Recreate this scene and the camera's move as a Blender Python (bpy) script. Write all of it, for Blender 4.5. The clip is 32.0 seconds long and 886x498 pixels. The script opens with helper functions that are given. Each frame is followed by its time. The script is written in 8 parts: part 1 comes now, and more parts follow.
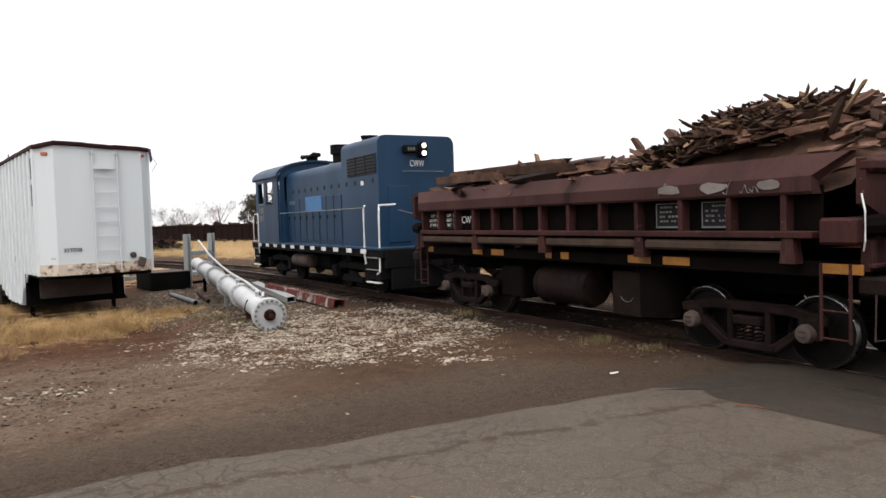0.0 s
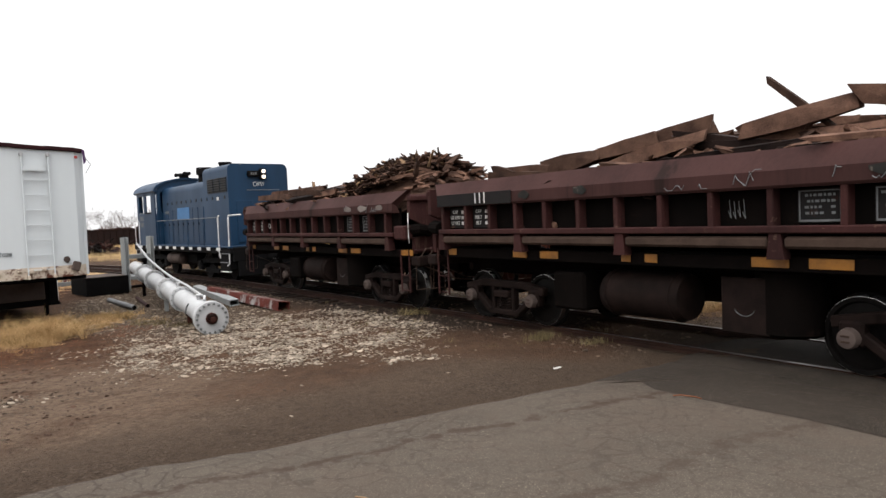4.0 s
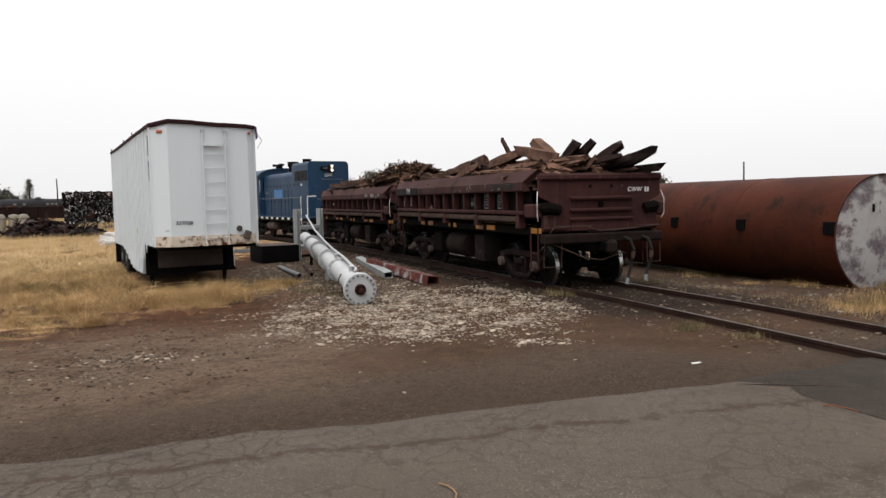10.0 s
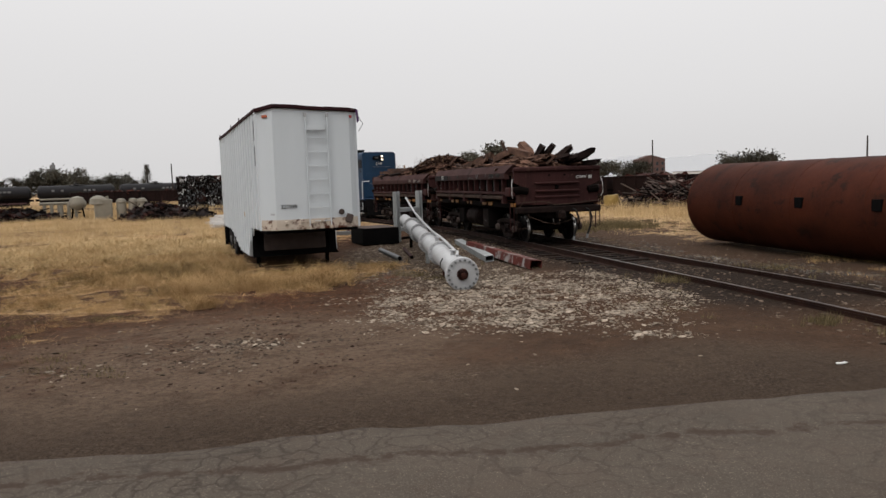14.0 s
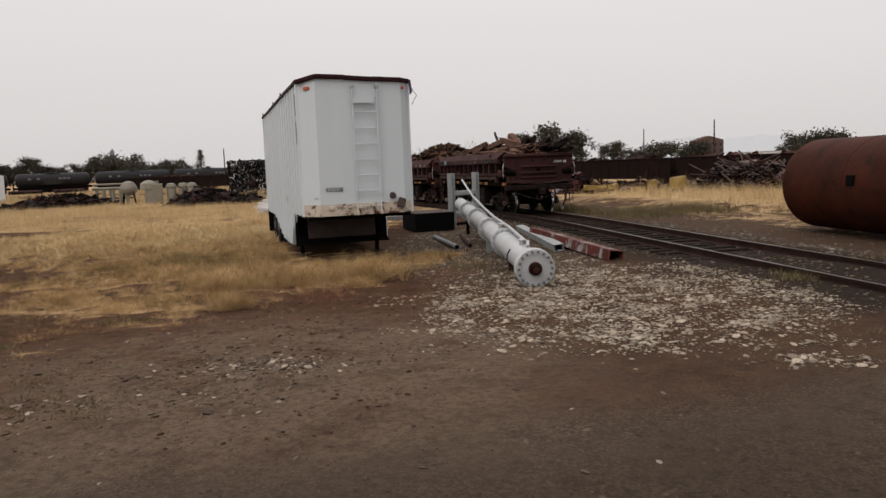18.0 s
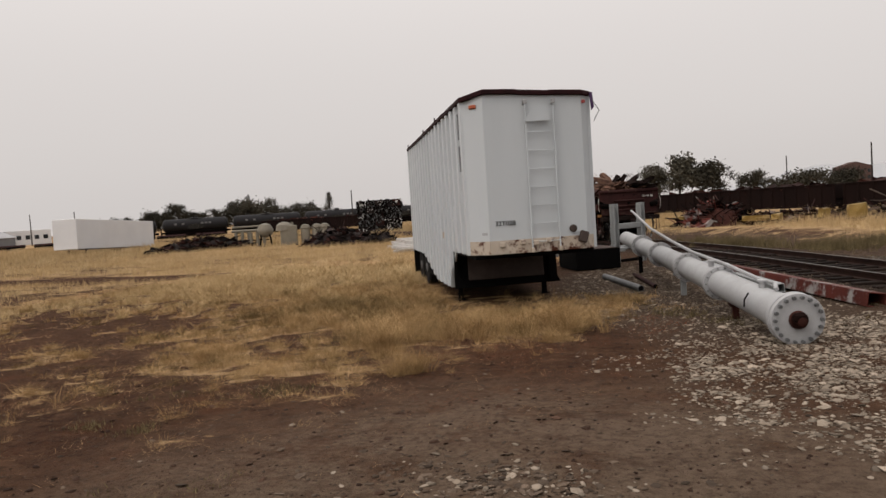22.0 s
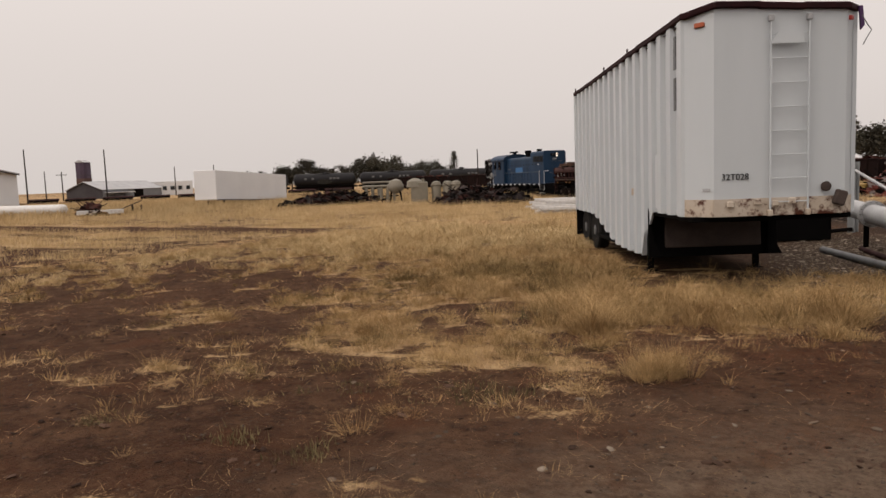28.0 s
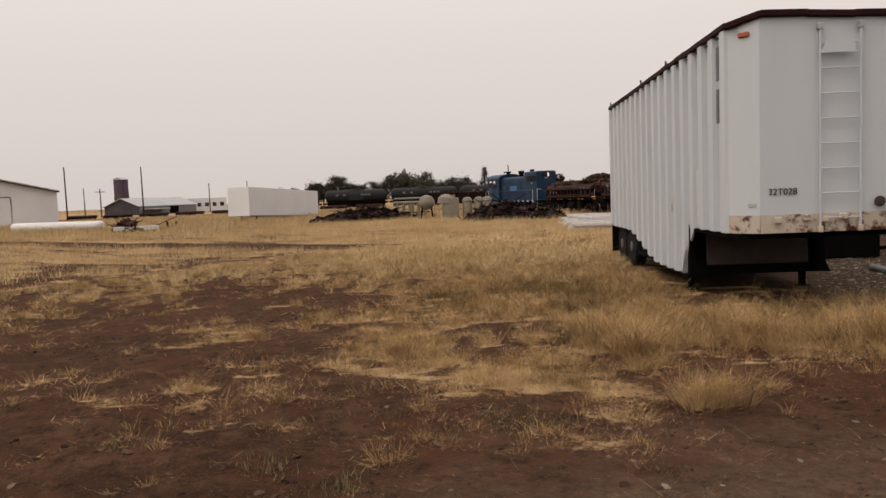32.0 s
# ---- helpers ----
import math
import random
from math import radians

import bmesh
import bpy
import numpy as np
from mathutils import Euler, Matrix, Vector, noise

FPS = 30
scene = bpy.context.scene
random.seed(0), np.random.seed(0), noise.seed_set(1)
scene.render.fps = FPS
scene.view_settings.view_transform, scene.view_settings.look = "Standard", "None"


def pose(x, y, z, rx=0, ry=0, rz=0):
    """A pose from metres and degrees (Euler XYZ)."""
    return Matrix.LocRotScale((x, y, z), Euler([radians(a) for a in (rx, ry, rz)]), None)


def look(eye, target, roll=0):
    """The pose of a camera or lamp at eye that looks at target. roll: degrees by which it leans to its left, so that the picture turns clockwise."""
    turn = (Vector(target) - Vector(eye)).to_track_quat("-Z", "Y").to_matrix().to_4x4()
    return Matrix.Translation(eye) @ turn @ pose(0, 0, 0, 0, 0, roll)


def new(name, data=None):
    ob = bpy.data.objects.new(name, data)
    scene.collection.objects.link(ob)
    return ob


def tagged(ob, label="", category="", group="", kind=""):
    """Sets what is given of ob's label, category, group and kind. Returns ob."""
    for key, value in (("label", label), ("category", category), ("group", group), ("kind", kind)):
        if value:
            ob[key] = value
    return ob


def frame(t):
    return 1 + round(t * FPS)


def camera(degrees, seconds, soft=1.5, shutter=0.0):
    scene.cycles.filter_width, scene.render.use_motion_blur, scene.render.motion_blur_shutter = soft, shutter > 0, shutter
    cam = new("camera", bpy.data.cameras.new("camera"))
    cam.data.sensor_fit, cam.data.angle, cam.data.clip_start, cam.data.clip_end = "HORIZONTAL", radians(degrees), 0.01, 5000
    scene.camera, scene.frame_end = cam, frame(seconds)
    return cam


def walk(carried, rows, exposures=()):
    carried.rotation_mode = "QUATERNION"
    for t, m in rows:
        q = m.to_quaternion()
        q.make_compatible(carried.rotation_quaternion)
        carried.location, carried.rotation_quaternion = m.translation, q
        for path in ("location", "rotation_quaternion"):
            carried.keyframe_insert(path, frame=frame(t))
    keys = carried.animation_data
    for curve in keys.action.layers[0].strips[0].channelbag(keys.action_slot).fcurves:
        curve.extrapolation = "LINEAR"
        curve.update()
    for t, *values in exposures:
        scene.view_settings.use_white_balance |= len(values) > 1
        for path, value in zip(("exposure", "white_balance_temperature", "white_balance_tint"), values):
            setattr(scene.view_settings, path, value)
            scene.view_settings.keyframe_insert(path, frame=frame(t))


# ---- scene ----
cam = camera(63.3, 32.0)
PATH = [
    (0, (0.315, -0.671, 1.831), (0.329, 1.327, 1.744), -1.7),
    (0.5, (0.307, -0.686, 1.828), (0.3, 1.312, 1.75), -1.8),
    (1, (0.327, -0.672, 1.836), (0.32, 1.327, 1.769), -1.8),
    (1.5, (0.315, -0.646, 1.826), (0.336, 1.352, 1.738), -2.1),
    (2, (0.328, -0.671, 1.81), (0.316, 1.326, 1.71), -2.3),
    (2.5, (0.336, -0.653, 1.8), (0.334, 1.344, 1.688), -2.1),
    (3, (0.348, -0.679, 1.811), (0.423, 1.318, 1.727), -2.2),
    (3.5, (0.352, -0.67, 1.821), (0.498, 1.323, 1.73), -2.1),
    (4, (0.353, -0.685, 1.818), (0.514, 1.306, 1.726), -2.3),
    (4.5, (0.355, -0.664, 1.818), (0.513, 1.327, 1.722), -2.2),
    (6.5, (0.338, -0.686, 1.818), (0.423, 1.308, 1.696), -2.3),
    (7, (0.361, -0.667, 1.809), (0.359, 1.327, 1.661), -2.4),
    (7.5, (0.427, -0.586, 1.795), (0.411, 1.408, 1.639), -3.0),
    (8, (0.502, -0.492, 1.801), (0.483, 1.505, 1.69), -1.8),
    (8.5, (0.582, -0.455, 1.806), (0.52, 1.538, 1.663), -1.8),
    (9, (0.694, -0.435, 1.804), (0.525, 1.552, 1.656), -2.4),
    (9.5, (0.781, -0.452, 1.812), (0.567, 1.532, 1.674), -1.4),
    (10, (0.823, -0.401, 1.808), (0.515, 1.57, 1.667), -1.2),
    (10.5, (0.822, -0.399, 1.815), (0.47, 1.564, 1.663), -1.6),
    (11, (0.81, -0.414, 1.816), (0.471, 1.553, 1.686), -1.4),
    (11.5, (0.812, -0.4, 1.817), (0.455, 1.561, 1.66), -1.8),
    (12, (0.836, -0.383, 1.808), (0.493, 1.58, 1.649), -1.6),
    (12.5, (0.811, -0.36, 1.815), (0.473, 1.605, 1.66), -1.3),
    (13, (0.726, -0.273, 1.847), (0.284, 1.671, 1.693), -2.0),
    (13.5, (0.666, -0.167, 1.853), (0.163, 1.764, 1.711), -2.0),
    (14, (0.596, -0.031, 1.847), (0.028, 1.878, 1.659), -1.8),
    (14.5, (0.534, 0.221, 1.841), (-0.053, 2.126, 1.676), -2.0),
    (16.5, (0.047, 1.227, 1.796), (-0.572, 3.12, 1.614), -2.3),
    (17, (-0.04, 1.43, 1.77), (-0.708, 3.305, 1.572), -1.9),
    (17.5, (-0.198, 1.666, 1.766), (-0.874, 3.535, 1.549), -1.8),
    (18, (-0.316, 1.913, 1.757), (-1.015, 3.773, 1.529), -2.2),
    (18.5, (-0.43, 2.161, 1.762), (-1.145, 4.019, 1.566), -1.5),
    (19, (-0.647, 2.357, 1.768), (-1.376, 4.211, 1.594), -1.4),
    (19.5, (-0.979, 2.582, 1.73), (-1.727, 4.427, 1.532), -2.2),
    (20, (-1.208, 2.842, 1.724), (-2.023, 4.659, 1.532), -2.9),
    (20.5, (-1.512, 3.044, 1.748), (-2.317, 4.866, 1.57), -1.5),
    (21, (-1.855, 3.188, 1.726), (-2.692, 4.997, 1.564), -4.0),
    (21.5, (-2.176, 3.461, 1.708), (-3.084, 5.239, 1.589), -3.7),
    (22, (-2.418, 3.669, 1.653), (-3.414, 5.4, 1.546), -3.7),
    (22.5, (-2.746, 3.85, 1.649), (-3.718, 5.593, 1.512), -3.7),
    (23, (-3.005, 4.048, 1.614), (-4.023, 5.759, 1.416), -2.5),
    (23.5, (-3.229, 4.232, 1.597), (-4.247, 5.946, 1.435), -3.3),
    (24, (-3.445, 4.345, 1.599), (-4.409, 6.092, 1.46), -4.8),
    (24.5, (-3.695, 4.439, 1.585), (-4.696, 6.166, 1.462), -3.5),
    (25, (-3.91, 4.594, 1.564), (-5.012, 6.255, 1.396), -1.4),
    (25.5, (-4.097, 4.743, 1.557), (-5.263, 6.362, 1.416), -1.9),
    (26, (-4.274, 4.794, 1.559), (-5.485, 6.378, 1.398), -2.3),
    (26.5, (-4.447, 4.826, 1.556), (-5.687, 6.385, 1.375), -2.3),
    (28.5, (-4.823, 5.146, 1.467), (-6.105, 6.669, 1.271), -2.0),
    (29, (-4.882, 5.09, 1.501), (-6.201, 6.583, 1.318), -1.8),
    (29.5, (-4.908, 5.169, 1.489), (-6.269, 6.624, 1.314), -2.0),
    (30, (-4.961, 5.275, 1.473), (-6.356, 6.695, 1.284), -2.4),
    (30.5, (-4.973, 5.295, 1.479), (-6.302, 6.782, 1.32), -1.8),
    (31, (-4.975, 5.302, 1.464), (-6.32, 6.774, 1.31), -1.9),
    (31.5, (-4.984, 5.304, 1.47), (-6.321, 6.781, 1.299), -2.3),
    (32, (-4.972, 5.282, 1.475), (-6.302, 6.768, 1.326), -2.3),
]
EXPO = [(0, 0.53, 6500, 10), (4, 0.52, 6500, 10), (7.5, 0.48, 6500, 10), (9, 0.28, 6500, 10), (10, 0.24, 6520, 10), (11, 0.06, 6550, 10.5), (14, -0.18, 6550, 10.5),
        (17, -0.24, 6650, 11.5), (19, -0.23, 6750, 12.5), (21, -0.23, 6850, 13.5), (22, -0.36, 6900, 13.5), (23, -0.2, 6950, 14), (24, -0.12, 7000, 14.5),
        (25, -0.12, 7100, 15), (26, -0.28, 7150, 15.5), (32, -0.31, 7250, 16.5)]
walk(cam, [(t, look(eye, target, roll)) for t, eye, target, roll in PATH], EXPO)

# ---- overcast daylight: a bright grey sky and a very soft sun ----
world = bpy.data.worlds.new("overcast_sky")
scene.world = world
world.use_nodes = True
wn, wl = world.node_tree.nodes, world.node_tree.links
wn.clear()
sky = wn.new("ShaderNodeTexSky")
sky.sky_type = "NISHITA"
sky.sun_disc = False
sky.sun_elevation, sky.sun_rotation = radians(48), radians(200)
sky.dust_density = 6.0
hsv = wn.new("ShaderNodeHueSaturation")
hsv.inputs["Saturation"].default_value = 0.1
hsv.inputs["Value"].default_value = 0.10
haze = wn.new("ShaderNodeMix")
haze.data_type = "RGBA"
haze.inputs["Factor"].default_value = 0.72
haze.inputs["B"].default_value = (0.80, 0.795, 0.80, 1)
# thick cloud: brighter overhead than along the hazy horizon
where, height, lift = wn.new("ShaderNodeTexCoord"), wn.new("ShaderNodeSeparateXYZ"), wn.new("ShaderNodeMapRange")
lift.interpolation_type = "SMOOTHSTEP"
lift.inputs["From Min"].default_value, lift.inputs["From Max"].default_value = 0.12, 1.0
lift.inputs["To Min"].default_value, lift.inputs["To Max"].default_value = 1.30, 2.9
wl.new(where.outputs["Generated"], height.inputs["Vector"])
wl.new(height.outputs["Z"], lift.inputs["Value"])
bg = wn.new("ShaderNodeBackground")
wl.new(lift.outputs["Result"], bg.inputs["Strength"])
wo = wn.new("ShaderNodeOutputWorld")
wl.new(sky.outputs["Color"], hsv.inputs["Color"])
wl.new(hsv.outputs["Color"], haze.inputs["A"])
wl.new(haze.outputs["Result"], bg.inputs["Color"])
wl.new(bg.outputs["Background"], wo.inputs["Surface"])
sun = new("sun", bpy.data.lights.new("sun", "SUN"))
sun.data.energy, sun.data.angle, sun.data.color = 0.7, radians(25), (1.0, 0.96, 0.9)
sun.matrix_world = look((0, 0, 50), (6, 30, 0))


# ---- mesh and material helpers ----
class Geo:
    """Collects vertices and faces of one part."""

    def __init__(self):
        self.v, self.f = [], []

    def add(self, verts, faces, m=None):
        n = len(self.v)
        self.v += [tuple(m @ Vector(p)) for p in verts] if m is not None else [tuple(p) for p in verts]
        self.f += [tuple(i + n for i in f) for f in faces]
        return self

    def box(self, c, s, b=0.0, m=None):
        x, y, z = s[0] / 2, s[1] / 2, s[2] / 2
        t = Matrix.Translation(c)
        t = t @ m if m is not None else t
        if b <= 0:
            vs = [(i * x, j * y, k * z) for i in (-1, 1) for j in (-1, 1) for k in (-1, 1)]
            return self.add(vs, [(0, 1, 3, 2), (4, 6, 7, 5), (0, 4, 5, 1), (2, 3, 7, 6), (0, 2, 6, 4), (1, 5, 7, 3)], t)
        b = min(b, 0.45 * min(s))
        vs, idx = [], {}
        for i in (-1, 1):
            for j in (-1, 1):
                for k in (-1, 1):
                    for a in range(3):
                        p = [i * x, j * y, k * z]
                        for q in range(3):
                            if q != a:
                                p[q] -= (i, j, k)[q] * b
                        idx[i, j, k, a] = len(vs)
                        vs.append(p)
        fs = []
        for a in range(3):
            o = [q for q in range(3) if q != a]
            for sg in (-1, 1):
                q4 = []
                for u, w in ((-1, -1), (1, -1), (1, 1), (-1, 1)):
                    key = [0, 0, 0]
                    key[a], key[o[0]], key[o[1]] = sg, u, w
                    q4.append(idx[(*key, a)])
                fs.append(q4 if (sg > 0) == (a != 1) else q4[::-1])
            for u in (-1, 1):
                for w in (-1, 1):
                    k1, k2 = [0, 0, 0], [0, 0, 0]
                    k1[a], k2[a] = -1, 1
                    for k in (k1, k2):
                        k[o[0]], k[o[1]] = u, w
                    q4 = [idx[(*k1, o[0])], idx[(*k2, o[0])], idx[(*k2, o[1])], idx[(*k1, o[1])]]
                    fs.append(q4 if (u * w > 0) == (a == 1) else q4[::-1])
        for i in (-1, 1):
            for j in (-1, 1):
                for k in (-1, 1):
                    q3 = [idx[i, j, k, a] for a in range(3)]
                    fs.append(q3 if i * j * k > 0 else q3[::-1])
        return self.add(vs, fs, t)

    def prism(self, poly, h0, h1, m=None):
        """Polygon in the local xy plane, counter-clockwise, extruded along z from h0 to h1."""
        n = len(poly)
        vs = [(x, y, h0) for x, y in poly] + [(x, y, h1) for x, y in poly]
        fs = [tuple(range(n))[::-1], tuple(range(n, 2 * n))] + [(i, (i + 1) % n, n + (i + 1) % n, n + i) for i in range(n)]
        return self.add(vs, fs, m)

    def lathe(self, prof, n=24, m=None, caps=True):
        """Rings of (radius, height) round the z axis."""
        vs = [(r * math.cos(2 * math.pi * i / n), r * math.sin(2 * math.pi * i / n), z) for r, z in prof for i in range(n)]
        fs = [(k * n + i, k * n + (i + 1) % n, (k + 1) * n + (i + 1) % n, (k + 1) * n + i) for k in range(len(prof) - 1) for i in range(n)]
        if caps:
            fs += [tuple(range(n))[::-1], tuple(range((len(prof) - 1) * n, len(prof) * n))]
        return self.add(vs, fs, m)

    def rod(self, a, b, r, n=8, r2=None):
        a, b = Vector(a), Vector(b)
        m = Matrix.Translation(a) @ (b - a).to_track_quat("Z", "Y").to_matrix().to_4x4()
        return self.lathe([(r, 0), (r if r2 is None else r2, (b - a).length)], n, m)

    def tube(self, pts, r, n=6):
        pts = [Vector(p) for p in pts]
        vs = []
        for i, p in enumerate(pts):
            d = (pts[min(i + 1, len(pts) - 1)] - pts[max(i - 1, 0)]).normalized()
            side = d.cross(Vector((0, 0, 1)))
            side = side.normalized() if side.length > 0.05 else Vector((1, 0, 0))
            up = side.cross(d)
            vs += [p + r * (math.cos(2 * math.pi * k / n) * side + math.sin(2 * math.pi * k / n) * up) for k in range(n)]
        fs = [(i * n + k, i * n + (k + 1) % n, (i + 1) * n + (k + 1) % n, (i + 1) * n + k) for i in range(len(pts) - 1) for k in range(n)]
        fs += [tuple(range(n))[::-1], tuple(range((len(pts) - 1) * n, len(pts) * n))]
        return self.add(vs, fs)

    def mesh(self, name, material, smooth=False):
        me = bpy.data.meshes.new(name)
        me.from_pydata(self.v, [], self.f)
        me.materials.append(material)
        me.validate()
        if smooth:
            me.shade_smooth()
            me.set_sharp_from_angle(angle=radians(35))
        return me


def part(name, geo, material, parent=None, label="", smooth=False):
    """One mesh object under a thing or a part, or a thing of its own."""
    ob = new(name, geo.mesh(name, material, smooth) if isinstance(geo, Geo) else geo)
    ob.parent = parent
    if label:
        ob["label"] = label
    return ob


def thing(name, m, label, category, group="", kind=""):
    """An Empty that carries the parts of a thing."""
    ob = new(name)
    ob.empty_display_size = 0.2
    ob.matrix_world = m
    return tagged(ob, label, category, group, kind)


def letters(text, size, material, parent, m, name="lettering", thick=0.004):
    """Raised letters in the local xy plane of m."""
    cu = bpy.data.curves.new(name, "FONT")
    cu.body, cu.size, cu.extrude, cu.align_x, cu.align_y = text, size, thick, "CENTER", "CENTER"
    tmp = new("tmp", cu)
    me = bpy.data.meshes.new_from_object(tmp.evaluated_get(bpy.context.evaluated_depsgraph_get()))
    bpy.data.objects.remove(tmp)
    me.materials.clear()
    me.materials.append(material)
    ob = tagged(new(name, me), kind="stuff")
    ob.parent = parent
    ob.matrix_local = m
    return ob


def surface(name, base, second=None, rough=0.7, metal=0.0, scale=2.0, fine=40.0, stain=None, stain_at=0.6, bump=0.15, vary=0.0, streak=False, amount=0.5, spec=None):
    """A material with a base colour broken by a second at two scales, stains with soft edges, and a fine relief."""
    mat = bpy.data.materials.new(name)
    mat.use_nodes = True
    ns, ls = mat.node_tree.nodes, mat.node_tree.links
    bs = ns["Principled BSDF"]
    co = ns.new("ShaderNodeTexCoord")
    src = co.outputs["Object"]
    if streak:
        mp = ns.new("ShaderNodeMapping")
        mp.inputs["Scale"].default_value = (1, 1, 0.12)
        ls.new(src, mp.inputs["Vector"])
        src = mp.outputs["Vector"]

    def tex(s, detail=5, rough_=0.6):
        n = ns.new("ShaderNodeTexNoise")
        n.inputs["Scale"].default_value, n.inputs["Detail"].default_value, n.inputs["Roughness"].default_value = s, detail, rough_
        ls.new(src, n.inputs["Vector"])
        return n.outputs["Fac"]

    def mix(f, a, b, mode="MIX"):
        n = ns.new("ShaderNodeMix")
        n.data_type, n.blend_type = "RGBA", mode
        for k, val in (("Factor", f), ("A", a), ("B", b)):
            if isinstance(val, bpy.types.NodeSocket):
                ls.new(val, n.inputs[k])
            else:
                n.inputs[k].default_value = val if k == "Factor" else (*val, 1)
        return n.outputs["Result"]

    def ramp(f, a, b):
        n = ns.new("ShaderNodeMapRange")
        n.inputs["From Min"].default_value, n.inputs["From Max"].default_value = a, b
        ls.new(f, n.inputs["Value"])
        return n.outputs["Result"]

    second = second or tuple(c * 0.6 for c in base)
    dull = 0.43 if max(base) < 0.42 else 0.57
    base, second = tuple(c * dull for c in base), tuple(c * dull for c in second)
    stain = tuple(c * dull for c in stain) if stain else None
    big, small = tex(scale), tex(fine, 3)
    col = mix(ramp(big, 0.35, 0.65), base, second)
    col = mix(amount * 0.5, col, mix(ramp(small, 0.3, 0.7), second, base))
    if stain:
        st = tex(scale * 1.7 + 0.31, 8, 0.7)
        col = mix(ramp(st, stain_at, stain_at + 0.08), col, stain)
    if vary:
        oi = ns.new("ShaderNodeObjectInfo")
        hs = ns.new("ShaderNodeHueSaturation")
        mr = ns.new("ShaderNodeMapRange")
        mr.inputs["To Min"].default_value, mr.inputs["To Max"].default_value = 1 - vary, 1 + vary
        ls.new(oi.outputs["Random"], mr.inputs["Value"])
        ls.new(mr.outputs["Result"], hs.inputs["Value"])
        ls.new(col, hs.inputs["Color"])
        col = hs.outputs["Color"]
        ge = ns.new("ShaderNodeNewGeometry")
        h2, m2 = ns.new("ShaderNodeHueSaturation"), ns.new("ShaderNodeMapRange")
        m2.inputs["To Min"].default_value, m2.inputs["To Max"].default_value = 1 - vary, 1 + vary
        ls.new(ge.outputs["Random Per Island"], m2.inputs["Value"])
        ls.new(m2.outputs["Result"], h2.inputs["Value"])
        ls.new(col, h2.inputs["Color"])
        col = h2.outputs["Color"]
    ls.new(col, bs.inputs["Base Color"])
    rr = ns.new("ShaderNodeMapRange")
    rr.inputs["To Min"].default_value, rr.inputs["To Max"].default_value = max(0.05, rough - 0.12), min(1, rough + 0.12)
    ls.new(big, rr.inputs["Value"])
    ls.new(rr.outputs["Result"], bs.inputs["Roughness"])
    bs.inputs["Metallic"].default_value = metal
    bs.inputs["Specular IOR Level"].default_value = spec if spec is not None else (0.5 if rough < 0.5 else 0.3 if rough < 0.65 else 0.08)
    if bump:
        bp = ns.new("ShaderNodeBump")
        bp.inputs["Strength"].default_value, bp.inputs["Distance"].default_value = bump, 0.02
        ls.new(small, bp.inputs["Height"])
        ls.new(bp.outputs["Normal"], bs.inputs["Normal"])
    return mat


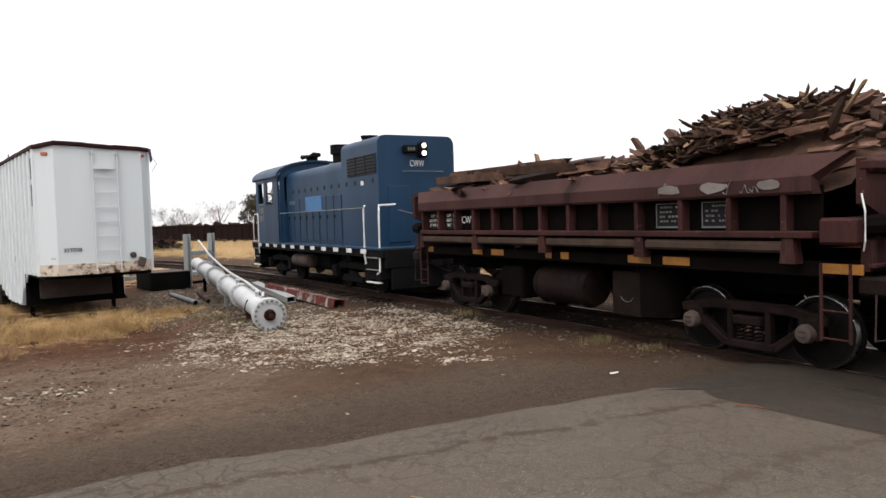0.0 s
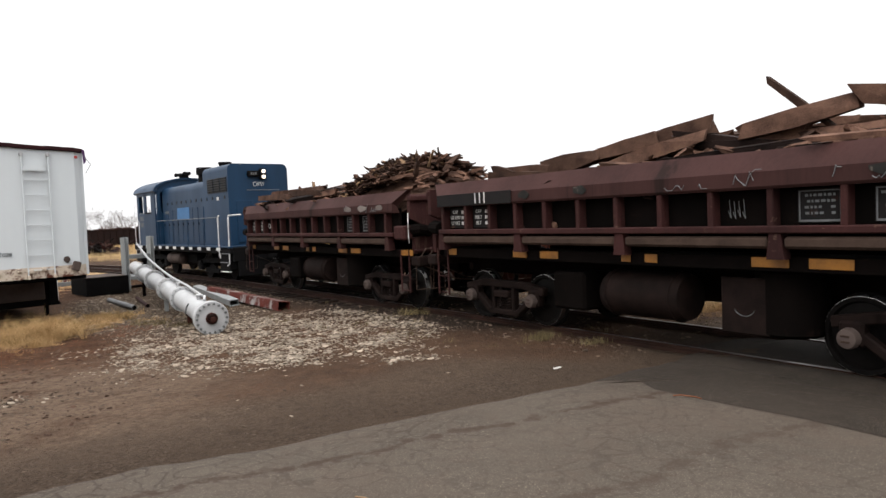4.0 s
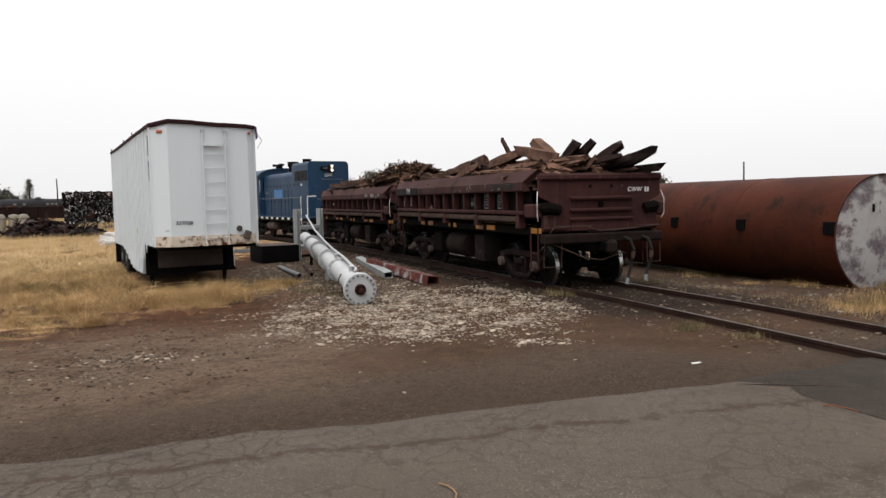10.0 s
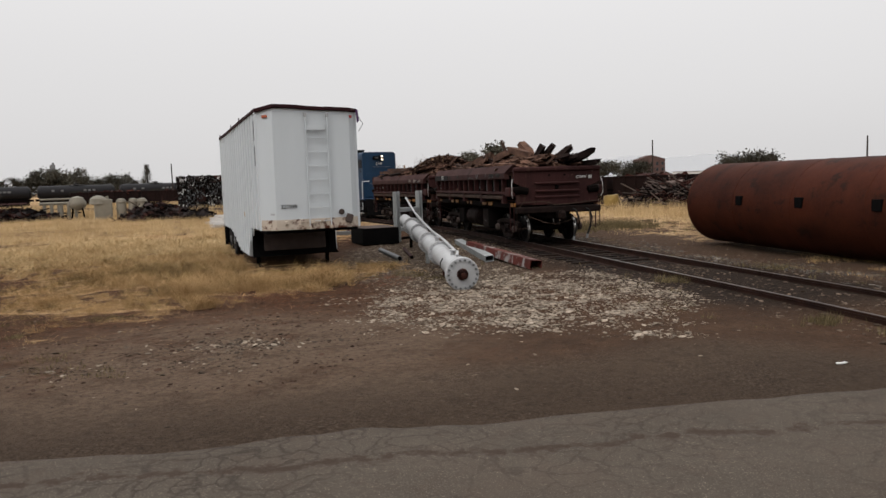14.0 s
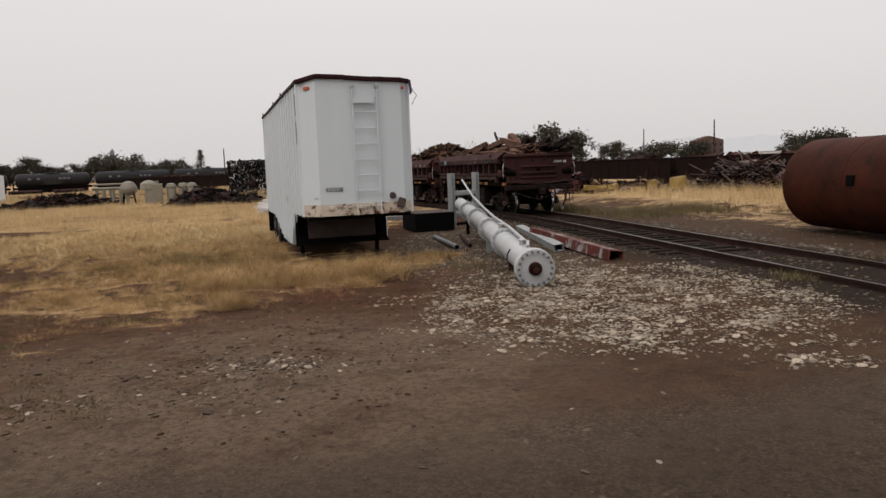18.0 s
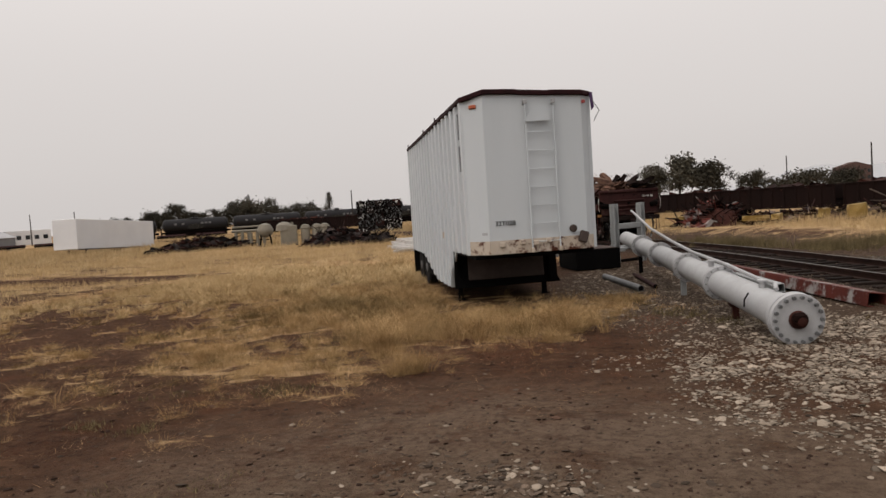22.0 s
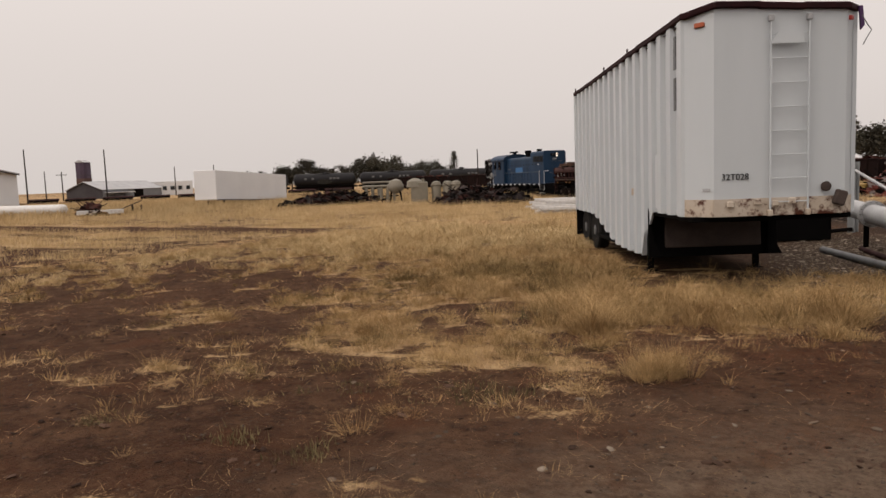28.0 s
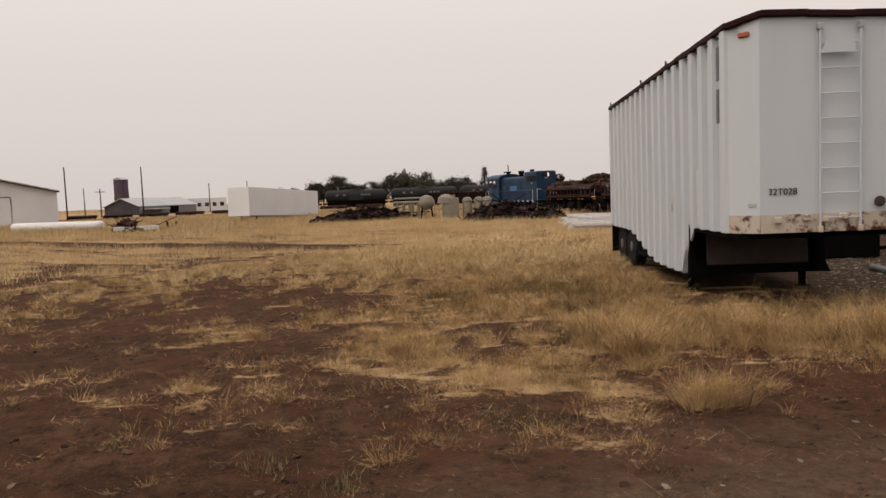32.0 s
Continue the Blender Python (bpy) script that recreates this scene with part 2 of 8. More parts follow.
M = {
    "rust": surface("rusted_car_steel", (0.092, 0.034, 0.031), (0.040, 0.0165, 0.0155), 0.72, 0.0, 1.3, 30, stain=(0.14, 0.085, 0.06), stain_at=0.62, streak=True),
    # dark steel, taken near black to hold the shade under and between parts
    "rust_dark": surface("shade_darkened_steel", (0.0095, 0.0065, 0.0055), (0.005, 0.004, 0.0035), 0.85, 0.0, 2, 30, stain=(0.02, 0.012, 0.0095), stain_at=0.6, spec=0.03),
    # paler rust: sky light on the upturned lip is put into the colour
    "lip": surface("sky_lit_rusty_lip", (0.105, 0.047, 0.042), (0.055, 0.026, 0.0235), 0.75, 0.0, 0.9, 22, stain=(0.035, 0.019, 0.017), stain_at=0.6, streak=True),
    "rust_bar": surface("pale_rusty_steel", (0.125, 0.082, 0.062), (0.062, 0.039, 0.03), 0.75, 0.0, 3, 40),
    "truck_iron": surface("cast_truck_iron", (0.031, 0.018, 0.015), (0.010, 0.0065, 0.0055), 0.75, 0.0, 4, 40, spec=0.06),
    "wheel": surface("wheel_steel", (0.009, 0.0065, 0.0055), (0.005, 0.004, 0.0035), 0.65, 0.0, 5, 40, spec=0.1),
    "bright": surface("worn_bright_steel", (0.82, 0.80, 0.77), (0.55, 0.53, 0.50), 0.28, 1.0, 6, 60),
    "yellow": surface("yellow_reflector", (0.50, 0.21, 0.025), (0.22, 0.09, 0.02), 0.5, 0, 3, 50),
    "white": surface("white_marking", (0.95, 0.93, 0.90), (0.7, 0.68, 0.65), 0.6, 0, 6, 50),
    "patch_grey": surface("faded_grey_paint", (0.055, 0.055, 0.05), (0.03, 0.028, 0.026), 0.8, 0, 5, 40, stain=(0.2, 0.17, 0.14), stain_at=0.58),
    "stencil": surface("black_stencil_panel", (0.018, 0.017, 0.018), (0.03, 0.026, 0.025), 0.7, 0, 4, 50, stain=(0.05, 0.026, 0.021), stain_at=0.6),
    "blue": surface("loco_blue_paint", (0.0135, 0.062, 0.142), (0.010, 0.043, 0.097), 0.5, 0, 0.9, 25, streak=True, bump=0.05, spec=0.2),
    "blue_light": surface("light_blue_panel", (0.045, 0.20, 0.44), (0.04, 0.165, 0.38), 0.5, 0, 3, 25),
    "loco_black": surface("loco_underframe", (0.008, 0.008, 0.009), (0.013, 0.012, 0.012), 0.75, 0.0, 3, 30, spec=0.05),
    "grey_roof": surface("faded_cab_roof", (0.32, 0.34, 0.36), (0.22, 0.25, 0.28), 0.6, 0, 2, 30),
    "grille": surface("dark_grille", (0.012, 0.014, 0.018), (0.02, 0.02, 0.025), 0.6, 0.2, 8, 60),
    "glass": surface("window_glass", (0.02, 0.025, 0.03), (0.03, 0.035, 0.04), 0.08, 0, 2, 9, bump=0),
    "wood_old": surface("weathered_tie_wood", (0.235, 0.130, 0.090), (0.070, 0.038, 0.028), 0.85, 0, 3, 45, vary=0.6, bump=0.4),
    "wood_dark": surface("creosoted_timber", (0.050, 0.030, 0.025), (0.018, 0.0115, 0.010), 0.8, 0, 3, 45, vary=0.45, bump=0.4),
    "wood_pale": surface("split_pale_wood", (0.40, 0.255, 0.15), (0.25, 0.155, 0.09), 0.85, 0, 5, 45, vary=0.35),
    "trailer": surface("white_trailer_paint", (0.78, 0.825, 0.85), (0.70, 0.745, 0.77), 0.45, 0, 0.5, 12, bump=0.03, streak=True, amount=0.3, spec=0.25),
    "trailer_rust": surface("rust_scabbed_band", (0.64, 0.52, 0.40), (0.76, 0.67, 0.57), 0.7, 0, 1.6, 30, stain=(0.12, 0.042, 0.026), stain_at=0.5),
    "tarp": surface("dark_red_tarp_edge", (0.06, 0.014, 0.016), (0.03, 0.011, 0.013), 0.7, 0, 5, 30),
    "black": surface("black_underbody", (0.006, 0.0055, 0.0055), (0.010, 0.009, 0.009), 0.8, 0, 4, 30, spec=0.03),
    "panel_grey": surface("dusty_dark_panel", (0.16, 0.12, 0.105), (0.095, 0.072, 0.064), 0.8, 0, 2, 30),
    "tyre": surface("tyre_rubber", (0.02, 0.019, 0.018), (0.035, 0.032, 0.03), 0.85, 0, 6, 40),
    "red": surface("red_lamp", (0.5, 0.03, 0.02), (0.4, 0.03, 0.02), 0.3, 0, 5, 20),
    "orange": surface("orange_lamp", (0.62, 0.13, 0.04), (0.5, 0.1, 0.03), 0.3, 0, 5, 20),
    "tank": surface("red_rusted_tank", (0.128, 0.034, 0.0165), (0.052, 0.017, 0.0105), 0.6, 0.0, 0.7, 14, stain=(0.040, 0.017, 0.012), stain_at=0.55, bump=0.25, spec=0.04),
    "tank_end": surface("flaked_white_tank_end", (0.43, 0.415, 0.40), (0.30, 0.285, 0.28), 0.75, 0, 0.9, 20, stain=(0.13, 0.095, 0.10), stain_at=0.53),
    "pipe": surface("white_painted_pipe", (0.60, 0.61, 0.62), (0.47, 0.47, 0.47), 0.55, 0, 1.6, 30, stain=(0.18, 0.13, 0.11), stain_at=0.66),
    "frame_paint": surface("grey_white_frame_paint", (0.40, 0.42, 0.42), (0.30, 0.31, 0.31), 0.6, 0, 2, 30, stain=(0.14, 0.1, 0.09), stain_at=0.66),
    "beam_red": surface("red_white_beam_paint", (0.24, 0.055, 0.04), (0.12, 0.036, 0.028), 0.65, 0, 0.9, 25, stain=(0.55, 0.52, 0.50), stain_at=0.52),
    "galv": surface("dull_galvanised_steel", (0.30, 0.31, 0.32), (0.2, 0.2, 0.2), 0.55, 0.3, 3, 40),
    "rail": surface("rusty_rail", (0.07, 0.034, 0.024), (0.036, 0.02, 0.016), 0.65, 0.0, 3, 40),
    "rail_top": surface("worn_rail_head", (0.16, 0.105, 0.085), (0.075, 0.046, 0.037), 0.4, 0.7, 3, 40),
    "tie": surface("old_railway_tie", (0.042, 0.027, 0.02), (0.019, 0.013, 0.011), 0.9, 0, 3, 40, vary=0.4, bump=0.5),
    "stone": surface("pale_crushed_stone", (0.46, 0.385, 0.305), (0.25, 0.195, 0.147), 0.9, 0, 5, 40, vary=0.42),
    "verge_stone": surface("grey_verge_gravel", (0.34, 0.30, 0.26), (0.17, 0.145, 0.12), 0.9, 0, 6, 50, vary=0.5),
    "pebble": surface("yard_pebble", (0.25, 0.185, 0.138), (0.12, 0.085, 0.062), 0.9, 0, 6, 50, vary=0.5),
    "asphalt": surface("cracked_asphalt", (0.166, 0.137, 0.108), (0.114, 0.094, 0.075), 0.9, 0, 0.5, 90, bump=0.4),
    "asphalt_dark": surface("patched_dark_asphalt", (0.064, 0.050, 0.039), (0.040, 0.032, 0.025), 0.9, 0, 0.7, 90, bump=0.4),
    "straw": surface("dry_straw_grass", (0.82, 0.56, 0.30), (0.42, 0.245, 0.115), 0.85, 0, 1.7, 6, vary=0.45, bump=0),
    "straw_tall": surface("tall_blond_grass", (0.88, 0.595, 0.29), (0.40, 0.23, 0.098), 0.85, 0, 1.3, 6, vary=0.42, bump=0),
    "straw_dim": surface("olive_brown_grass", (0.415, 0.285, 0.125), (0.20, 0.125, 0.052), 0.88, 0, 1.6, 6, vary=0.45, bump=0),
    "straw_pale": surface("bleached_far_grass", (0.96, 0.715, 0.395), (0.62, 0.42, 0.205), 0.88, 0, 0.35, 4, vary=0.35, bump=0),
    "russet": surface("russet_dead_stems", (0.26, 0.105, 0.055), (0.13, 0.055, 0.032), 0.9, 0, 1.6, 6, vary=0.4, bump=0),
    "clod": surface("dry_dirt_clod", (0.165, 0.098, 0.068), (0.09, 0.05, 0.035), 0.95, 0, 5, 40, vary=0.5),
    "weed": surface("grey_green_weed", (0.30, 0.235, 0.12), (0.15, 0.115, 0.058), 0.85, 0, 1.6, 5, vary=0.45, bump=0),
    # leaf colour lightened and greyed to carry the haze of distance
    "leaf": surface("hazed_tree_leaf", (0.122, 0.108, 0.080), (0.078, 0.074, 0.056), 0.8, 0, 0.4, 4, vary=0.4, bump=0),
    "bark": surface("tree_bark", (0.05, 0.038, 0.03), (0.03, 0.024, 0.02), 0.9, 0, 4, 30),
    "bare": surface("bare_twig", (0.25, 0.19, 0.165), (0.15, 0.11, 0.095), 0.9, 0, 2, 20, vary=0.35, bump=0),
    "pole": surface("utility_pole_wood", (0.075, 0.06, 0.052), (0.05, 0.04, 0.036), 0.9, 0, 4, 30),
    "sign": surface("crossbuck_white", (0.62, 0.61, 0.58), (0.5, 0.49, 0.46), 0.5, 0, 3, 30),
    "sign_black": surface("sign_black", (0.02, 0.02, 0.02), (0.03, 0.03, 0.03), 0.6, 0, 3, 30),
    "post": surface("grey_timber_post", (0.38, 0.33, 0.30), (0.24, 0.20, 0.18), 0.85, 0, 3, 40),
    "purple": surface("purple_tape", (0.14, 0.05, 0.19), (0.1, 0.04, 0.14), 0.6, 0, 5, 30),
    "scrap": surface("scrap_metal", (0.05, 0.036, 0.033), (0.022, 0.016, 0.015), 0.7, 0.0, 1.5, 20, stain=(0.34, 0.31, 0.29), stain_at=0.66, vary=0.6),
    "scrap_red": surface("rusty_red_scrap", (0.075, 0.024, 0.017), (0.034, 0.014, 0.011), 0.75, 0.1, 2, 20, vary=0.5),
    "machine": surface("cream_machine_paint", (0.41, 0.37, 0.29), (0.30, 0.265, 0.205), 0.6, 0, 1.2, 20),
    "hopper": surface("dark_red_hopper_car", (0.024, 0.010, 0.008), (0.013, 0.007, 0.006), 0.8, 0, 0.6, 10, streak=True),
    "tankcar": surface("black_tank_car", (0.018, 0.018, 0.021), (0.03, 0.029, 0.032), 0.6, 0, 0.5, 10, spec=0.15),
    "bld_white": surface("white_metal_siding", (1.0, 1.0, 1.0), (0.9, 0.9, 0.91), 0.6, 0, 0.3, 6),
    "bld_roof": surface("pale_metal_roof", (0.55, 0.55, 0.56), (0.45, 0.45, 0.46), 0.5, 0.1, 0.4, 6),
    "bld_dark": surface("dull_dark_siding", (0.14, 0.13, 0.135), (0.1, 0.09, 0.1), 0.7, 0, 0.4, 6),
    "silo": surface("weathered_silo", (0.20, 0.16, 0.23), (0.11, 0.075, 0.11), 0.7, 0, 0.5, 6, streak=True),
    "brick": surface("distant_brick", (0.20, 0.125, 0.11), (0.16, 0.10, 0.09), 0.8, 0, 0.5, 6),
    "ylw_scrap": surface("yellow_scrap_paint", (0.42, 0.27, 0.06), (0.22, 0.13, 0.04), 0.6, 0, 1, 12),
    # elevator and hills: distance haze is put straight into the pale colours
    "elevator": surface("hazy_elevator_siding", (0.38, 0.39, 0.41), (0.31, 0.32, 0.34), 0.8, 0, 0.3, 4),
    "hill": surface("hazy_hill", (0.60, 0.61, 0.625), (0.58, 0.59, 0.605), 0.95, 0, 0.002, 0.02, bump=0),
}


def craze(mat, size, dark):
    """Adds a net of fine cracks to a paved surface."""
    ns, ls = mat.node_tree.nodes, mat.node_tree.links
    bs = ns["Principled BSDF"]
    co, warp, mixv = ns.new("ShaderNodeTexCoord"), ns.new("ShaderNodeTexNoise"), ns.new("ShaderNodeMix")
    warp.inputs["Scale"].default_value, warp.inputs["Detail"].default_value = 2.2, 6
    mixv.data_type = "RGBA"
    mixv.inputs["Factor"].default_value = 0.34
    vo = ns.new("ShaderNodeTexVoronoi")
    vo.feature = "DISTANCE_TO_EDGE"
    vo.inputs["Scale"].default_value = size
    ls.new(co.outputs["Object"], warp.inputs["Vector"])
    ls.new(co.outputs["Object"], mixv.inputs["A"])
    ls.new(warp.outputs["Color"], mixv.inputs["B"])
    ls.new(mixv.outputs["Result"], vo.inputs["Vector"])
    patch = ns.new("ShaderNodeTexNoise")
    patch.inputs["Scale"].default_value, patch.inputs["Detail"].default_value = 0.55, 4
    ls.new(co.outputs["Object"], patch.inputs["Vector"])
    wide, thin, use, col = ns.new("ShaderNodeMapRange"), ns.new("ShaderNodeMapRange"), ns.new("ShaderNodeMath"), ns.new("ShaderNodeMix")
    wide.inputs["From Min"].default_value, wide.inputs["From Max"].default_value = 0.36, 0.54
    thin.inputs["From Min"].default_value, thin.inputs["From Max"].default_value = 0.060, 0.010
    wide.inputs["To Max"].default_value = 0.72
    use.operation = "MULTIPLY"
    ls.new(patch.outputs["Fac"], wide.inputs["Value"])
    ls.new(vo.outputs["Distance"], thin.inputs["Value"])
    # the road is most broken up towards its western stretch
    sep, west, both = ns.new("ShaderNodeSeparateXYZ"), ns.new("ShaderNodeMapRange"), ns.new("ShaderNodeMath")
    both.operation = "MULTIPLY"
    west.inputs["From Min"].default_value, west.inputs["From Max"].default_value = 2.5, -2.5
    west.inputs["To Min"].default_value = 0.45
    ls.new(co.outputs["Object"], sep.inputs["Vector"])
    ls.new(sep.outputs["X"], west.inputs["Value"])
    ls.new(wide.outputs["Result"], both.inputs[0])
    ls.new(west.outputs["Result"], both.inputs[1])
    ls.new(both.outputs["Value"], use.inputs[0])
    ls.new(thin.outputs["Result"], use.inputs[1])
    col.data_type = "RGBA"
    col.inputs["B"].default_value = (*dark, 1)
    ls.new(bs.inputs["Base Color"].links[0].from_socket, col.inputs["A"])
    ls.new(use.outputs["Value"], col.inputs["Factor"])
    ls.new(col.outputs["Result"], bs.inputs["Base Color"])


def speckle(mat, size, low, high, colour, amount):
    """Adds irregular specks or blotches of another colour."""
    ns, ls = mat.node_tree.nodes, mat.node_tree.links
    bs = ns["Principled BSDF"]
    co, tx, mr, mx = ns.new("ShaderNodeTexCoord"), ns.new("ShaderNodeTexNoise"), ns.new("ShaderNodeMapRange"), ns.new("ShaderNodeMix")
    tx.inputs["Scale"].default_value, tx.inputs["Detail"].default_value, tx.inputs["Roughness"].default_value = size, 6, 0.7
    ls.new(co.outputs["Object"], tx.inputs["Vector"])
    mr.inputs["From Min"].default_value, mr.inputs["From Max"].default_value, mr.inputs["To Max"].default_value = low, high, amount
    ls.new(tx.outputs["Fac"], mr.inputs["Value"])
    mx.data_type = "RGBA"
    mx.inputs["B"].default_value = (*colour, 1)
    ls.new(bs.inputs["Base Color"].links[0].from_socket, mx.inputs["A"])
    ls.new(mr.outputs["Result"], mx.inputs["Factor"])
    ls.new(mx.outputs["Result"], bs.inputs["Base Color"])


for nm, k in (("asphalt", 1.0), ("asphalt_dark", 0.62)):
    speckle(M[nm], 5.0, 0.50, 0.66, (0.058 * k, 0.044 * k, 0.034 * k), 0.6)
    speckle(M[nm], 26.0, 0.54, 0.66, (0.045 * k, 0.035 * k, 0.028 * k), 0.7)
    speckle(M[nm], 80.0, 0.57, 0.64, (0.23 * k, 0.19 * k, 0.157 * k), 0.6)
speckle(M["asphalt"], 0.45, 0.46, 0.62, (0.070, 0.053, 0.041), 0.55)
speckle(M["tank_end"], 0.75, 0.475, 0.55, (0.06, 0.046, 0.054), 0.85)
speckle(M["rust"], 2.6, 0.56, 0.70, (0.013, 0.0075, 0.0065), 0.8)
speckle(M["rust"], 9.0, 0.62, 0.68, (0.13, 0.082, 0.06), 0.45)
speckle(M["blue"], 1.6, 0.55, 0.72, (0.0075, 0.023, 0.048), 0.7)
craze(M["asphalt"], 6.2, (0.026, 0.02, 0.016))
craze(M["asphalt_dark"], 8.5, (0.022, 0.018, 0.016))


def road_seam(mat, lines):
    """Dirt-filled broken seams along the road: (metres from the edge, slope, half width, strength)."""
    ns, ls = mat.node_tree.nodes, mat.node_tree.links
    bs = ns["Principled BSDF"]
    co = ns.new("ShaderNodeTexCoord")

    def tex(s, detail, r=0.6):
        n = ns.new("ShaderNodeTexNoise")
        n.inputs["Scale"].default_value, n.inputs["Detail"].default_value, n.inputs["Roughness"].default_value = s, detail, r
        ls.new(co.outputs["Object"], n.inputs["Vector"])
        return n.outputs["Fac"]

    def calc(op, a, b=0.0):
        n = ns.new("ShaderNodeMath")
        n.operation = op
        for k, val in enumerate((a, b)):
            if isinstance(val, bpy.types.NodeSocket):
                ls.new(val, n.inputs[k])
            else:
                n.inputs[k].default_value = val
        return n.outputs["Value"]

    sway, rag = tex(0.8, 3), tex(7.0, 7, 0.75)
    for dist, slope, half, strength in lines:
        nx, ny = INTO.x + 0.899 * slope, INTO.y + 0.438 * slope
        dot = ns.new("ShaderNodeVectorMath")
        dot.operation = "DOT_PRODUCT"
        dot.inputs[1].default_value = (nx, ny, 0)
        ls.new(co.outputs["Object"], dot.inputs[0])
        off = calc("ADD", dot.outputs["Value"], -(EDGE.x * nx + EDGE.y * ny) - dist)
        off = calc("ADD", off, calc("MULTIPLY", calc("SUBTRACT", sway, 0.5), 0.55))
        near = calc("SUBTRACT", 1.0, calc("DIVIDE", calc("ABSOLUTE", off), half))
        f = calc("ADD", calc("MULTIPLY", near, 0.5), calc("MULTIPLY", rag, 1.5))
        mr, mx = ns.new("ShaderNodeMapRange"), ns.new("ShaderNodeMix")
        mr.inputs["From Min"].default_value, mr.inputs["From Max"].default_value, mr.inputs["To Max"].default_value = 1.08, 1.26, strength
        ls.new(f, mr.inputs["Value"])
        gate = calc("MULTIPLY", mr.outputs["Result"], calc("GREATER_THAN", near, 0.0))
        mx.data_type = "RGBA"
        mx.inputs["B"].default_value = (0.040, 0.028, 0.021, 1)
        ls.new(bs.inputs["Base Color"].links[0].from_socket, mx.inputs["A"])
        ls.new(gate, mx.inputs["Factor"])
        ls.new(mx.outputs["Result"], bs.inputs["Base Color"])


lamp_mat = bpy.data.materials.new("lit_headlamp")
lamp_mat.use_nodes = True
lamp_mat.node_tree.nodes["Principled BSDF"].inputs["Emission Color"].default_value = (1.0, 0.82, 0.6, 1)
lamp_mat.node_tree.nodes["Principled BSDF"].inputs["Emission Strength"].default_value = 2.2

# ---- the lie of the land ----
EDGE, INTO = Vector((0.1, 5.6)), Vector((-0.438, 0.899))
road_seam(M["asphalt"], ((-0.72, 0.05, 0.20, 1.0), (-2.3, 0.02, 0.30, 0.6), (-3.6, -0.04, 0.25, 0.5)))
T0, TH, TS, TR = Vector((3.29, 11.93)), radians(118.94), 13.61, 107.49
TD, TN = Vector((math.cos(TH), math.sin(TH))), Vector((-math.sin(TH), math.cos(TH)))
TC = T0 + TS * TD + TR * TN


def track(s, off=0.0):
    """Place on the track: metres along it and to its left; gives x, y, the rail top's z, heading."""
    if s <= TS:
        p, h = T0 + s * TD, TH
    else:
        a = (s - TS) / TR
        p, h = T0 + TS * TD + TR * (math.sin(a) * TD + (1 - math.cos(a)) * TN), TH + a
    return p.x - off * math.sin(h), p.y + off * math.cos(h), -0.05 - 0.0072 * min(max(s, 0.0), 90), h


def soft(a, b, x):
    t = min(1.0, max(0.0, (x - a) / (b - a)))
    return t * t * (3 - 2 * t)


def rail_near(x, y):
    """How far along and away from the track centre a place lies."""
    p = Vector((x, y))
    s = (p - T0).dot(TD)
    if s <= TS:
        return s, (p - T0).dot(TN)
    q = p - TC
    a = math.atan2(q.dot(TD), -q.dot(TN))
    return TS + a * TR, TR - q.length


def land(x, y):
    d = (x - EDGE.x) * INTO.x + (y - EDGE.y) * INTO.y
    z = -0.045 * 10.0 * (soft(-1.0, 14.0, d) * 1.0)
    s, o = rail_near(x, y)
    if -60 < s < 130 and abs(o) < 5:
        bed = track(s)[2] - (0.10 + 0.075 * soft(3, 7, s) if d > 0.3 else 0.02)
        z += (bed - z) * (1 - soft(1.5, 3.6, abs(o)))
    return z + 0.012 * noise.noise((x * 0.9, y * 0.9, 0)) + (0.03 * noise.noise((x * 0.21, y * 0.21, 4)) if d > 1 else 0)


# ---- ground: one sheet to the horizon ----
def spread(lo, hi, step, far):
    xs = [lo + i * step for i in range(int((hi - lo) / step) + 1)]
    k, up = step, hi
    while up < far:
        k *= 1.22
        up += k
        xs.append(up)
    k, dn = step, lo
    while dn > -far:
        k *= 1.22
        dn -= k
        xs.insert(0, dn)
    return xs


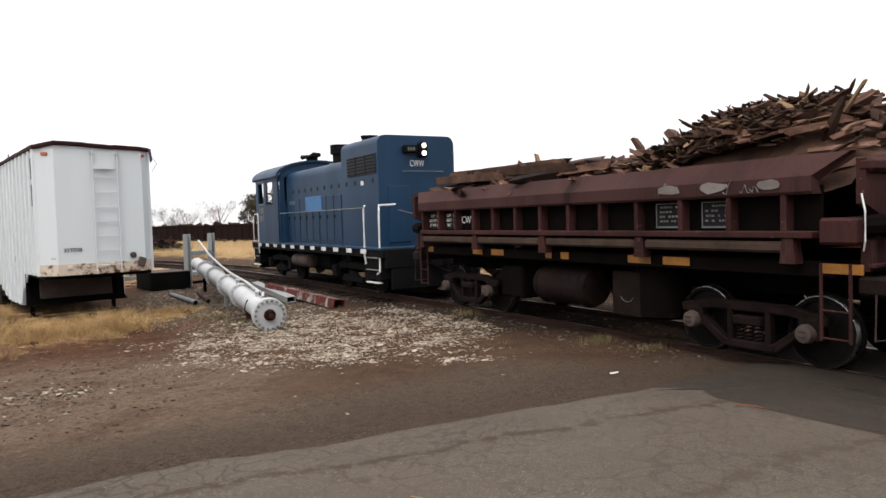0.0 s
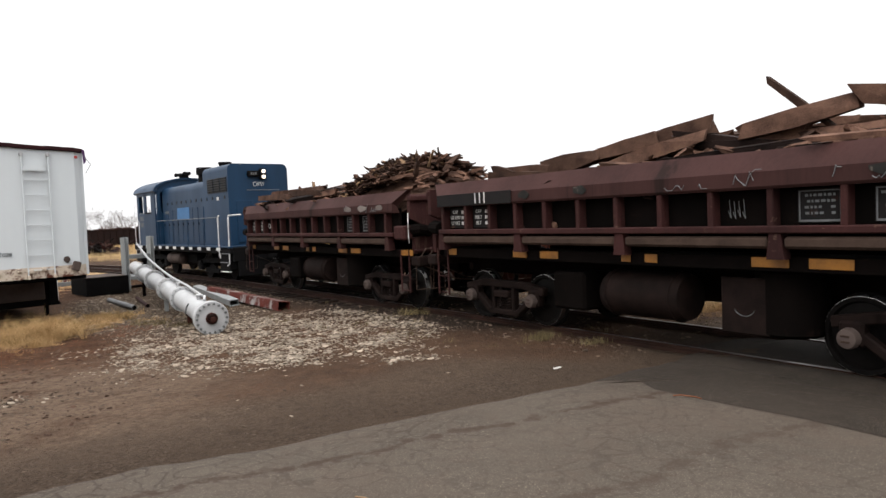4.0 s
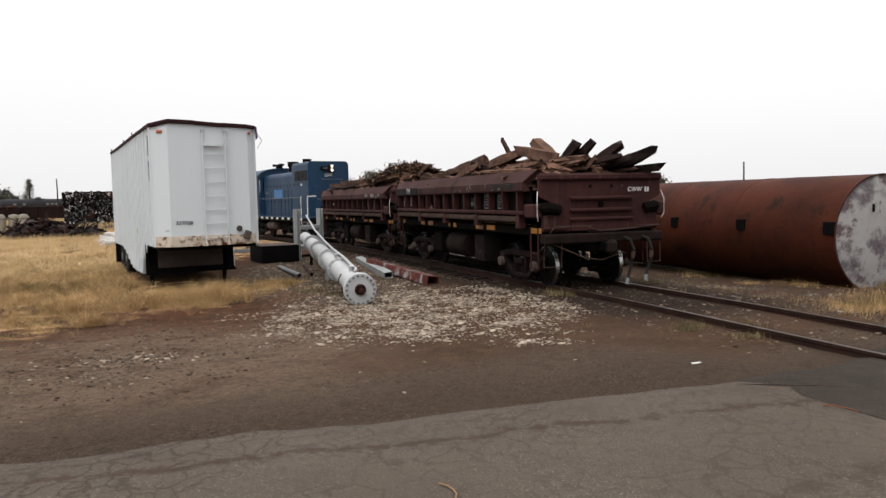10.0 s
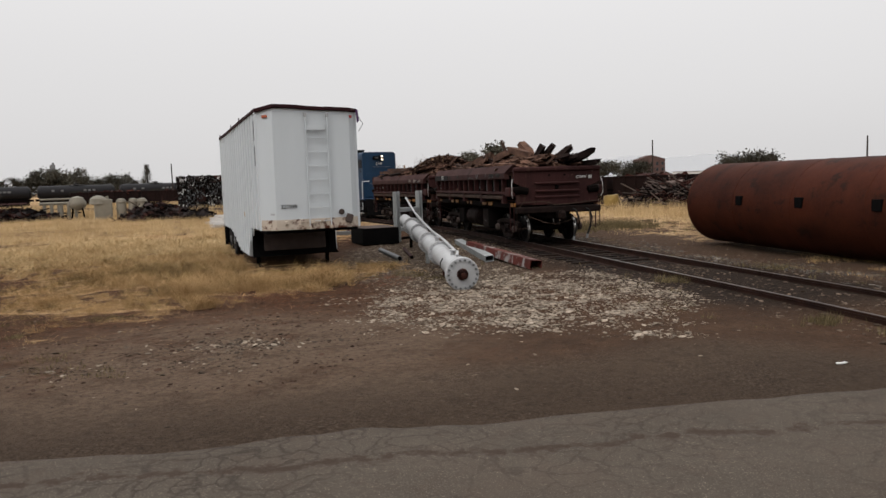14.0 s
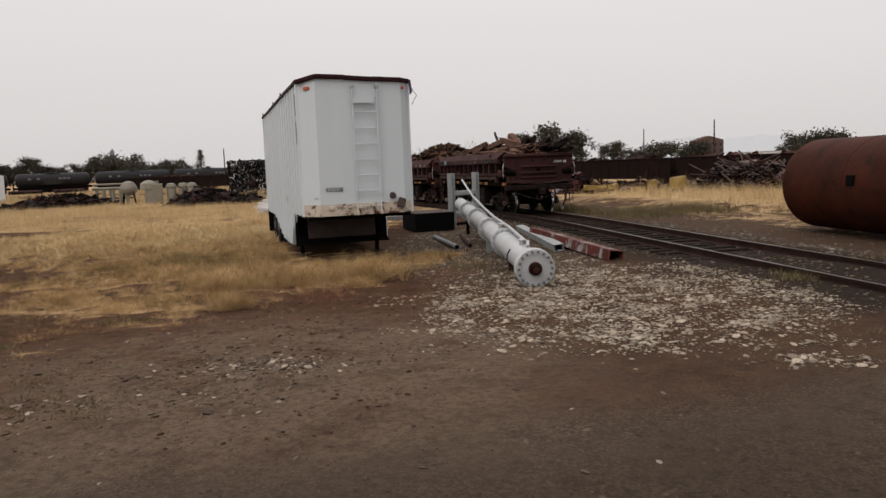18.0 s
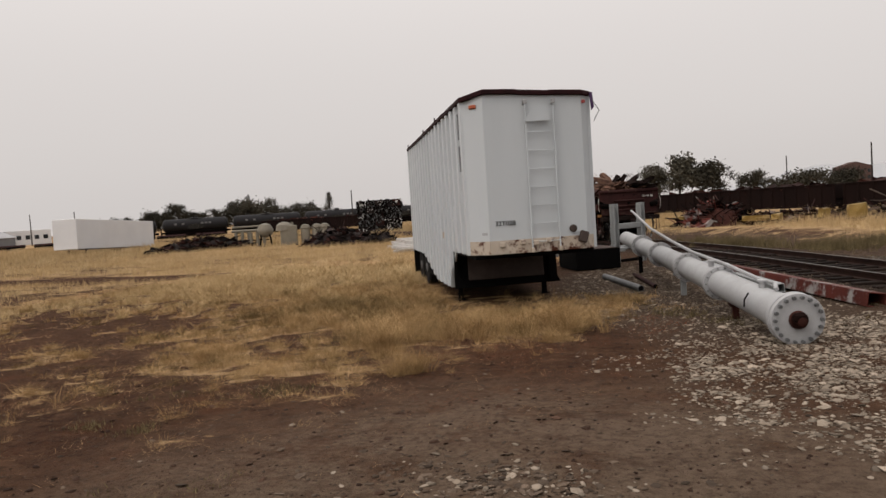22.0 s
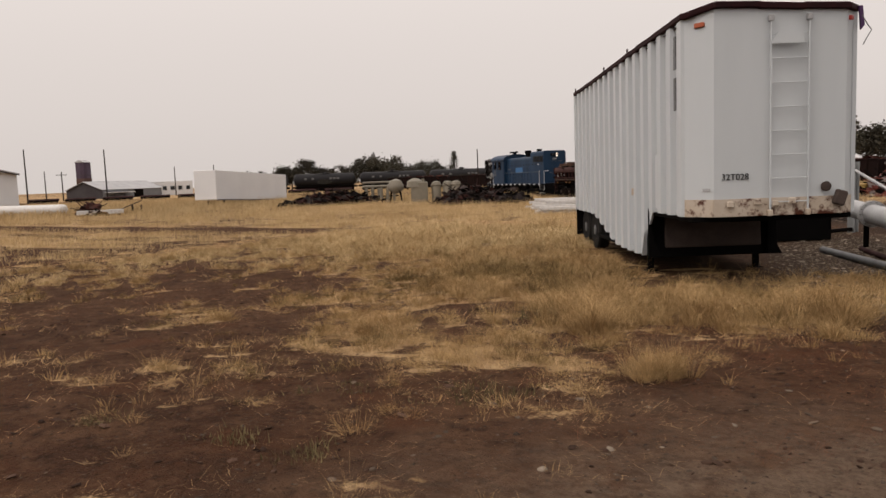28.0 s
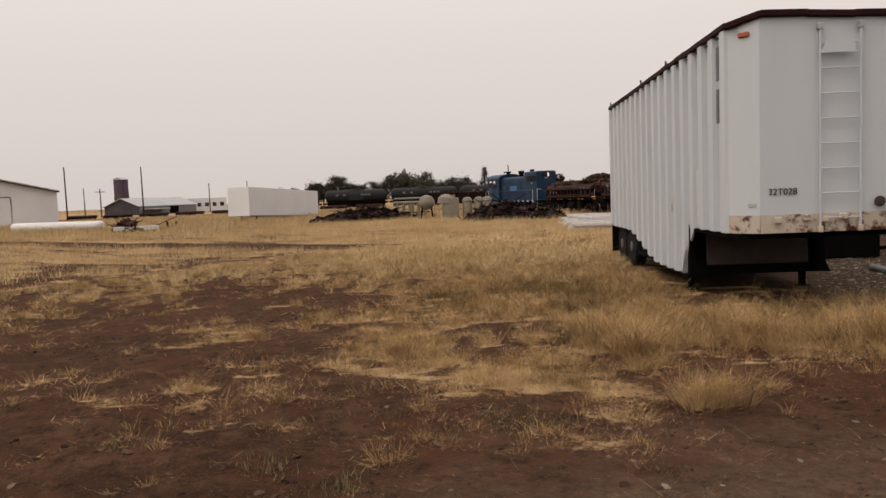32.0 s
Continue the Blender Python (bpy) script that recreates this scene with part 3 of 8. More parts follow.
def ground_material():
    mat = bpy.data.materials.new("yard_dirt_and_straw")
    mat.use_nodes = True
    ns, ls = mat.node_tree.nodes, mat.node_tree.links
    bs = ns["Principled BSDF"]
    co = ns.new("ShaderNodeTexCoord")

    def tex(s, detail=6, r=0.62):
        n = ns.new("ShaderNodeTexNoise")
        n.inputs["Scale"].default_value, n.inputs["Detail"].default_value, n.inputs["Roughness"].default_value = s, detail, r
        ls.new(co.outputs["Object"], n.inputs["Vector"])
        return n.outputs["Fac"]

    def ramp(f, a, b):
        n = ns.new("ShaderNodeMapRange")
        n.inputs["From Min"].default_value, n.inputs["From Max"].default_value = a, b
        ls.new(f, n.inputs["Value"])
        return n.outputs["Result"]

    def mix(f, a, b):
        n = ns.new("ShaderNodeMix")
        n.data_type = "RGBA"
        for k, val in (("Factor", f), ("A", a), ("B", b)):
            if isinstance(val, bpy.types.NodeSocket):
                ls.new(val, n.inputs[k])
            else:
                n.inputs[k].default_value = val if k == "Factor" else (*val, 1)
        return n.outputs["Result"]

    def math_(op, a, b):
        n = ns.new("ShaderNodeMath")
        n.operation = op
        for k, val in enumerate((a, b)):
            if isinstance(val, bpy.types.NodeSocket):
                ls.new(val, n.inputs[k])
            else:
                n.inputs[k].default_value = val
        return n.outputs["Value"]

    at = ns.new("ShaderNodeAttribute")
    at.attribute_name = "straw"
    ag = ns.new("ShaderNodeAttribute")
    ag.attribute_name = "grit"
    ab = ns.new("ShaderNodeAttribute")
    ab.attribute_name = "bed"
    dirt = mix(ramp(tex(0.45), 0.35, 0.65), (0.0600, 0.0282, 0.0150), (0.0383, 0.0180, 0.0100))
    dirt = mix(ramp(tex(2.1, 8, 0.7), 0.46, 0.62), dirt, (0.0780, 0.0407, 0.0226))
    dirt = mix(ramp(tex(6.5, 7, 0.7), 0.50, 0.70), dirt, (0.0172, 0.0084, 0.0052))
    dirt = mix(ramp(tex(1.3), 0.56, 0.68), dirt, (0.0640, 0.0268, 0.0136))
    dirt = mix(math_("MULTIPLY", ramp(tex(19, 6, 0.75), 0.56, 0.68), 0.75), dirt, (0.1110, 0.0583, 0.0338))
    gravel = mix(ramp(tex(38, 3), 0.44, 0.6), (0.0376, 0.0256, 0.0176), (0.1050, 0.0762, 0.0560))
    gravel = mix(ramp(tex(1.1), 0.3, 0.7), gravel, (0.0650, 0.0450, 0.0312))
    gravel = mix(ramp(tex(9, 7, 0.75), 0.5, 0.68), gravel, (0.0364, 0.0255, 0.0182))
    col = mix(ag.outputs["Fac"], dirt, gravel)
    # paler blob mixed into the ground colour to brighten it by the road
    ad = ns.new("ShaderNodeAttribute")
    ad.attribute_name = "pale_blob"
    pale_blob = mix(ramp(tex(14, 7, 0.72), 0.42, 0.64), (0.1360, 0.0980, 0.0700), (0.0720, 0.0480, 0.0330))
    col = mix(math_("MULTIPLY", ad.outputs["Fac"], ramp(tex(1.6, 7, 0.7), 0.30, 0.52)), col, pale_blob)
    # brown-black bed colour, with shade from the train painted into it
    bed_dark = mix(ramp(tex(11, 6, 0.7), 0.40, 0.66), (0.0103, 0.0073, 0.0058), (0.0304, 0.0213, 0.0158))
    col = mix(ab.outputs["Fac"], col, bed_dark)
    straw = mix(ramp(tex(3.3, 8, 0.75), 0.35, 0.68), (0.4736, 0.3197, 0.1697), (0.1816, 0.1050, 0.0521))
    straw = mix(ramp(tex(34, 4, 0.7), 0.4, 0.7), straw, (0.1658, 0.0987, 0.0458))
    straw = mix(math_("MULTIPLY", ramp(tex(0.5, 6, 0.7), 0.40, 0.56), 0.6), straw, (0.5210, 0.3710, 0.2092))
    straw = mix(math_("MULTIPLY", ramp(tex(0.8, 6, 0.7), 0.50, 0.66), 0.75), straw, (0.1342, 0.0710, 0.0331))

    ragged = math_("ADD", math_("MULTIPLY", tex(7.5, 8, 0.75), 1.9), math_("MULTIPLY", tex(1.9, 5), 0.7))
    ragged = math_("ADD", at.outputs["Fac"], math_("SUBTRACT", ragged, 1.3))
    col = mix(math_("MULTIPLY", ramp(ragged, 0.40, 0.66), 0.86), col, straw)
    speck = tex(60, 2)
    col = mix(math_("MULTIPLY", ramp(speck, 0.64, 0.7), 0.6), col, (0.1154, 0.0850, 0.0607))
    ls.new(col, bs.inputs["Base Color"])
    bs.inputs["Roughness"].default_value = 0.95
    bs.inputs["Specular IOR Level"].default_value = 0.05
    bp = ns.new("ShaderNodeBump")
    bp.inputs["Strength"].default_value, bp.inputs["Distance"].default_value = 0.9, 0.05
    ls.new(math_("ADD", tex(22, 6, 0.7), math_("MULTIPLY", tex(5.5, 5), 1.6)), bp.inputs["Height"])
    ls.new(bp.outputs["Normal"], bs.inputs["Normal"])
    return mat


def straw_at(x, y):
    """How much dry grass covers a place, 0 to 1: thick before the trailer and farther out, worn off by the drive."""
    d = (x - EDGE.x) * INTO.x + (y - EDGE.y) * INTO.y
    s, o = rail_near(x, y)
    n1 = noise.noise((x * 0.28, y * 0.28, 7.1))
    n2 = noise.noise((x * 0.95 + 3, y * 0.95, 2.3))
    n3 = noise.noise((x * 2.6, y * 2.6, 5.9))
    n4 = noise.noise((x * 5.5, y * 5.5, 1.7))
    n = 0.35 * n1 + 0.5 * n2 + 0.65 * n3 + 0.5 * n4
    if o > 0:
        if d < 1.5:
            return 0.0
        r = math.hypot(x + 5, y - 5.3)
        # the thick field: north-east of one line, and short of a second before the trailer
        q = (x + 11.2) * 0.596 + (y - 10.0) * 0.803 + 0.9 * n2 + 0.5 * n3
        e = y - 8.9 - 0.62 * (x + 9.8) - 1.3 * soft(-8.6, -7.4, x) + 0.9 * n2 + 0.6 * n3
        east = soft(-5.5, -6.5, x + 0.5 * n2) if y < 19 else soft(10.4, 13.5, -x)
        thick = soft(-1.0, 1.5, q) * soft(-1.1, 1.3, e) * (0.36 + 1.75 * n + 0.44 * soft(12, 24, r))
        # worn ground west of it, greener towards the far fence
        worn = (0.06 + 0.56 * soft(13, 33, r + 3.5 * n1)) * (1 + 0.6 * n) + 1.2 * n - 0.12 * soft(34, 22, r) - 0.05
        worn += 0.35 * soft(1.0, 0.3, math.hypot((x + 13.9) / 2.2, (y - 10.6) / 0.7)) + 0.3 * soft(1.0, 0.3, math.hypot((x + 9.0) / 1.3, (y - 8.5) / 0.5))
        worn *= soft(2.6, 5.0, d + n) * soft(-5.6, -7.6, x)
        rut = 1 - 0.95 * soft(2.0, 0.8, abs(y - 22.4 - 0.13 * (x + 40)) + 0.8 * n2) * soft(-20, -28, x)
        cover = max(thick, worn) * east * rut
    else:
        cover = soft(3.6, 6.4, -o) * (0.16 + 0.26 * soft(19, 27, y) + 0.7 * n) * soft(1.0, 5.0, d) + 0.5 * soft(7, 13, -o)
    return min(1.0, max(0.0, cover))


def in_patch(x, y):
    """How thick the pale stones lie."""
    dx, dy = x + 1.8, y - 12.7
    u, v = dx * 0.944 + dy * 0.33, -dx * 0.33 + dy * 0.944
    r = math.hypot(u / 2.75, v / 3.75) + 0.25 * noise.noise((x * 0.8, y * 0.8, 6)) + 0.16 * noise.noise((x * 2.4, y * 2.4, 8))
    c = soft(1.28, 0.62, r)
    c *= 0.22 + 0.78 * soft(-0.28, 0.25, noise.noise((x * 1.4, y * 1.4, 12)) + 0.5 * noise.noise((x * 3.6, y * 3.6, 2)))
    yard = 0.20 * soft(1.15, 0.5, math.hypot(((x + 5.9) * 0.91 + (y - 20.5) * 0.41) / 2.9, (-(x + 5.9) * 0.41 + (y - 20.5) * 0.91) / 7.5) + 0.2 * noise.noise((x * 0.7, y * 0.7, 19)))
    return max(c, yard, 0.55 * soft(0.75, 0.25, math.hypot((x - 0.7) / 0.9, (y - 8.9) / 0.45)), 0.16 * soft(1.0, 0.3, math.hypot((x + 4.3) / 0.8, (y - 7.7) / 0.6)), 0.25 * soft(1.0, 0.3, math.hypot((x + 3.6) / 0.6, (y - 9.6) / 0.35)), 0.4 * soft(1.0, 0.3, math.hypot((x - 0.2) / 0.9, (y - 10.4) / 0.5)))


def grit_at(x, y):
    d = (x - EDGE.x) * INTO.x + (y - EDGE.y) * INTO.y
    s, o = rail_near(x, y)
    g = soft(3.2, 1.2, d + 0.9 * noise.noise((x * 0.5, y * 0.5, 1)))
    g = max(g, 0.35 * soft(4.5, 1.8, abs(o)), 0.35 * in_patch(x, y), 0.42 * soft(6.5, 3.0, d) * soft(-7, -3.5, x))
    if o < 0:
        g = max(g, 0.6 * soft(8.5, 6.0, -o) * soft(1.0, 4.0, d))
    return min(1, max(g, 0.9 * soft(1.3, 0.7, math.hypot(((x + 5.9) * 0.91 + (y - 20.5) * 0.41) / 2.9, (-(x + 5.9) * 0.41 + (y - 20.5) * 0.91) / 7.5))))


def pale_blob_at(x, y):
    """Paler blob painted into the ground between the road and the worn grass, to brighten it."""
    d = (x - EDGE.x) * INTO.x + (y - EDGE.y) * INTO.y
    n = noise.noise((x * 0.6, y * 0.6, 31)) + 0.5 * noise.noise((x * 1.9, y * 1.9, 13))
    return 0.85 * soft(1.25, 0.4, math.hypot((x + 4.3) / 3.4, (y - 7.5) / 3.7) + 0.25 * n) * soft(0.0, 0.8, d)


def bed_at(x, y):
    """Dark track bed between and beside the rails, deepened for the train's shade; a darker strip by the road."""
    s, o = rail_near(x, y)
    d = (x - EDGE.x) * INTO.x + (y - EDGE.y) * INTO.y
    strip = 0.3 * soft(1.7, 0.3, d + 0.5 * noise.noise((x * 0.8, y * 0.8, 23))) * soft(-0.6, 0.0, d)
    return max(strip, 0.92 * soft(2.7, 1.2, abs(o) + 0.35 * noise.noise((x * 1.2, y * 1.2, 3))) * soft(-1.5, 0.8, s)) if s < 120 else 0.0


def build_ground():
    xs, ys = spread(-26, 15, 0.26, 2600), spread(-4, 32, 0.26, 2600)
    nx = len(xs)
    vs = [(x, y, land(x, y)) for y in ys for x in xs]
    fs = [(j * nx + i, j * nx + i + 1, (j + 1) * nx + i + 1, (j + 1) * nx + i) for j in range(len(ys) - 1) for i in range(nx - 1)]
    me = bpy.data.meshes.new("ground")
    me.from_pydata(vs, [], fs)
    a = me.attributes.new("straw", "FLOAT", "POINT")
    a.data.foreach_set("value", [straw_at(v[0], v[1]) if abs(v[0]) < 400 and abs(v[1]) < 400 else 0.6 for v in vs])
    g = me.attributes.new("grit", "FLOAT", "POINT")
    g.data.foreach_set("value", [grit_at(v[0], v[1]) if abs(v[0]) < 400 and abs(v[1]) < 400 else 0.0 for v in vs])
    p = me.attributes.new("pale_blob", "FLOAT", "POINT")
    p.data.foreach_set("value", [pale_blob_at(v[0], v[1]) if abs(v[0]) < 60 and abs(v[1]) < 60 else 0.0 for v in vs])
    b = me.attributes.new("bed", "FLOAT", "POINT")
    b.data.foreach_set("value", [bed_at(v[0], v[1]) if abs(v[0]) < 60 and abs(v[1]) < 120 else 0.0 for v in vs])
    me.materials.append(ground_material())
    me.shade_smooth()
    tagged(new("ground", me), "brown yard dirt with patchy dry straw and gravel", "ground", kind="structure")


build_ground()


def edge_point(a, d):
    """A place a metres along the road's edge and d metres into the yard."""
    p = EDGE + a * Vector((0.899, 0.438)) + d * INTO
    return p.x, p.y


def paved(x, y, thick, drop=0.03):
    """Top of the paving, kept just under the rail heads where it meets the track."""
    z = land(x, y) + thick
    s, o = rail_near(x, y)
    return min(z, track(s)[2] - drop) if abs(o) < 1.6 else z


def build_road():
    g = Geo()
    rnd = random.Random(5)
    along = [-70 + 2.0 * i for i in range(26)] + [-18 + 0.3 * i for i in range(90)] + [9 + 3 * i for i in range(20)]
    rows = [0.0, -0.25, -0.8, -1.8, -3.2, -5.0, -7.4]
    for a in along:
        wob = 0.16 * noise.noise((a * 0.8, 3, 1)) + 0.09 * noise.noise((a * 3.1, 9, 1)) - 0.03
        for k, d in enumerate(rows):
            x, y = edge_point(a, d + (wob if k == 0 else 0.3 * wob if k == 1 else 0))
            z = paved(x, y, 0.002 if k == 0 else 0.028, 0.075)
            g.v.append((x, y, z))
    n = len(rows)
    g.f = [(i * n + k, i * n + k + 1, (i + 1) * n + k + 1, (i + 1) * n + k) for i in range(len(along) - 1) for k in range(n - 1)]
    road = part("road", g, M["asphalt"])
    tagged(road, "grey cracked asphalt road with a ragged broken edge", "road", kind="structure")
    # dark crossing panel laid along the rails, its edge square across the road
    g = Geo()
    rough = [(2.62, 0.02), (2.60, -0.26), (2.95, -0.42), (2.82, -0.74), (2.86, -1.25), (2.95, -1.8), (3.0, -2.2), (3.12, -4.2), (3.2, -6.9), (13, -6.9), (13, 0.7), (9.8, 0.9), (7.5, 1.0), (5.6, 1.1), (4.2, 0.42), (3.3, 0.22)]
    pts = []
    for (a, d), (a2, d2) in zip(rough, rough[1:] + rough[:1]):
        n = max(1, int(math.hypot(a2 - a, d2 - d) / 0.3))
        pts += [(a + (a2 - a) * k / n + 0.05 * noise.noise((a * 3 + k * 0.9, d * 3, 5)), d + (d2 - d) * k / n) for k in range(n)]
    m = 16
    for k in range(m):
        for a, d in pts:
            f = 1 - k / m
            x, y = edge_point(7.0 + (a - 7.0) * f, -2.2 + (d + 2.2) * f)
            g.v.append((x, y, paved(x, y, -0.01 if k == 0 and d > -0.12 else (0.031, 0.042, 0.05)[min(k, 2)], 0.014)))
    q = len(pts)
    g.f = [(k * q + i, k * q + (i + 1) % q, (k + 1) * q + (i + 1) % q, (k + 1) * q + i) for k in range(m - 1) for i in range(q)]
    g.f.append(tuple(range((m - 1) * q, m * q)))
    tagged(part("pavement_crossing", g, M["asphalt_dark"]), "darker asphalt patch at the level crossing", "pavement", kind="structure")


build_road()


# ---- railway track ----
def build_track():
    root = thing("railway_track", pose(0, 0, 0), "rusty rails on dark old timber ties", "railway track", kind="structure")
    prof = [(-0.066, 0), (0.066, 0), (0.066, 0.012), (0.012, 0.03), (0.012, 0.118), (0.034, 0.128), (0.034, 0.16), (-0.034, 0.16), (-0.034, 0.128), (-0.012, 0.118), (-0.012, 0.03), (-0.066, 0.012)]
    for off in (0.752, -0.752):
        g, top = Geo(), Geo()
        ss = [-45 + 1.5 * i for i in range(115)]
        for s in ss:
            x, y, z, h = track(s, off)
            for u, w in prof:
                g.v.append((x - u * math.sin(h), y + u * math.cos(h), z - 0.16 + w))
            for u in (-0.031, 0.031):
                top.v.append((x - u * math.sin(h), y + u * math.cos(h), z + 0.004))
        n = len(prof)
        g.f = [(i * n + k, i * n + (k + 1) % n, (i + 1) * n + (k + 1) % n, (i + 1) * n + k) for i in range(len(ss) - 1) for k in range(n)]
        top.f = [(2 * i, 2 * i + 1, 2 * i + 3, 2 * i + 2) for i in range(len(ss) - 1)]
        r = part("rail", g, M["rail"], root)
        part("rail_head", top, M["rail_top"], r, "rolled bright rail head")
    rnd = random.Random(3)
    kinds = []
    for k in range(4):
        g = Geo().box((0, 0, 0), (2.6, 0.225, 0.17), 0.018)
        g.v = [(x + 0.012 * noise.noise((x * 3, y * 9, k)), y + 0.012 * noise.noise((x * 2, z * 9, k + 5)), z + 0.008 * noise.noise((x * 2, y * 5, k + 9))) for x, y, z in g.v]
        kinds.append(g.mesh("tie", M["tie"]))
    for i in range(170):
        s = -3.4 + 0.56 * i
        x, y, z, h = track(s)
        ob = part("tie", rnd.choice(kinds), None, root)
        ob.matrix_local = pose(x + rnd.uniform(-.03, .03), y + rnd.uniform(-.03, .03), z - 0.225 + rnd.uniform(-0.015, 0.01), 0, 0, math.degrees(h) + 90 + rnd.uniform(-2.5, 2.5))


build_track()


# ---- white drop-belly trailer ----
TRAILER_YAW = 38.8


def build_trailer():
    m = pose(-8.647, 15.827, -0.47, 0, 0, TRAILER_YAW)
    tr = thing("trailer", m, "white corrugated drop-belly trailer with a rusted front band", "trailer")
    W0, W1, L, T, NB = -0.10, 2.36, 9.35, 4.16, 1.42
    # front: flat face with canted corner panels
    plan = [(W0, 0.20), (0.22, -0.13), (2.16, -0.09), (W1, 0.10)]

    def crest(x, y):
        """The rim: bowed up at the front corner, falling towards the rear."""
        return T + (0.075 * soft(W0, 0.2, x) * (1 - 0.9 * soft(0.3, 2.2, x)) if y < 0.3 else 0) - 0.09 * soft(0.5, L, y)

    for k, nm in ((0, "corner_panel"), (1, "front_panel"), (2, "corner_panel")):
        (x0, y0), (x1, y1) = plan[k], plan[k + 1]
        g = Geo()
        d = Vector((x1 - x0, y1 - y0)).normalized()
        n = Vector((-d.y, d.x)) * 0.04
        g.prism([(x0, y0), (x1, y1), (x1 + n.x, y1 + n.y), (x0 + n.x, y0 + n.y)], NB, T)
        g.v = [(x, y, z if z < T else crest(x, y)) for x, y, z in g.v]
        part(nm, g, M["trailer"], tr)
        g = Geo()
        o = -0.012 * Vector((-d.y, d.x))
        g.prism([(x0 + o.x, y0 + o.y), (x1 + o.x, y1 + o.y), (x1 + n.x, y1 + n.y), (x0 + n.x, y0 + n.y)], NB - 0.20, NB + 0.06)
        part("rust_band", g, M["trailer_rust"], tr, "peeling rusted lower band")
    # corrugated sides, cut to the dropped belly

    def belly(y, far=False):
        if y < (2.62 if far else 2.25):
            return NB - 0.20
        if y < 2.45 and not far:
            return NB - 0.2 - (y - 2.25) / 0.2 * 0.84
        return 0.38 + 0.56 * soft(4.2, 7.4, y)

    for x, sg in ((W0, 1), (W1, -1)):
        y, i = (0.20 if sg > 0 else 0.06), 0
        pw = 0.53
        while y < L - 0.02:
            y1 = min(L, y + pw)
            g = Geo()
            b = 0.03
            e = y + pw * 0.42
            zb = [belly(v, sg < 0) for v in (y, y + b, e, min(e + b, y1), y1)]
            ys = (y, y + b, e, min(e + b, y1), y1)
            off = (0.035, -0.045, -0.045, 0.035, 0.035)
            vs = []
            for k in range(5):
                vs += [(x + sg * off[k], ys[k], zb[k]), (x + sg * off[k], ys[k], crest(x, ys[k]))]
            for k in range(5):
                vs += [(x + sg * 0.07, ys[k], zb[k]), (x + sg * 0.07, ys[k], crest(x, ys[k]))]
            fs = []
            for k in range(4):
                fs += [(2 * k, 2 * k + 2, 2 * k + 3, 2 * k + 1), (10 + 2 * k, 11 + 2 * k, 13 + 2 * k, 12 + 2 * k), (2 * k, 10 + 2 * k, 12 + 2 * k, 2 * k + 2), (2 * k + 1, 2 * k + 3, 13 + 2 * k, 11 + 2 * k)]
            part("side_panel", g.add(vs, fs), M["trailer"], tr)
            y = y1
    part("rear_door", Geo().box(((W0 + W1) / 2, L, (T + 0.85) / 2), (W1 - W0, 0.06, T - 1.05), 0.01), M["trailer"], tr)
    # top rim with tarp
    g = Geo()
    loop = [(W0 - 0.02, L), (W0 - 0.02, 0.20), (0.22, -0.15), (2.16, -0.11), (W1 + 0.02, 0.10), (W1 + 0.02, L)]
    for a, b in zip(loop, loop[1:]):
        n = max(1, int(math.dist(a, b) / 0.5))
        for i in range(n):
            p, q = [(a[0] + (b[0] - a[0]) * t, a[1] + (b[1] - a[1]) * t) for t in (i / n, (i + 1) / n)]
            zp, zq = crest(*p), crest(*q)
            c = ((p[0] + q[0]) / 2, (p[1] + q[1]) / 2, (zp + zq) / 2 + 0.035 + 0.012 * noise.noise((p[0] * 2, p[1] * 2, 0)))
            g.box(c, (math.dist(p, q) + 0.03, 0.09, 0.095), 0.015, pose(0, 0, 0, 0, 0, math.degrees(math.atan2(q[1] - p[1], q[0] - p[0]))) @ pose(0, 0, 0, 0, -math.degrees(math.atan2(zq - zp, math.dist(p, q))), 0))
    part("top_rim", g, M["tarp"], tr, "dark red rim with a rolled tarp")
    g = Geo()
    nx, ny = 6, 20
    for j in range(ny + 1):
        for i in range(nx + 1):
            x, y = W0 + (W1 - W0) * i / nx, 0.05 + (L - 0.05) * j / ny
            g.v.append((x, y, crest(1.2, y) - 0.05 + 0.10 * math.sin(math.pi * i / nx) + 0.02 * noise.noise((x, y, 3))))
    g.f = [(j * (nx + 1) + i, j * (nx + 1) + i + 1, (j + 1) * (nx + 1) + i + 1, (j + 1) * (nx + 1) + i) for j in range(ny) for i in range(nx)]
    part("tarp", g, M["tarp"], tr, "dark tarp stretched over the top")
    for y in (3.5, 5.6, 9.2):
        part("tarp_hook", Geo().box((W0 - 0.03, y, crest(W0, y) + 0.11), (0.03, 0.05, 0.12), 0.01), M["tarp"], tr)
    # front ladder set proud of the face
    lad = Geo()
    for x in (1.03, 1.58):
        lad.box((x, -0.172, 2.66), (0.024, 0.03, 2.86), 0.006)
        for z in (1.26, 4.06):
            part("ladder_bracket", Geo().box((x, -0.16, z), (0.07, 0.08, 0.09), 0.01), M["trailer_rust"] if z < 2 else M["pipe"], tr)
    ladder = part("ladder", lad, M["trailer"], tr, "white ladder with thin rungs")
    for i in range(8):
        part("rung", Geo().box((1.305, -0.172, 1.42 + 0.345 * i), (0.55, 0.02, 0.016), 0.004), M["trailer"], ladder)
    part("sign_plate", Geo().prism([(1.0, -0.13), (1.5, -0.13), (1.46, 0.02), (1.12, 0.05)], 0.0, 0.012, Matrix.Translation((0, -0.205, 3.82)) @ pose(0, 0, 0, 90)), M["trailer"], tr)
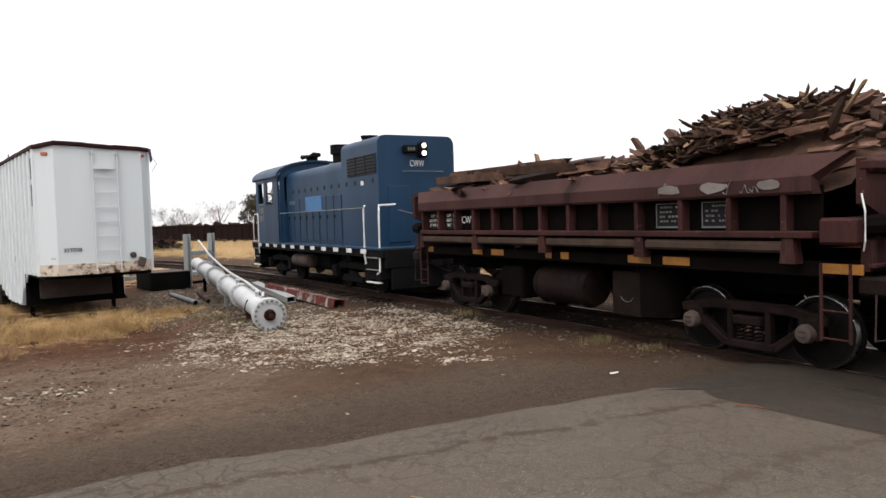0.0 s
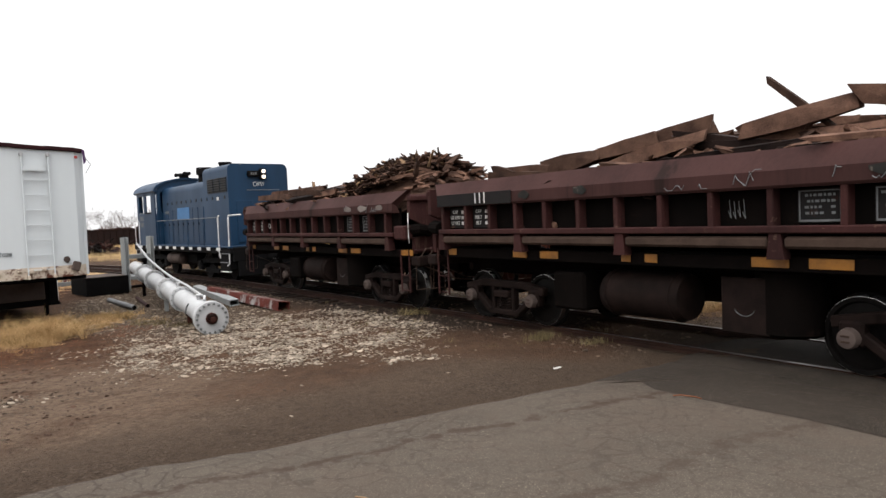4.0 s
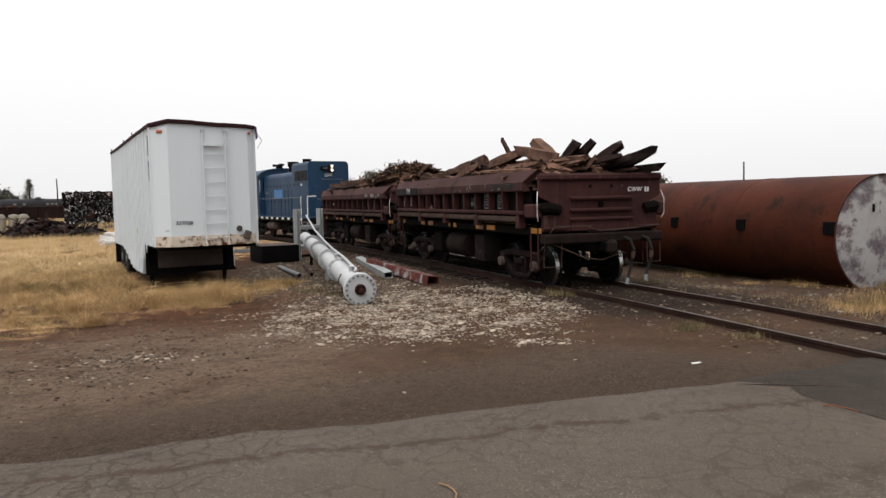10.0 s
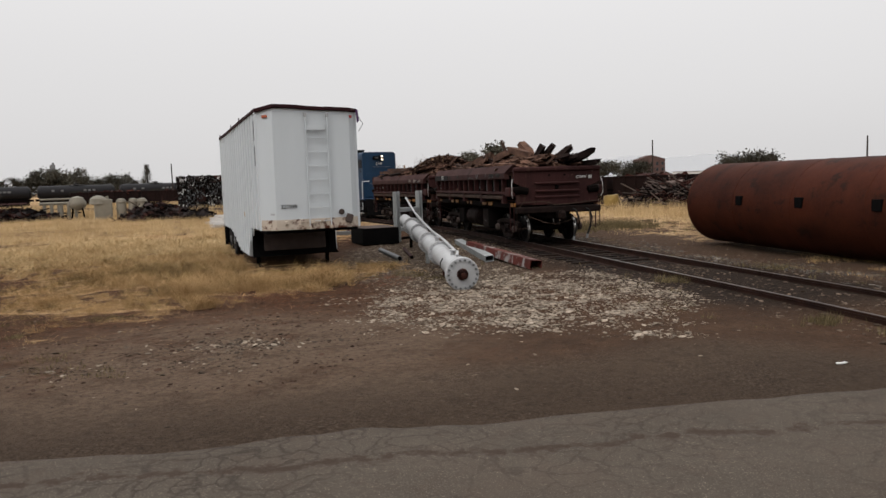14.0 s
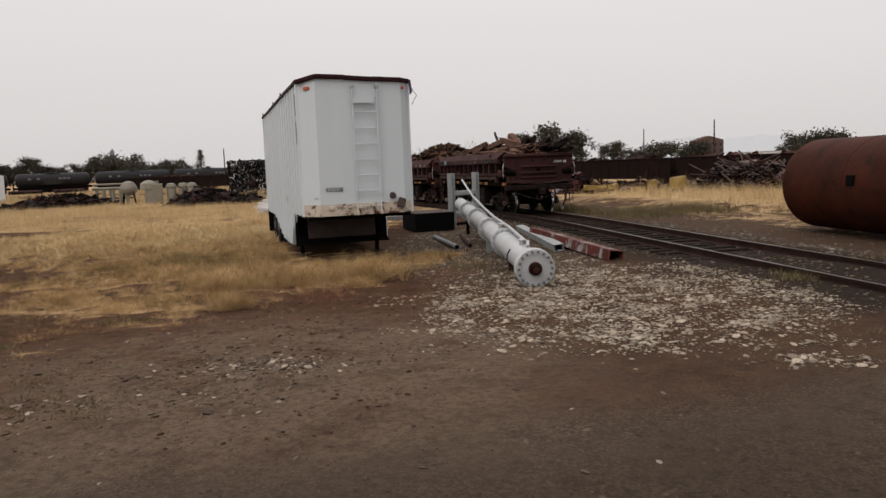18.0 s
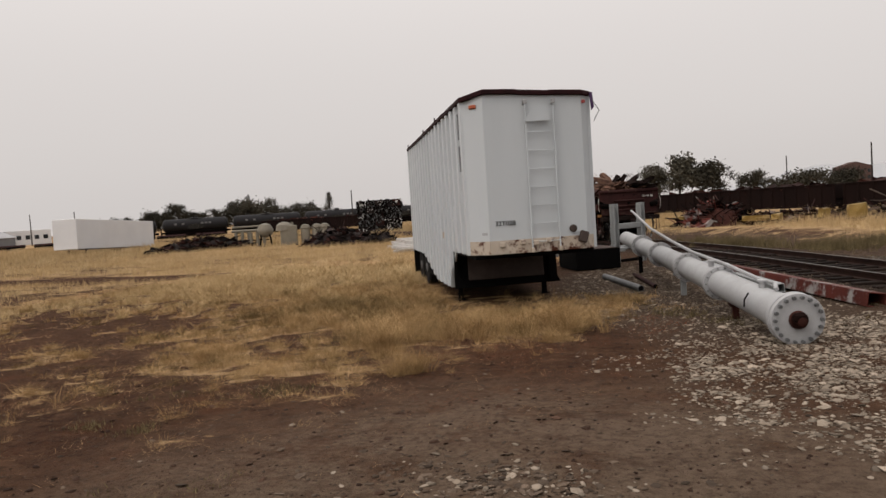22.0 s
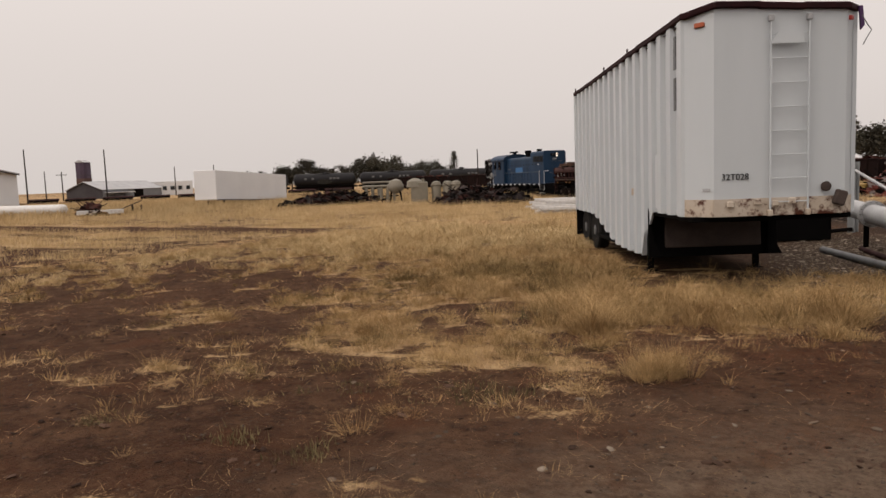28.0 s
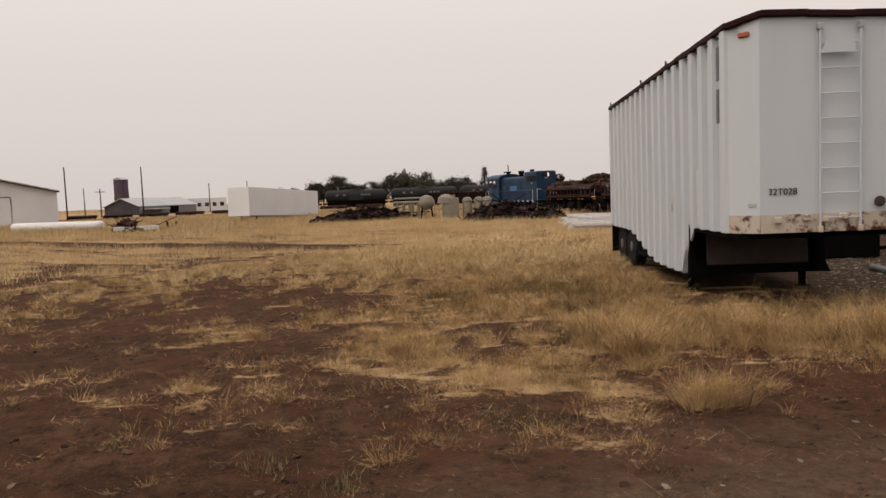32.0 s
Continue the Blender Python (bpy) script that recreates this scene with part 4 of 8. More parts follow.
    part("marker_lamp", Geo().box((0.06, 0.016, 4.03), (0.16, 0.045, 0.07), 0.012, pose(0, 0, 0, 0, 0, -46)), M["orange"], tr, "orange marker lamp")
    part("marker_lamp", Geo().box((2.20, -0.115, 4.03), (0.07, 0.05, 0.07), 0.012, pose(0, 0, 0, 0, 0, 30)), M["red"], tr, "small red marker lamp")
    part("gladhand_cap", Geo().lathe([(0.075, 0), (0.075, 0.02), (0.05, 0.03)], 16, Matrix.Translation((1.86, -0.13, 1.62)) @ pose(0, 0, 0, 90)), M["panel_grey"], tr, "round grey cover plate", True)
    part("socket_box", Geo().box((2.05, -0.17, 1.45), (0.17, 0.09, 0.22), 0.02, pose(0, 0, 0, 0, 18, 0)), M["panel_grey"], tr, "grey socket box")
    for k, x in enumerate((0.45, 0.85, 1.1, 1.35)):
        part("bracket", Geo().box((x, -0.165, NB - 0.02 + 0.03 * (k % 2)), (0.10, 0.05, 0.09), 0.012), M["trailer_rust"], tr)
    letters("32T028", 0.13, M["sign_black"], tr, Matrix.Translation((0.53, -0.134, 1.80)) @ pose(0, 0, 0, 90))
    part("decal", Geo().box((0.14, -0.05, 1.62), (0.12, 0.012, 0.05), 0, pose(0, 0, 0, 0, 0, -46)), M["pipe"], tr)
    # side fittings
    part("side_latch", Geo().box((W0 - 0.05, 3.1, 1.55), (0.05, 0.06, 0.14), 0.01), M["trailer_rust"], tr, "rusty side latch")
    part("side_door", Geo().box((W0 - 0.038, 1.52, 1.75), (0.012, 0.22, 0.9), 0.004), M["trailer"], tr)
    for z in (3.1, 3.72):
        part("side_vent", Geo().box((W0 - 0.042, 0.52, z), (0.016, 0.10, 0.5), 0.004), M["galv"], tr)
    # underside of the nose and the front of the belly
    part("nose_floor", Geo().box(((W0 + W1) / 2, 1.15, NB - 0.24), (W1 - W0 - 0.1, 2.3, 0.08), 0.01), M["black"], tr)
    part("belly_front", Geo().box(((W0 + W1) / 2, 2.42, 0.80), (W1 - W0 - 0.12, 0.06, 0.90), 0.01, pose(0, 0, 0, -4)), M["black"], tr, "black front of the dropped belly")
    part("belly_plate", Geo().box(((W0 + W1) / 2 - 0.02, 2.37, 0.80), (1.75, 0.05, 0.56), 0.02, pose(0, 0, 0, -4)), M["panel_grey"], tr, "dusty grey inset plate")
    for x in (W0 + 0.02, W1 - 0.28):
        part("belly_gusset", Geo().prism([(0, 0), (0.26, 0), (0.10, 0.30), (0.0, 0.9)], 2.28, 2.40, Matrix.Translation((x, 0, 0.36)) @ Matrix(((1, 0, 0, 0), (0, 0, 1, 0), (0, 1, 0, 0), (0, 0, 0, 1)))), M["black"], tr)
    part("belly_floor", Geo().box(((W0 + W1) / 2, 4.7, 0.41), (W1 - W0 - 0.1, 4.5, 0.07), 0.01), M["black"], tr)
    part("rear_frame", Geo().box(((W0 + W1) / 2, 8.0, 0.86), (1.2, 2.6, 0.18), 0.02), M["black"], tr)
    part("kingpin_plate", Geo().box(((W0 + W1) / 2, 0.9, NB - 0.30), (0.8, 0.8, 0.05), 0.01), M["black"], tr)
    for x in (0.15, 2.16):
        leg = part("landing_leg", Geo().box((x, 3.0, 0.38), (0.11, 0.11, 0.72), 0.02), M["black"], tr)
        part("foot", Geo().box((x, 3.0, 0.025), (0.22, 0.2, 0.03), 0.006), M["black"], leg)
    # two rear axles
    for y in (7.45, 8.65):
        part("axle", Geo().rod((0.1, y, 0.5), (2.16, y, 0.5), 0.06), M["black"], tr)
        for x, sg in ((0.13, -1), (2.13, 1)):
            mm = Matrix.Translation((x, y, 0.5)) @ pose(0, 0, 0, 0, 90 * sg, 0)
            w = part("tyre", Geo().lathe([(0.30, -0.13), (0.46, -0.14), (0.505, -0.09), (0.505, 0.09), (0.46, 0.14), (0.30, 0.13)], 28, mm), M["tyre"], tr, "", True)
            part("rim", Geo().lathe([(0.30, -0.02), (0.30, 0.10), (0.24, 0.06), (0.13, 0.07), (0.12, 0.15), (0.02, 0.16)], 24, mm), M["galv"], w, "pale steel wheel rim", True)
    for x in (0.12, 2.14):
        part("mud_flap", Geo().box((x, 9.25, 0.62), (0.55, 0.02, 0.75), 0.004), M["black"], tr)
    # torn tarp corner and loose cord
    part("torn_tarp", Geo().prism([(0, 0), (0.05, 0), (0.08, -0.28), (0.03, -0.34)], -0.02, 0.02, Matrix.Translation((W1 + 0.02, 0.02, T + 0.06)) @ pose(0, 0, 0, 90)), M["purple"], tr, "torn dark tarp corner")
    part("cord", Geo().tube([(W1 + 0.06 + 0.13 * math.sin(math.pi * k / 12) + 0.02 * k / 12, 0.0, 4.08 - 0.42 * k / 12 - 0.05 * math.sin(2 * math.pi * k / 12)) for k in range(13)], 0.008, 5), M["galv"], tr, "loose thin cord")


build_trailer()


# ---- train: dump cars and locomotive ----
def strip_frame(geo, pts, w, y0, y1, closed=False):
    """A bent flat bar through points of the xz plane, w high, from y0 to y1."""
    seq = list(zip(pts, pts[1:])) + ([(pts[-1], pts[0])] if closed else [])
    for (x0, z0), (x1, z1) in seq:
        ln, a = math.hypot(x1 - x0, z1 - z0), math.degrees(math.atan2(z1 - z0, x1 - x0))
        geo.box(((x0 + x1) / 2, (y0 + y1) / 2, (z0 + z1) / 2), (ln + w * 0.7, y1 - y0, w), min(0.02, w / 4), pose(0, 0, 0, 0, -a, 0))
    return geo


def add_bogie(car, x):
    for sg in (1, -1):
        g = Geo()
        y0, y1 = (0.93, 1.06) if sg > 0 else (-1.06, -0.93)
        strip_frame(g, [(-1.0, 0.58), (-0.55, 0.66), (0.55, 0.66), (1.0, 0.58)], 0.13, y0, y1)
        strip_frame(g, [(-0.80, 0.50), (-0.36, 0.18), (0.36, 0.18), (0.80, 0.50)], 0.11, y0, y1)
        strip_frame(g, [(-0.27, 0.2), (-0.27, 0.64)], 0.08, y0, y1)
        strip_frame(g, [(0.27, 0.2), (0.27, 0.64)], 0.08, y0, y1)
        g.v = [(a + x, b, c) for a, b, c in g.v]
        side = part("bogie_side_frame", g, M["truck_iron"], car, "cast arch-bar bogie side frame")
        part("bolster_end", Geo().box((x, sg * 1.02, 0.49), (0.40, 0.16, 0.12), 0.02), M["truck_iron"], side)
        for dx in (-0.13, 0.0, 0.13):
            sp = Geo()
            sp.tube([(x + dx + 0.05 * math.cos(a * 0.9), sg * 1.0 + 0.05 * math.sin(a * 0.9), 0.25 + a * 0.0063) for a in range(0, 30)], 0.014, 5)
            part("spring", sp, M["truck_iron"], side)
        for dx in (-0.82, 0.82):
            mm = Matrix.Translation((x + dx, sg * 1.02, 0.43)) @ pose(0, 0, 0, -90 * sg, 0, 0)
            part("journal_box", Geo().box((x + dx, sg * 1.0, 0.47), (0.26, 0.17, 0.28), 0.03), M["truck_iron"], side)
            cap = part("bearing_cap", Geo().lathe([(0.11, 0.0), (0.115, 0.10), (0.10, 0.15), (0.05, 0.165)], 14, mm), M["panel_grey"], side, "worn grey bearing end cap", True)
            bars = Geo()
            for k in (-0.03, 0.03):
                bars.box((x + dx, sg * 1.19, 0.43 + k), (0.09, 0.006, 0.02))
            part("marking", bars, M["rust_bar"], side)
    for dx in (-0.82, 0.82):
        ax = part("axle", Geo().rod((x + dx, -0.95, 0.43), (x + dx, 0.95, 0.43), 0.075, 10), M["rust_dark"], car)
        for sg in (1, -1):
            mm = Matrix.Translation((x + dx, sg * 0.755, 0.42)) @ pose(0, 0, 0, -90 * sg, 0, 0)
            w = part("wheel", Geo().lathe([(0.10, -0.11), (0.14, -0.08), (0.34, -0.035), (0.37, -0.075), (0.455, -0.075), (0.45, -0.045), (0.422, -0.035), (0.42, 0.065), (0.37, 0.065), (0.35, 0.03), (0.15, 0.06), (0.11, 0.10)], 32, mm), M["wheel"], ax, "rusty solid steel wheel", True)
            part("rim_edge", Geo().lathe([(0.4175, 0.0655), (0.4225, 0.064), (0.424, 0.05)], 32, mm, False), M["bright"], w, "worn bright rim edge", True)
            part("wheel_rim", Geo().lathe([(0.4225, -0.02), (0.4225, 0.055)], 32, mm, False), M["bright"], w, "worn bright tread", True)


def dump_car(label, number):
    car = thing("dump_car", pose(0, 0, 0), label, "rail car", "loaded dump cars")
    HL = 4.51
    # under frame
    # underside parts take the near-black steel, which carries their shade
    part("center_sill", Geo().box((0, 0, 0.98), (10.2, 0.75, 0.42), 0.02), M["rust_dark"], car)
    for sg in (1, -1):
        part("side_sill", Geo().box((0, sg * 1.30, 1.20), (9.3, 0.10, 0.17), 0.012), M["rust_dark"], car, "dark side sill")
        for i, (x, w) in enumerate(((-4.72, 0.48), (-2.47, 0.46), (-1.80, 0.44), (-0.16, 0.20), (0.26, 0.16), (1.78, 0.4), (2.46, 0.34), (4.35, 0.24))):
            part("reflector", Geo().box((x, sg * 1.356, 1.215), (w, 0.012, 0.11), 0.003), M["yellow"], car, "yellow reflective plate")
        # hinge pipe in lengths and hinge arms
        for x0, x1 in ((-4.15, -2.05), (-1.87, 0.14), (0.32, 2.23), (2.41, 4.42)):
            part("hinge_bar", Geo().box(((x0 + x1) / 2, sg * 1.47, 1.44), (x1 - x0, 0.10, 0.13), 0.03), M["rust_bar"], car, "pale rusty hinge bar")
        for x in (-4.21, -1.96, 0.23, 2.32, 4.46):
            part("hinge_arm", Geo().prism([(-0.10, 0), (0.10, 0), (0.06, 0.34), (-0.06, 0.34)], -0.07, 0.07, Matrix.Translation((x, sg * 1.45, 1.26)) @ pose(0, 0, 0, 90)), M["rust"], car)
        # side board: recessed panels, near-black for the shade between ribs, lip sloping in at the top
        part("bottom_rail", Geo().box((0, sg * 1.46, 1.58), (2 * HL, 0.16, 0.08), 0.012), M["rust"], car)
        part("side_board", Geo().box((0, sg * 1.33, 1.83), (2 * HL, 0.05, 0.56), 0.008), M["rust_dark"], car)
        for x in (4.42, 3.72, 3.05, 2.38, 1.70, 1.0, 0.29, -0.43, -1.16, -1.90, -2.68, -3.42, -4.15):
            part("side_rib", Geo().box((x, sg * 1.43, 1.82), (0.075, 0.16, 0.44), 0.012), M["rust"], car)
        poly = [(1.36, 2.02), (1.52, 2.02), (1.54, 2.05), (1.54, 2.21), (1.36, 2.45), (1.26, 2.45), (1.26, 2.38), (1.42, 2.15)]
        if sg < 0:
            poly = [(-a, b) for a, b in poly][::-1]
        lip = Geo()
        n = 10
        ring = len(poly)
        for k in range(n + 1):
            u = 2 * k / n - 1
            for a, b in poly:
                x = u * (HL + 0.32 * soft(2.21, 2.4, b))
                lip.v.append((x, a + 0.012 * noise.noise((x * 1.3, a, 5 + number)), b + 0.012 * noise.noise((x * 1.1, b, 9 + number))))
        lip.f = [(k * ring + i, k * ring + (i + 1) % ring, (k + 1) * ring + (i + 1) % ring, (k + 1) * ring + i) for k in range(n) for i in range(ring)]
        lip.f += [tuple(range(ring)), tuple(range(n * ring, (n + 1) * ring))[::-1]]
        part("side_lip", lip, M["lip"], car, "rusty sloping top lip in a paler, sky-lit tone")
        # stencil panels
        for x, y_w in ((-2.37, 1), (-3.14, 1), (3.38, 0), (4.07, 0)):
            pn = part("stencil_panel", Geo().box((x, sg * 1.362, 1.82), (0.47 if y_w else 0.55, 0.012, 0.35), 0.003), M["stencil"], car, "black data panel with rows of small white marks")
            rr = random.Random(int(x * 10) + number)
            if y_w:
                fr = Geo()
                for z, wd in ((1.665, 0.022), (1.975, 0.010)):
                    fr.box((x, sg * 1.371, z), (0.44, 0.006, wd))
                for e in (-1, 1):
                    fr.box((x + e * 0.213, sg * 1.371, 1.82), (0.014, 0.006, 0.31))
                part("panel_border", fr, M["galv"], pn, "white painted panel border")
            if not y_w and sg > 0:
                for k, word in enumerate(("CAP", "LD LMT", "LT WT") if x > 3.8 else ("CAP", "RBLT", "BLT")):
                    letters(word, 0.088, M["white"], pn, Matrix.Translation((x + 0.12, sg * 1.372, 1.92 - 0.098 * k)) @ pose(0, 0, 0, 90, 0, 180), thick=0.002)
                    figs = Geo()
                    for i in range(4):
                        figs.box((x - 0.08 - 0.045 * i, sg * 1.371, 1.92 - 0.098 * k), (0.028, 0.006, 0.055))
                    tagged(part("marking", figs, M["white"], pn, "small white figures"), kind="stuff")
                continue
            row = Geo()
            for r in range(4):
                xx = x - (0.16 if y_w else 0.22)
                while xx < x + (0.14 if y_w else 0.2):
                    w = rr.uniform(0.015, 0.045)
                    if rr.random() < 0.8:
                        row.box((xx + w / 2, sg * 1.371, 1.93 - 0.062 * r), (w, 0.006, 0.026))
                    xx += w + 0.02
            tagged(part("marking", row, M["galv"], pn, "rows of small white stencil marks"), kind="stuff")
        # ladder steps at both ends
        for e in (1, -1):
            lad = Geo()
            for dx in (0, 0.36):
                lad.box((e * (4.50 + dx * 0.9), sg * 1.36, 0.85), (0.035, 0.03, 0.85), 0.006)
            for z in (0.46, 0.76):
                lad.rod((e * 4.5, sg * 1.36, z), (e * 4.83, sg * 1.36, z), 0.012, 6)
            part("step_ladder", lad, M["rust"], car)
            if e < 0:
                part("grab_iron", Geo().tube([(e * 5.02, sg * 1.46, 1.42), (e * 5.06, sg * 1.50, 1.52), (e * 5.06, sg * 1.50, 1.82), (e * 5.0, sg * 1.46, 2.0)], 0.010, 5), M["white"], car, "thin white grab iron")
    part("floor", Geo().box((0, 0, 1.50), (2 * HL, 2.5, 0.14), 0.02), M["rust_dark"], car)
    # ends
    for e in (1, -1):
        bh = Geo()
        outline = [(-1.42, 2.36), (-1.42, 1.90), (-1.12, 1.76), (-0.96, 1.65), (-1.02, 1.55), (-1.34, 1.52), (-1.34, 1.20), (1.34, 1.20), (1.34, 1.52), (1.02, 1.55), (0.96, 1.65), (1.12, 1.76), (1.42, 1.90), (1.42, 2.36)]
        mm = Matrix(((0, 0, 1, 0), (1, 0, 0, 0), (0, 1, 0, 0), (0, 0, 0, 1)))
        bh.prism(outline, e * 4.97 - 0.05, e * 4.97 + 0.05, mm)
        end = part("end_bulkhead", bh, M["rust"], car, "rusty ribbed end plate")
        part("top_channel", Geo().box((e * 5.01, 0, 2.29), (0.16, 2.86, 0.15), 0.04), M["rust"], end)
        for z, w in ((1.86, 1.46), (1.62, 1.46), (1.44, 1.46)):
            part("end_rib", Geo().box((e * 5.06, 0.02, z), (0.10, w, 0.06), 0.015, pose(0, 0, 0, 0, 14 * e, 0)), M["rust"], end)
        part("end_lug", Geo().box((e * 5.04, 0.03, 1.73), (0.06, 0.12, 0.12), 0.02), M["rust_dark"], end)
        part("skirt_plate", Geo().box((e * 5.04, 0.02, 1.31), (0.05, 1.42, 0.22), 0.01), M["rust"], end)
        for y in (-0.24, 0.27):
            part("rivet_hole", Geo().rod((e * 5.015, y, 2.10), (e * 5.025, y, 2.10), 0.035, 10), M["rust_dark"], end)
        for y in (-1.12, 1.12):
            part("end_rib", Geo().box((e * 5.05, y, 1.26), (0.08, 0.5, 0.05), 0.012), M["rust"], end)
        for sg in (1, -1):
            part("end_arm", Geo().tube([(e * 4.62, sg * 1.42, 1.64), (e * 4.86, sg * 1.42, 1.66), (e * 5.07, sg * 1.26, 1.68), (e * 5.05, sg * 1.0, 1.63)], 0.11, 8), M["rust_dark"], car, "curved side-tilting arm", True)
            if e < 0:
                part("corner_box", Geo().box((e * 4.80, sg * 1.46, 1.62), (0.40, 0.22, 0.28), 0.03), M["rust"], car)
        part("end_apron", Geo().box((e * 4.93, 0, 1.20), (0.08, 2.5, 0.14), 0.02), M["rust_dark"], car)
        part("end_sill", Geo().box((e * 5.05, 0, 1.05), (0.30, 2.75, 0.20), 0.03), M["truck_iron"], car)
        part("uncoupling_bar", Geo().tube([(e * 5.18, 1.3, 1.15), (e * 5.20, 1.2, 1.3), (e * 5.20, 0.5, 1.3), (e * 5.25, 0.2, 1.2), (e * 5.25, -0.4, 1.22), (e * 5.20, -1.25, 1.28)], 0.013, 5), M["rust_bar"], car)
        cp = part("coupler", Geo().box((e * 5.18, 0, 0.88), (0.5, 0.26, 0.26), 0.05), M["rust_dark"], car)
        part("knuckle", Geo().box((e * 5.47, 0.06, 0.88), (0.2, 0.24, 0.3), 0.07), M["truck_iron"], cp)
        for k, y in enumerate((-0.42, -0.86)):
            pts = [(e * 5.18, y, 1.05), (e * 5.33, y - 0.05, 1.0), (e * 5.39, y - 0.10, 0.8), (e * 5.36, y - 0.06, 0.5), (e * 5.39, y + 0.05, 0.22 + 0.05 * k)]
            hs = part("air_hose", Geo().tube(pts, 0.032, 7), M["tyre"], car, "hanging rubber air hose", True)
            part("hose_fitting", Geo().rod(pts[-1], (e * 5.41, y + 0.08, 0.1 + 0.05 * k), 0.038, 8), M["galv"], hs)
            part("hose_clamp", Geo().rod((e * 5.39, y - 0.09, 0.76), (e * 5.38, y - 0.075, 0.62), 0.040, 8), M["rust_bar"], hs)
        part("brake_wire", Geo().tube([(e * 5.03, 1.15, 0.95), (e * 5.15, 0.95, 0.85), (e * 5.18, 0.5, 0.66), (e * 5.18, 0.1, 0.60), (e * 5.13, -0.4, 0.72)], 0.012, 5), M["rust_bar"], car)
        for sg in (1, -1):
            part("hand_step", Geo().tube([(e * 5.09, sg * 1.36, 1.05), (e * 5.09, sg * 1.38, 0.5), (e * 5.15, sg * 1.02, 0.5), (e * 5.15, sg * 1.0, 1.02)], 0.013, 5), M["rust_bar"], car)
    # air cylinders and boxes under the floor
    for sg in (1, -1):
        part("air_cylinder", Geo().lathe([(0.05, -0.70), (0.29, -0.66), (0.32, -0.56), (0.335, -0.55), (0.335, -0.52), (0.32, -0.51), (0.32, 0.51), (0.335, 0.52), (0.335, 0.55), (0.32, 0.56), (0.29, 0.66), (0.05, 0.70)], 22, Matrix.Translation((0.21, sg * 0.95, 0.69)) @ pose(0, 0, 0, 0, 90, 0)), M["truck_iron"], car, "horizontal rusty air cylinder", True)
        part("tilt_cylinder", Geo().lathe([(0.33, -0.38), (0.39, -0.34), (0.39, 0.36), (0.33, 0.4)], 20, Matrix.Translation((-1.72, sg * 0.80, 0.72))), M["rust_dark"], car, "upright tilting cylinder", True)
        smile = [(-1.36 + 0.13 * math.cos(a), sg * 1.178, 0.66 + 0.10 * math.sin(a)) for a in [math.pi * (1.1 + 0.1 * k) for k in range(9)]]
        part("chalk_mark", Geo().tube(smile, 0.005, 4), M["galv"], car, "curved pale chalk mark")
        part("cylinder_guard", Geo().box((-1.36, sg * 1.16, 0.68), (0.62, 0.03, 0.66), 0.01), M["truck_iron"], car, "rusty guard plate")
        part("valve_box", Geo().box((1.50, sg * 1.0, 0.68), (0.68, 0.5, 0.56), 0.04), M["rust_dark"], car)
    rr = random.Random(60 + number)
    for x, w in ((-3.9, 0.55), (-3.2, 0.7), (0.9, 0.3), (2.1, 0.25)) if number == 2 else ((-2.55, 0.42), (-3.25, 0.5), (-4.0, 0.35)):
        poly = [(x + w * 0.5 * math.cos(a) * rr.uniform(0.7, 1.1), 2.145 + 0.075 * math.sin(a) * rr.uniform(0.6, 1.1)) for a in [k * math.pi / 5 for k in range(10)]]
        part("paint_patch", Geo().prism([(-u, v) for u, v in poly][::-1], -0.002, 0.003, Matrix.Translation((0, 1.552, 0)) @ pose(0, 0, 0, 90, 0, 180)), M["patch_grey"] if number == 2 else M["post"], car, "faded grey paint patch")
    for k in range(9 if number == 2 else 4):
        x = rr.uniform(-3.4, -0.3) if number == 2 else rr.uniform(-4.1, -2.2)
        pts = [(x, 1.556, 2.08 + rr.uniform(0, 0.05))]
        for _ in range(4):
            pts.append((pts[-1][0] - rr.uniform(0.01, 0.05), 1.556, min(2.23, max(2.06, pts[-1][2] + rr.uniform(-0.11, 0.11)))))
        part("chalk_mark", Geo().tube(pts, 0.005, 4), M["galv"], car, "thin pale chalk scrawl")
    for x, z0, h in ((-1.50, 1.70, 0.22), (-1.44, 1.72, 0.18), (-1.38, 1.70, 0.2), (-1.32, 1.71, 0.21)) if number == 2 else ():
        part("chalk_mark", Geo().tube([(x, 1.362, z0 + h), (x - 0.02, 1.362, z0), (x + 0.015, 1.362, z0 + 0.08)], 0.005, 4), M["galv"], car)
    add_bogie(car, -3.33)
    add_bogie(car, 3.33)
    return car


def timber(g, rnd, c, ln, w, h, yaw, pitch, roll=0.0):
    """A rough split baulk: a bar whose ends are ragged and whose section wanders."""
    n = max(2, int(ln / 0.5))
    m = Matrix.Translation(c) @ pose(0, 0, 0, roll, -pitch, yaw)
    vs = []
    for k in range(n + 1):
        t = k / n
        x = (t - 0.5) * ln
        e = 0.55 if k in (0, n) else 1.0
        for a, b in ((-1, -1), (1, -1), (1, 1), (-1, 1)):
            vs.append((x + (rnd.uniform(-0.12, 0.12) * min(1, ln) if k in (0, n) else 0), a * w / 2 * (rnd.uniform(0.8, 1.1) if e == 1 else rnd.uniform(0.5, 1)), b * h / 2 * (rnd.uniform(0.8, 1.1) if e == 1 else rnd.uniform(0.4, 1))))
    fs = [(k * 4 + i, k * 4 + (i + 1) % 4, (k + 1) * 4 + (i + 1) % 4, (k + 1) * 4 + i) for k in range(n) for i in range(4)]
    fs += [(3, 2, 1, 0), tuple(n * 4 + i for i in range(4))]
    g.add(vs, fs, m)


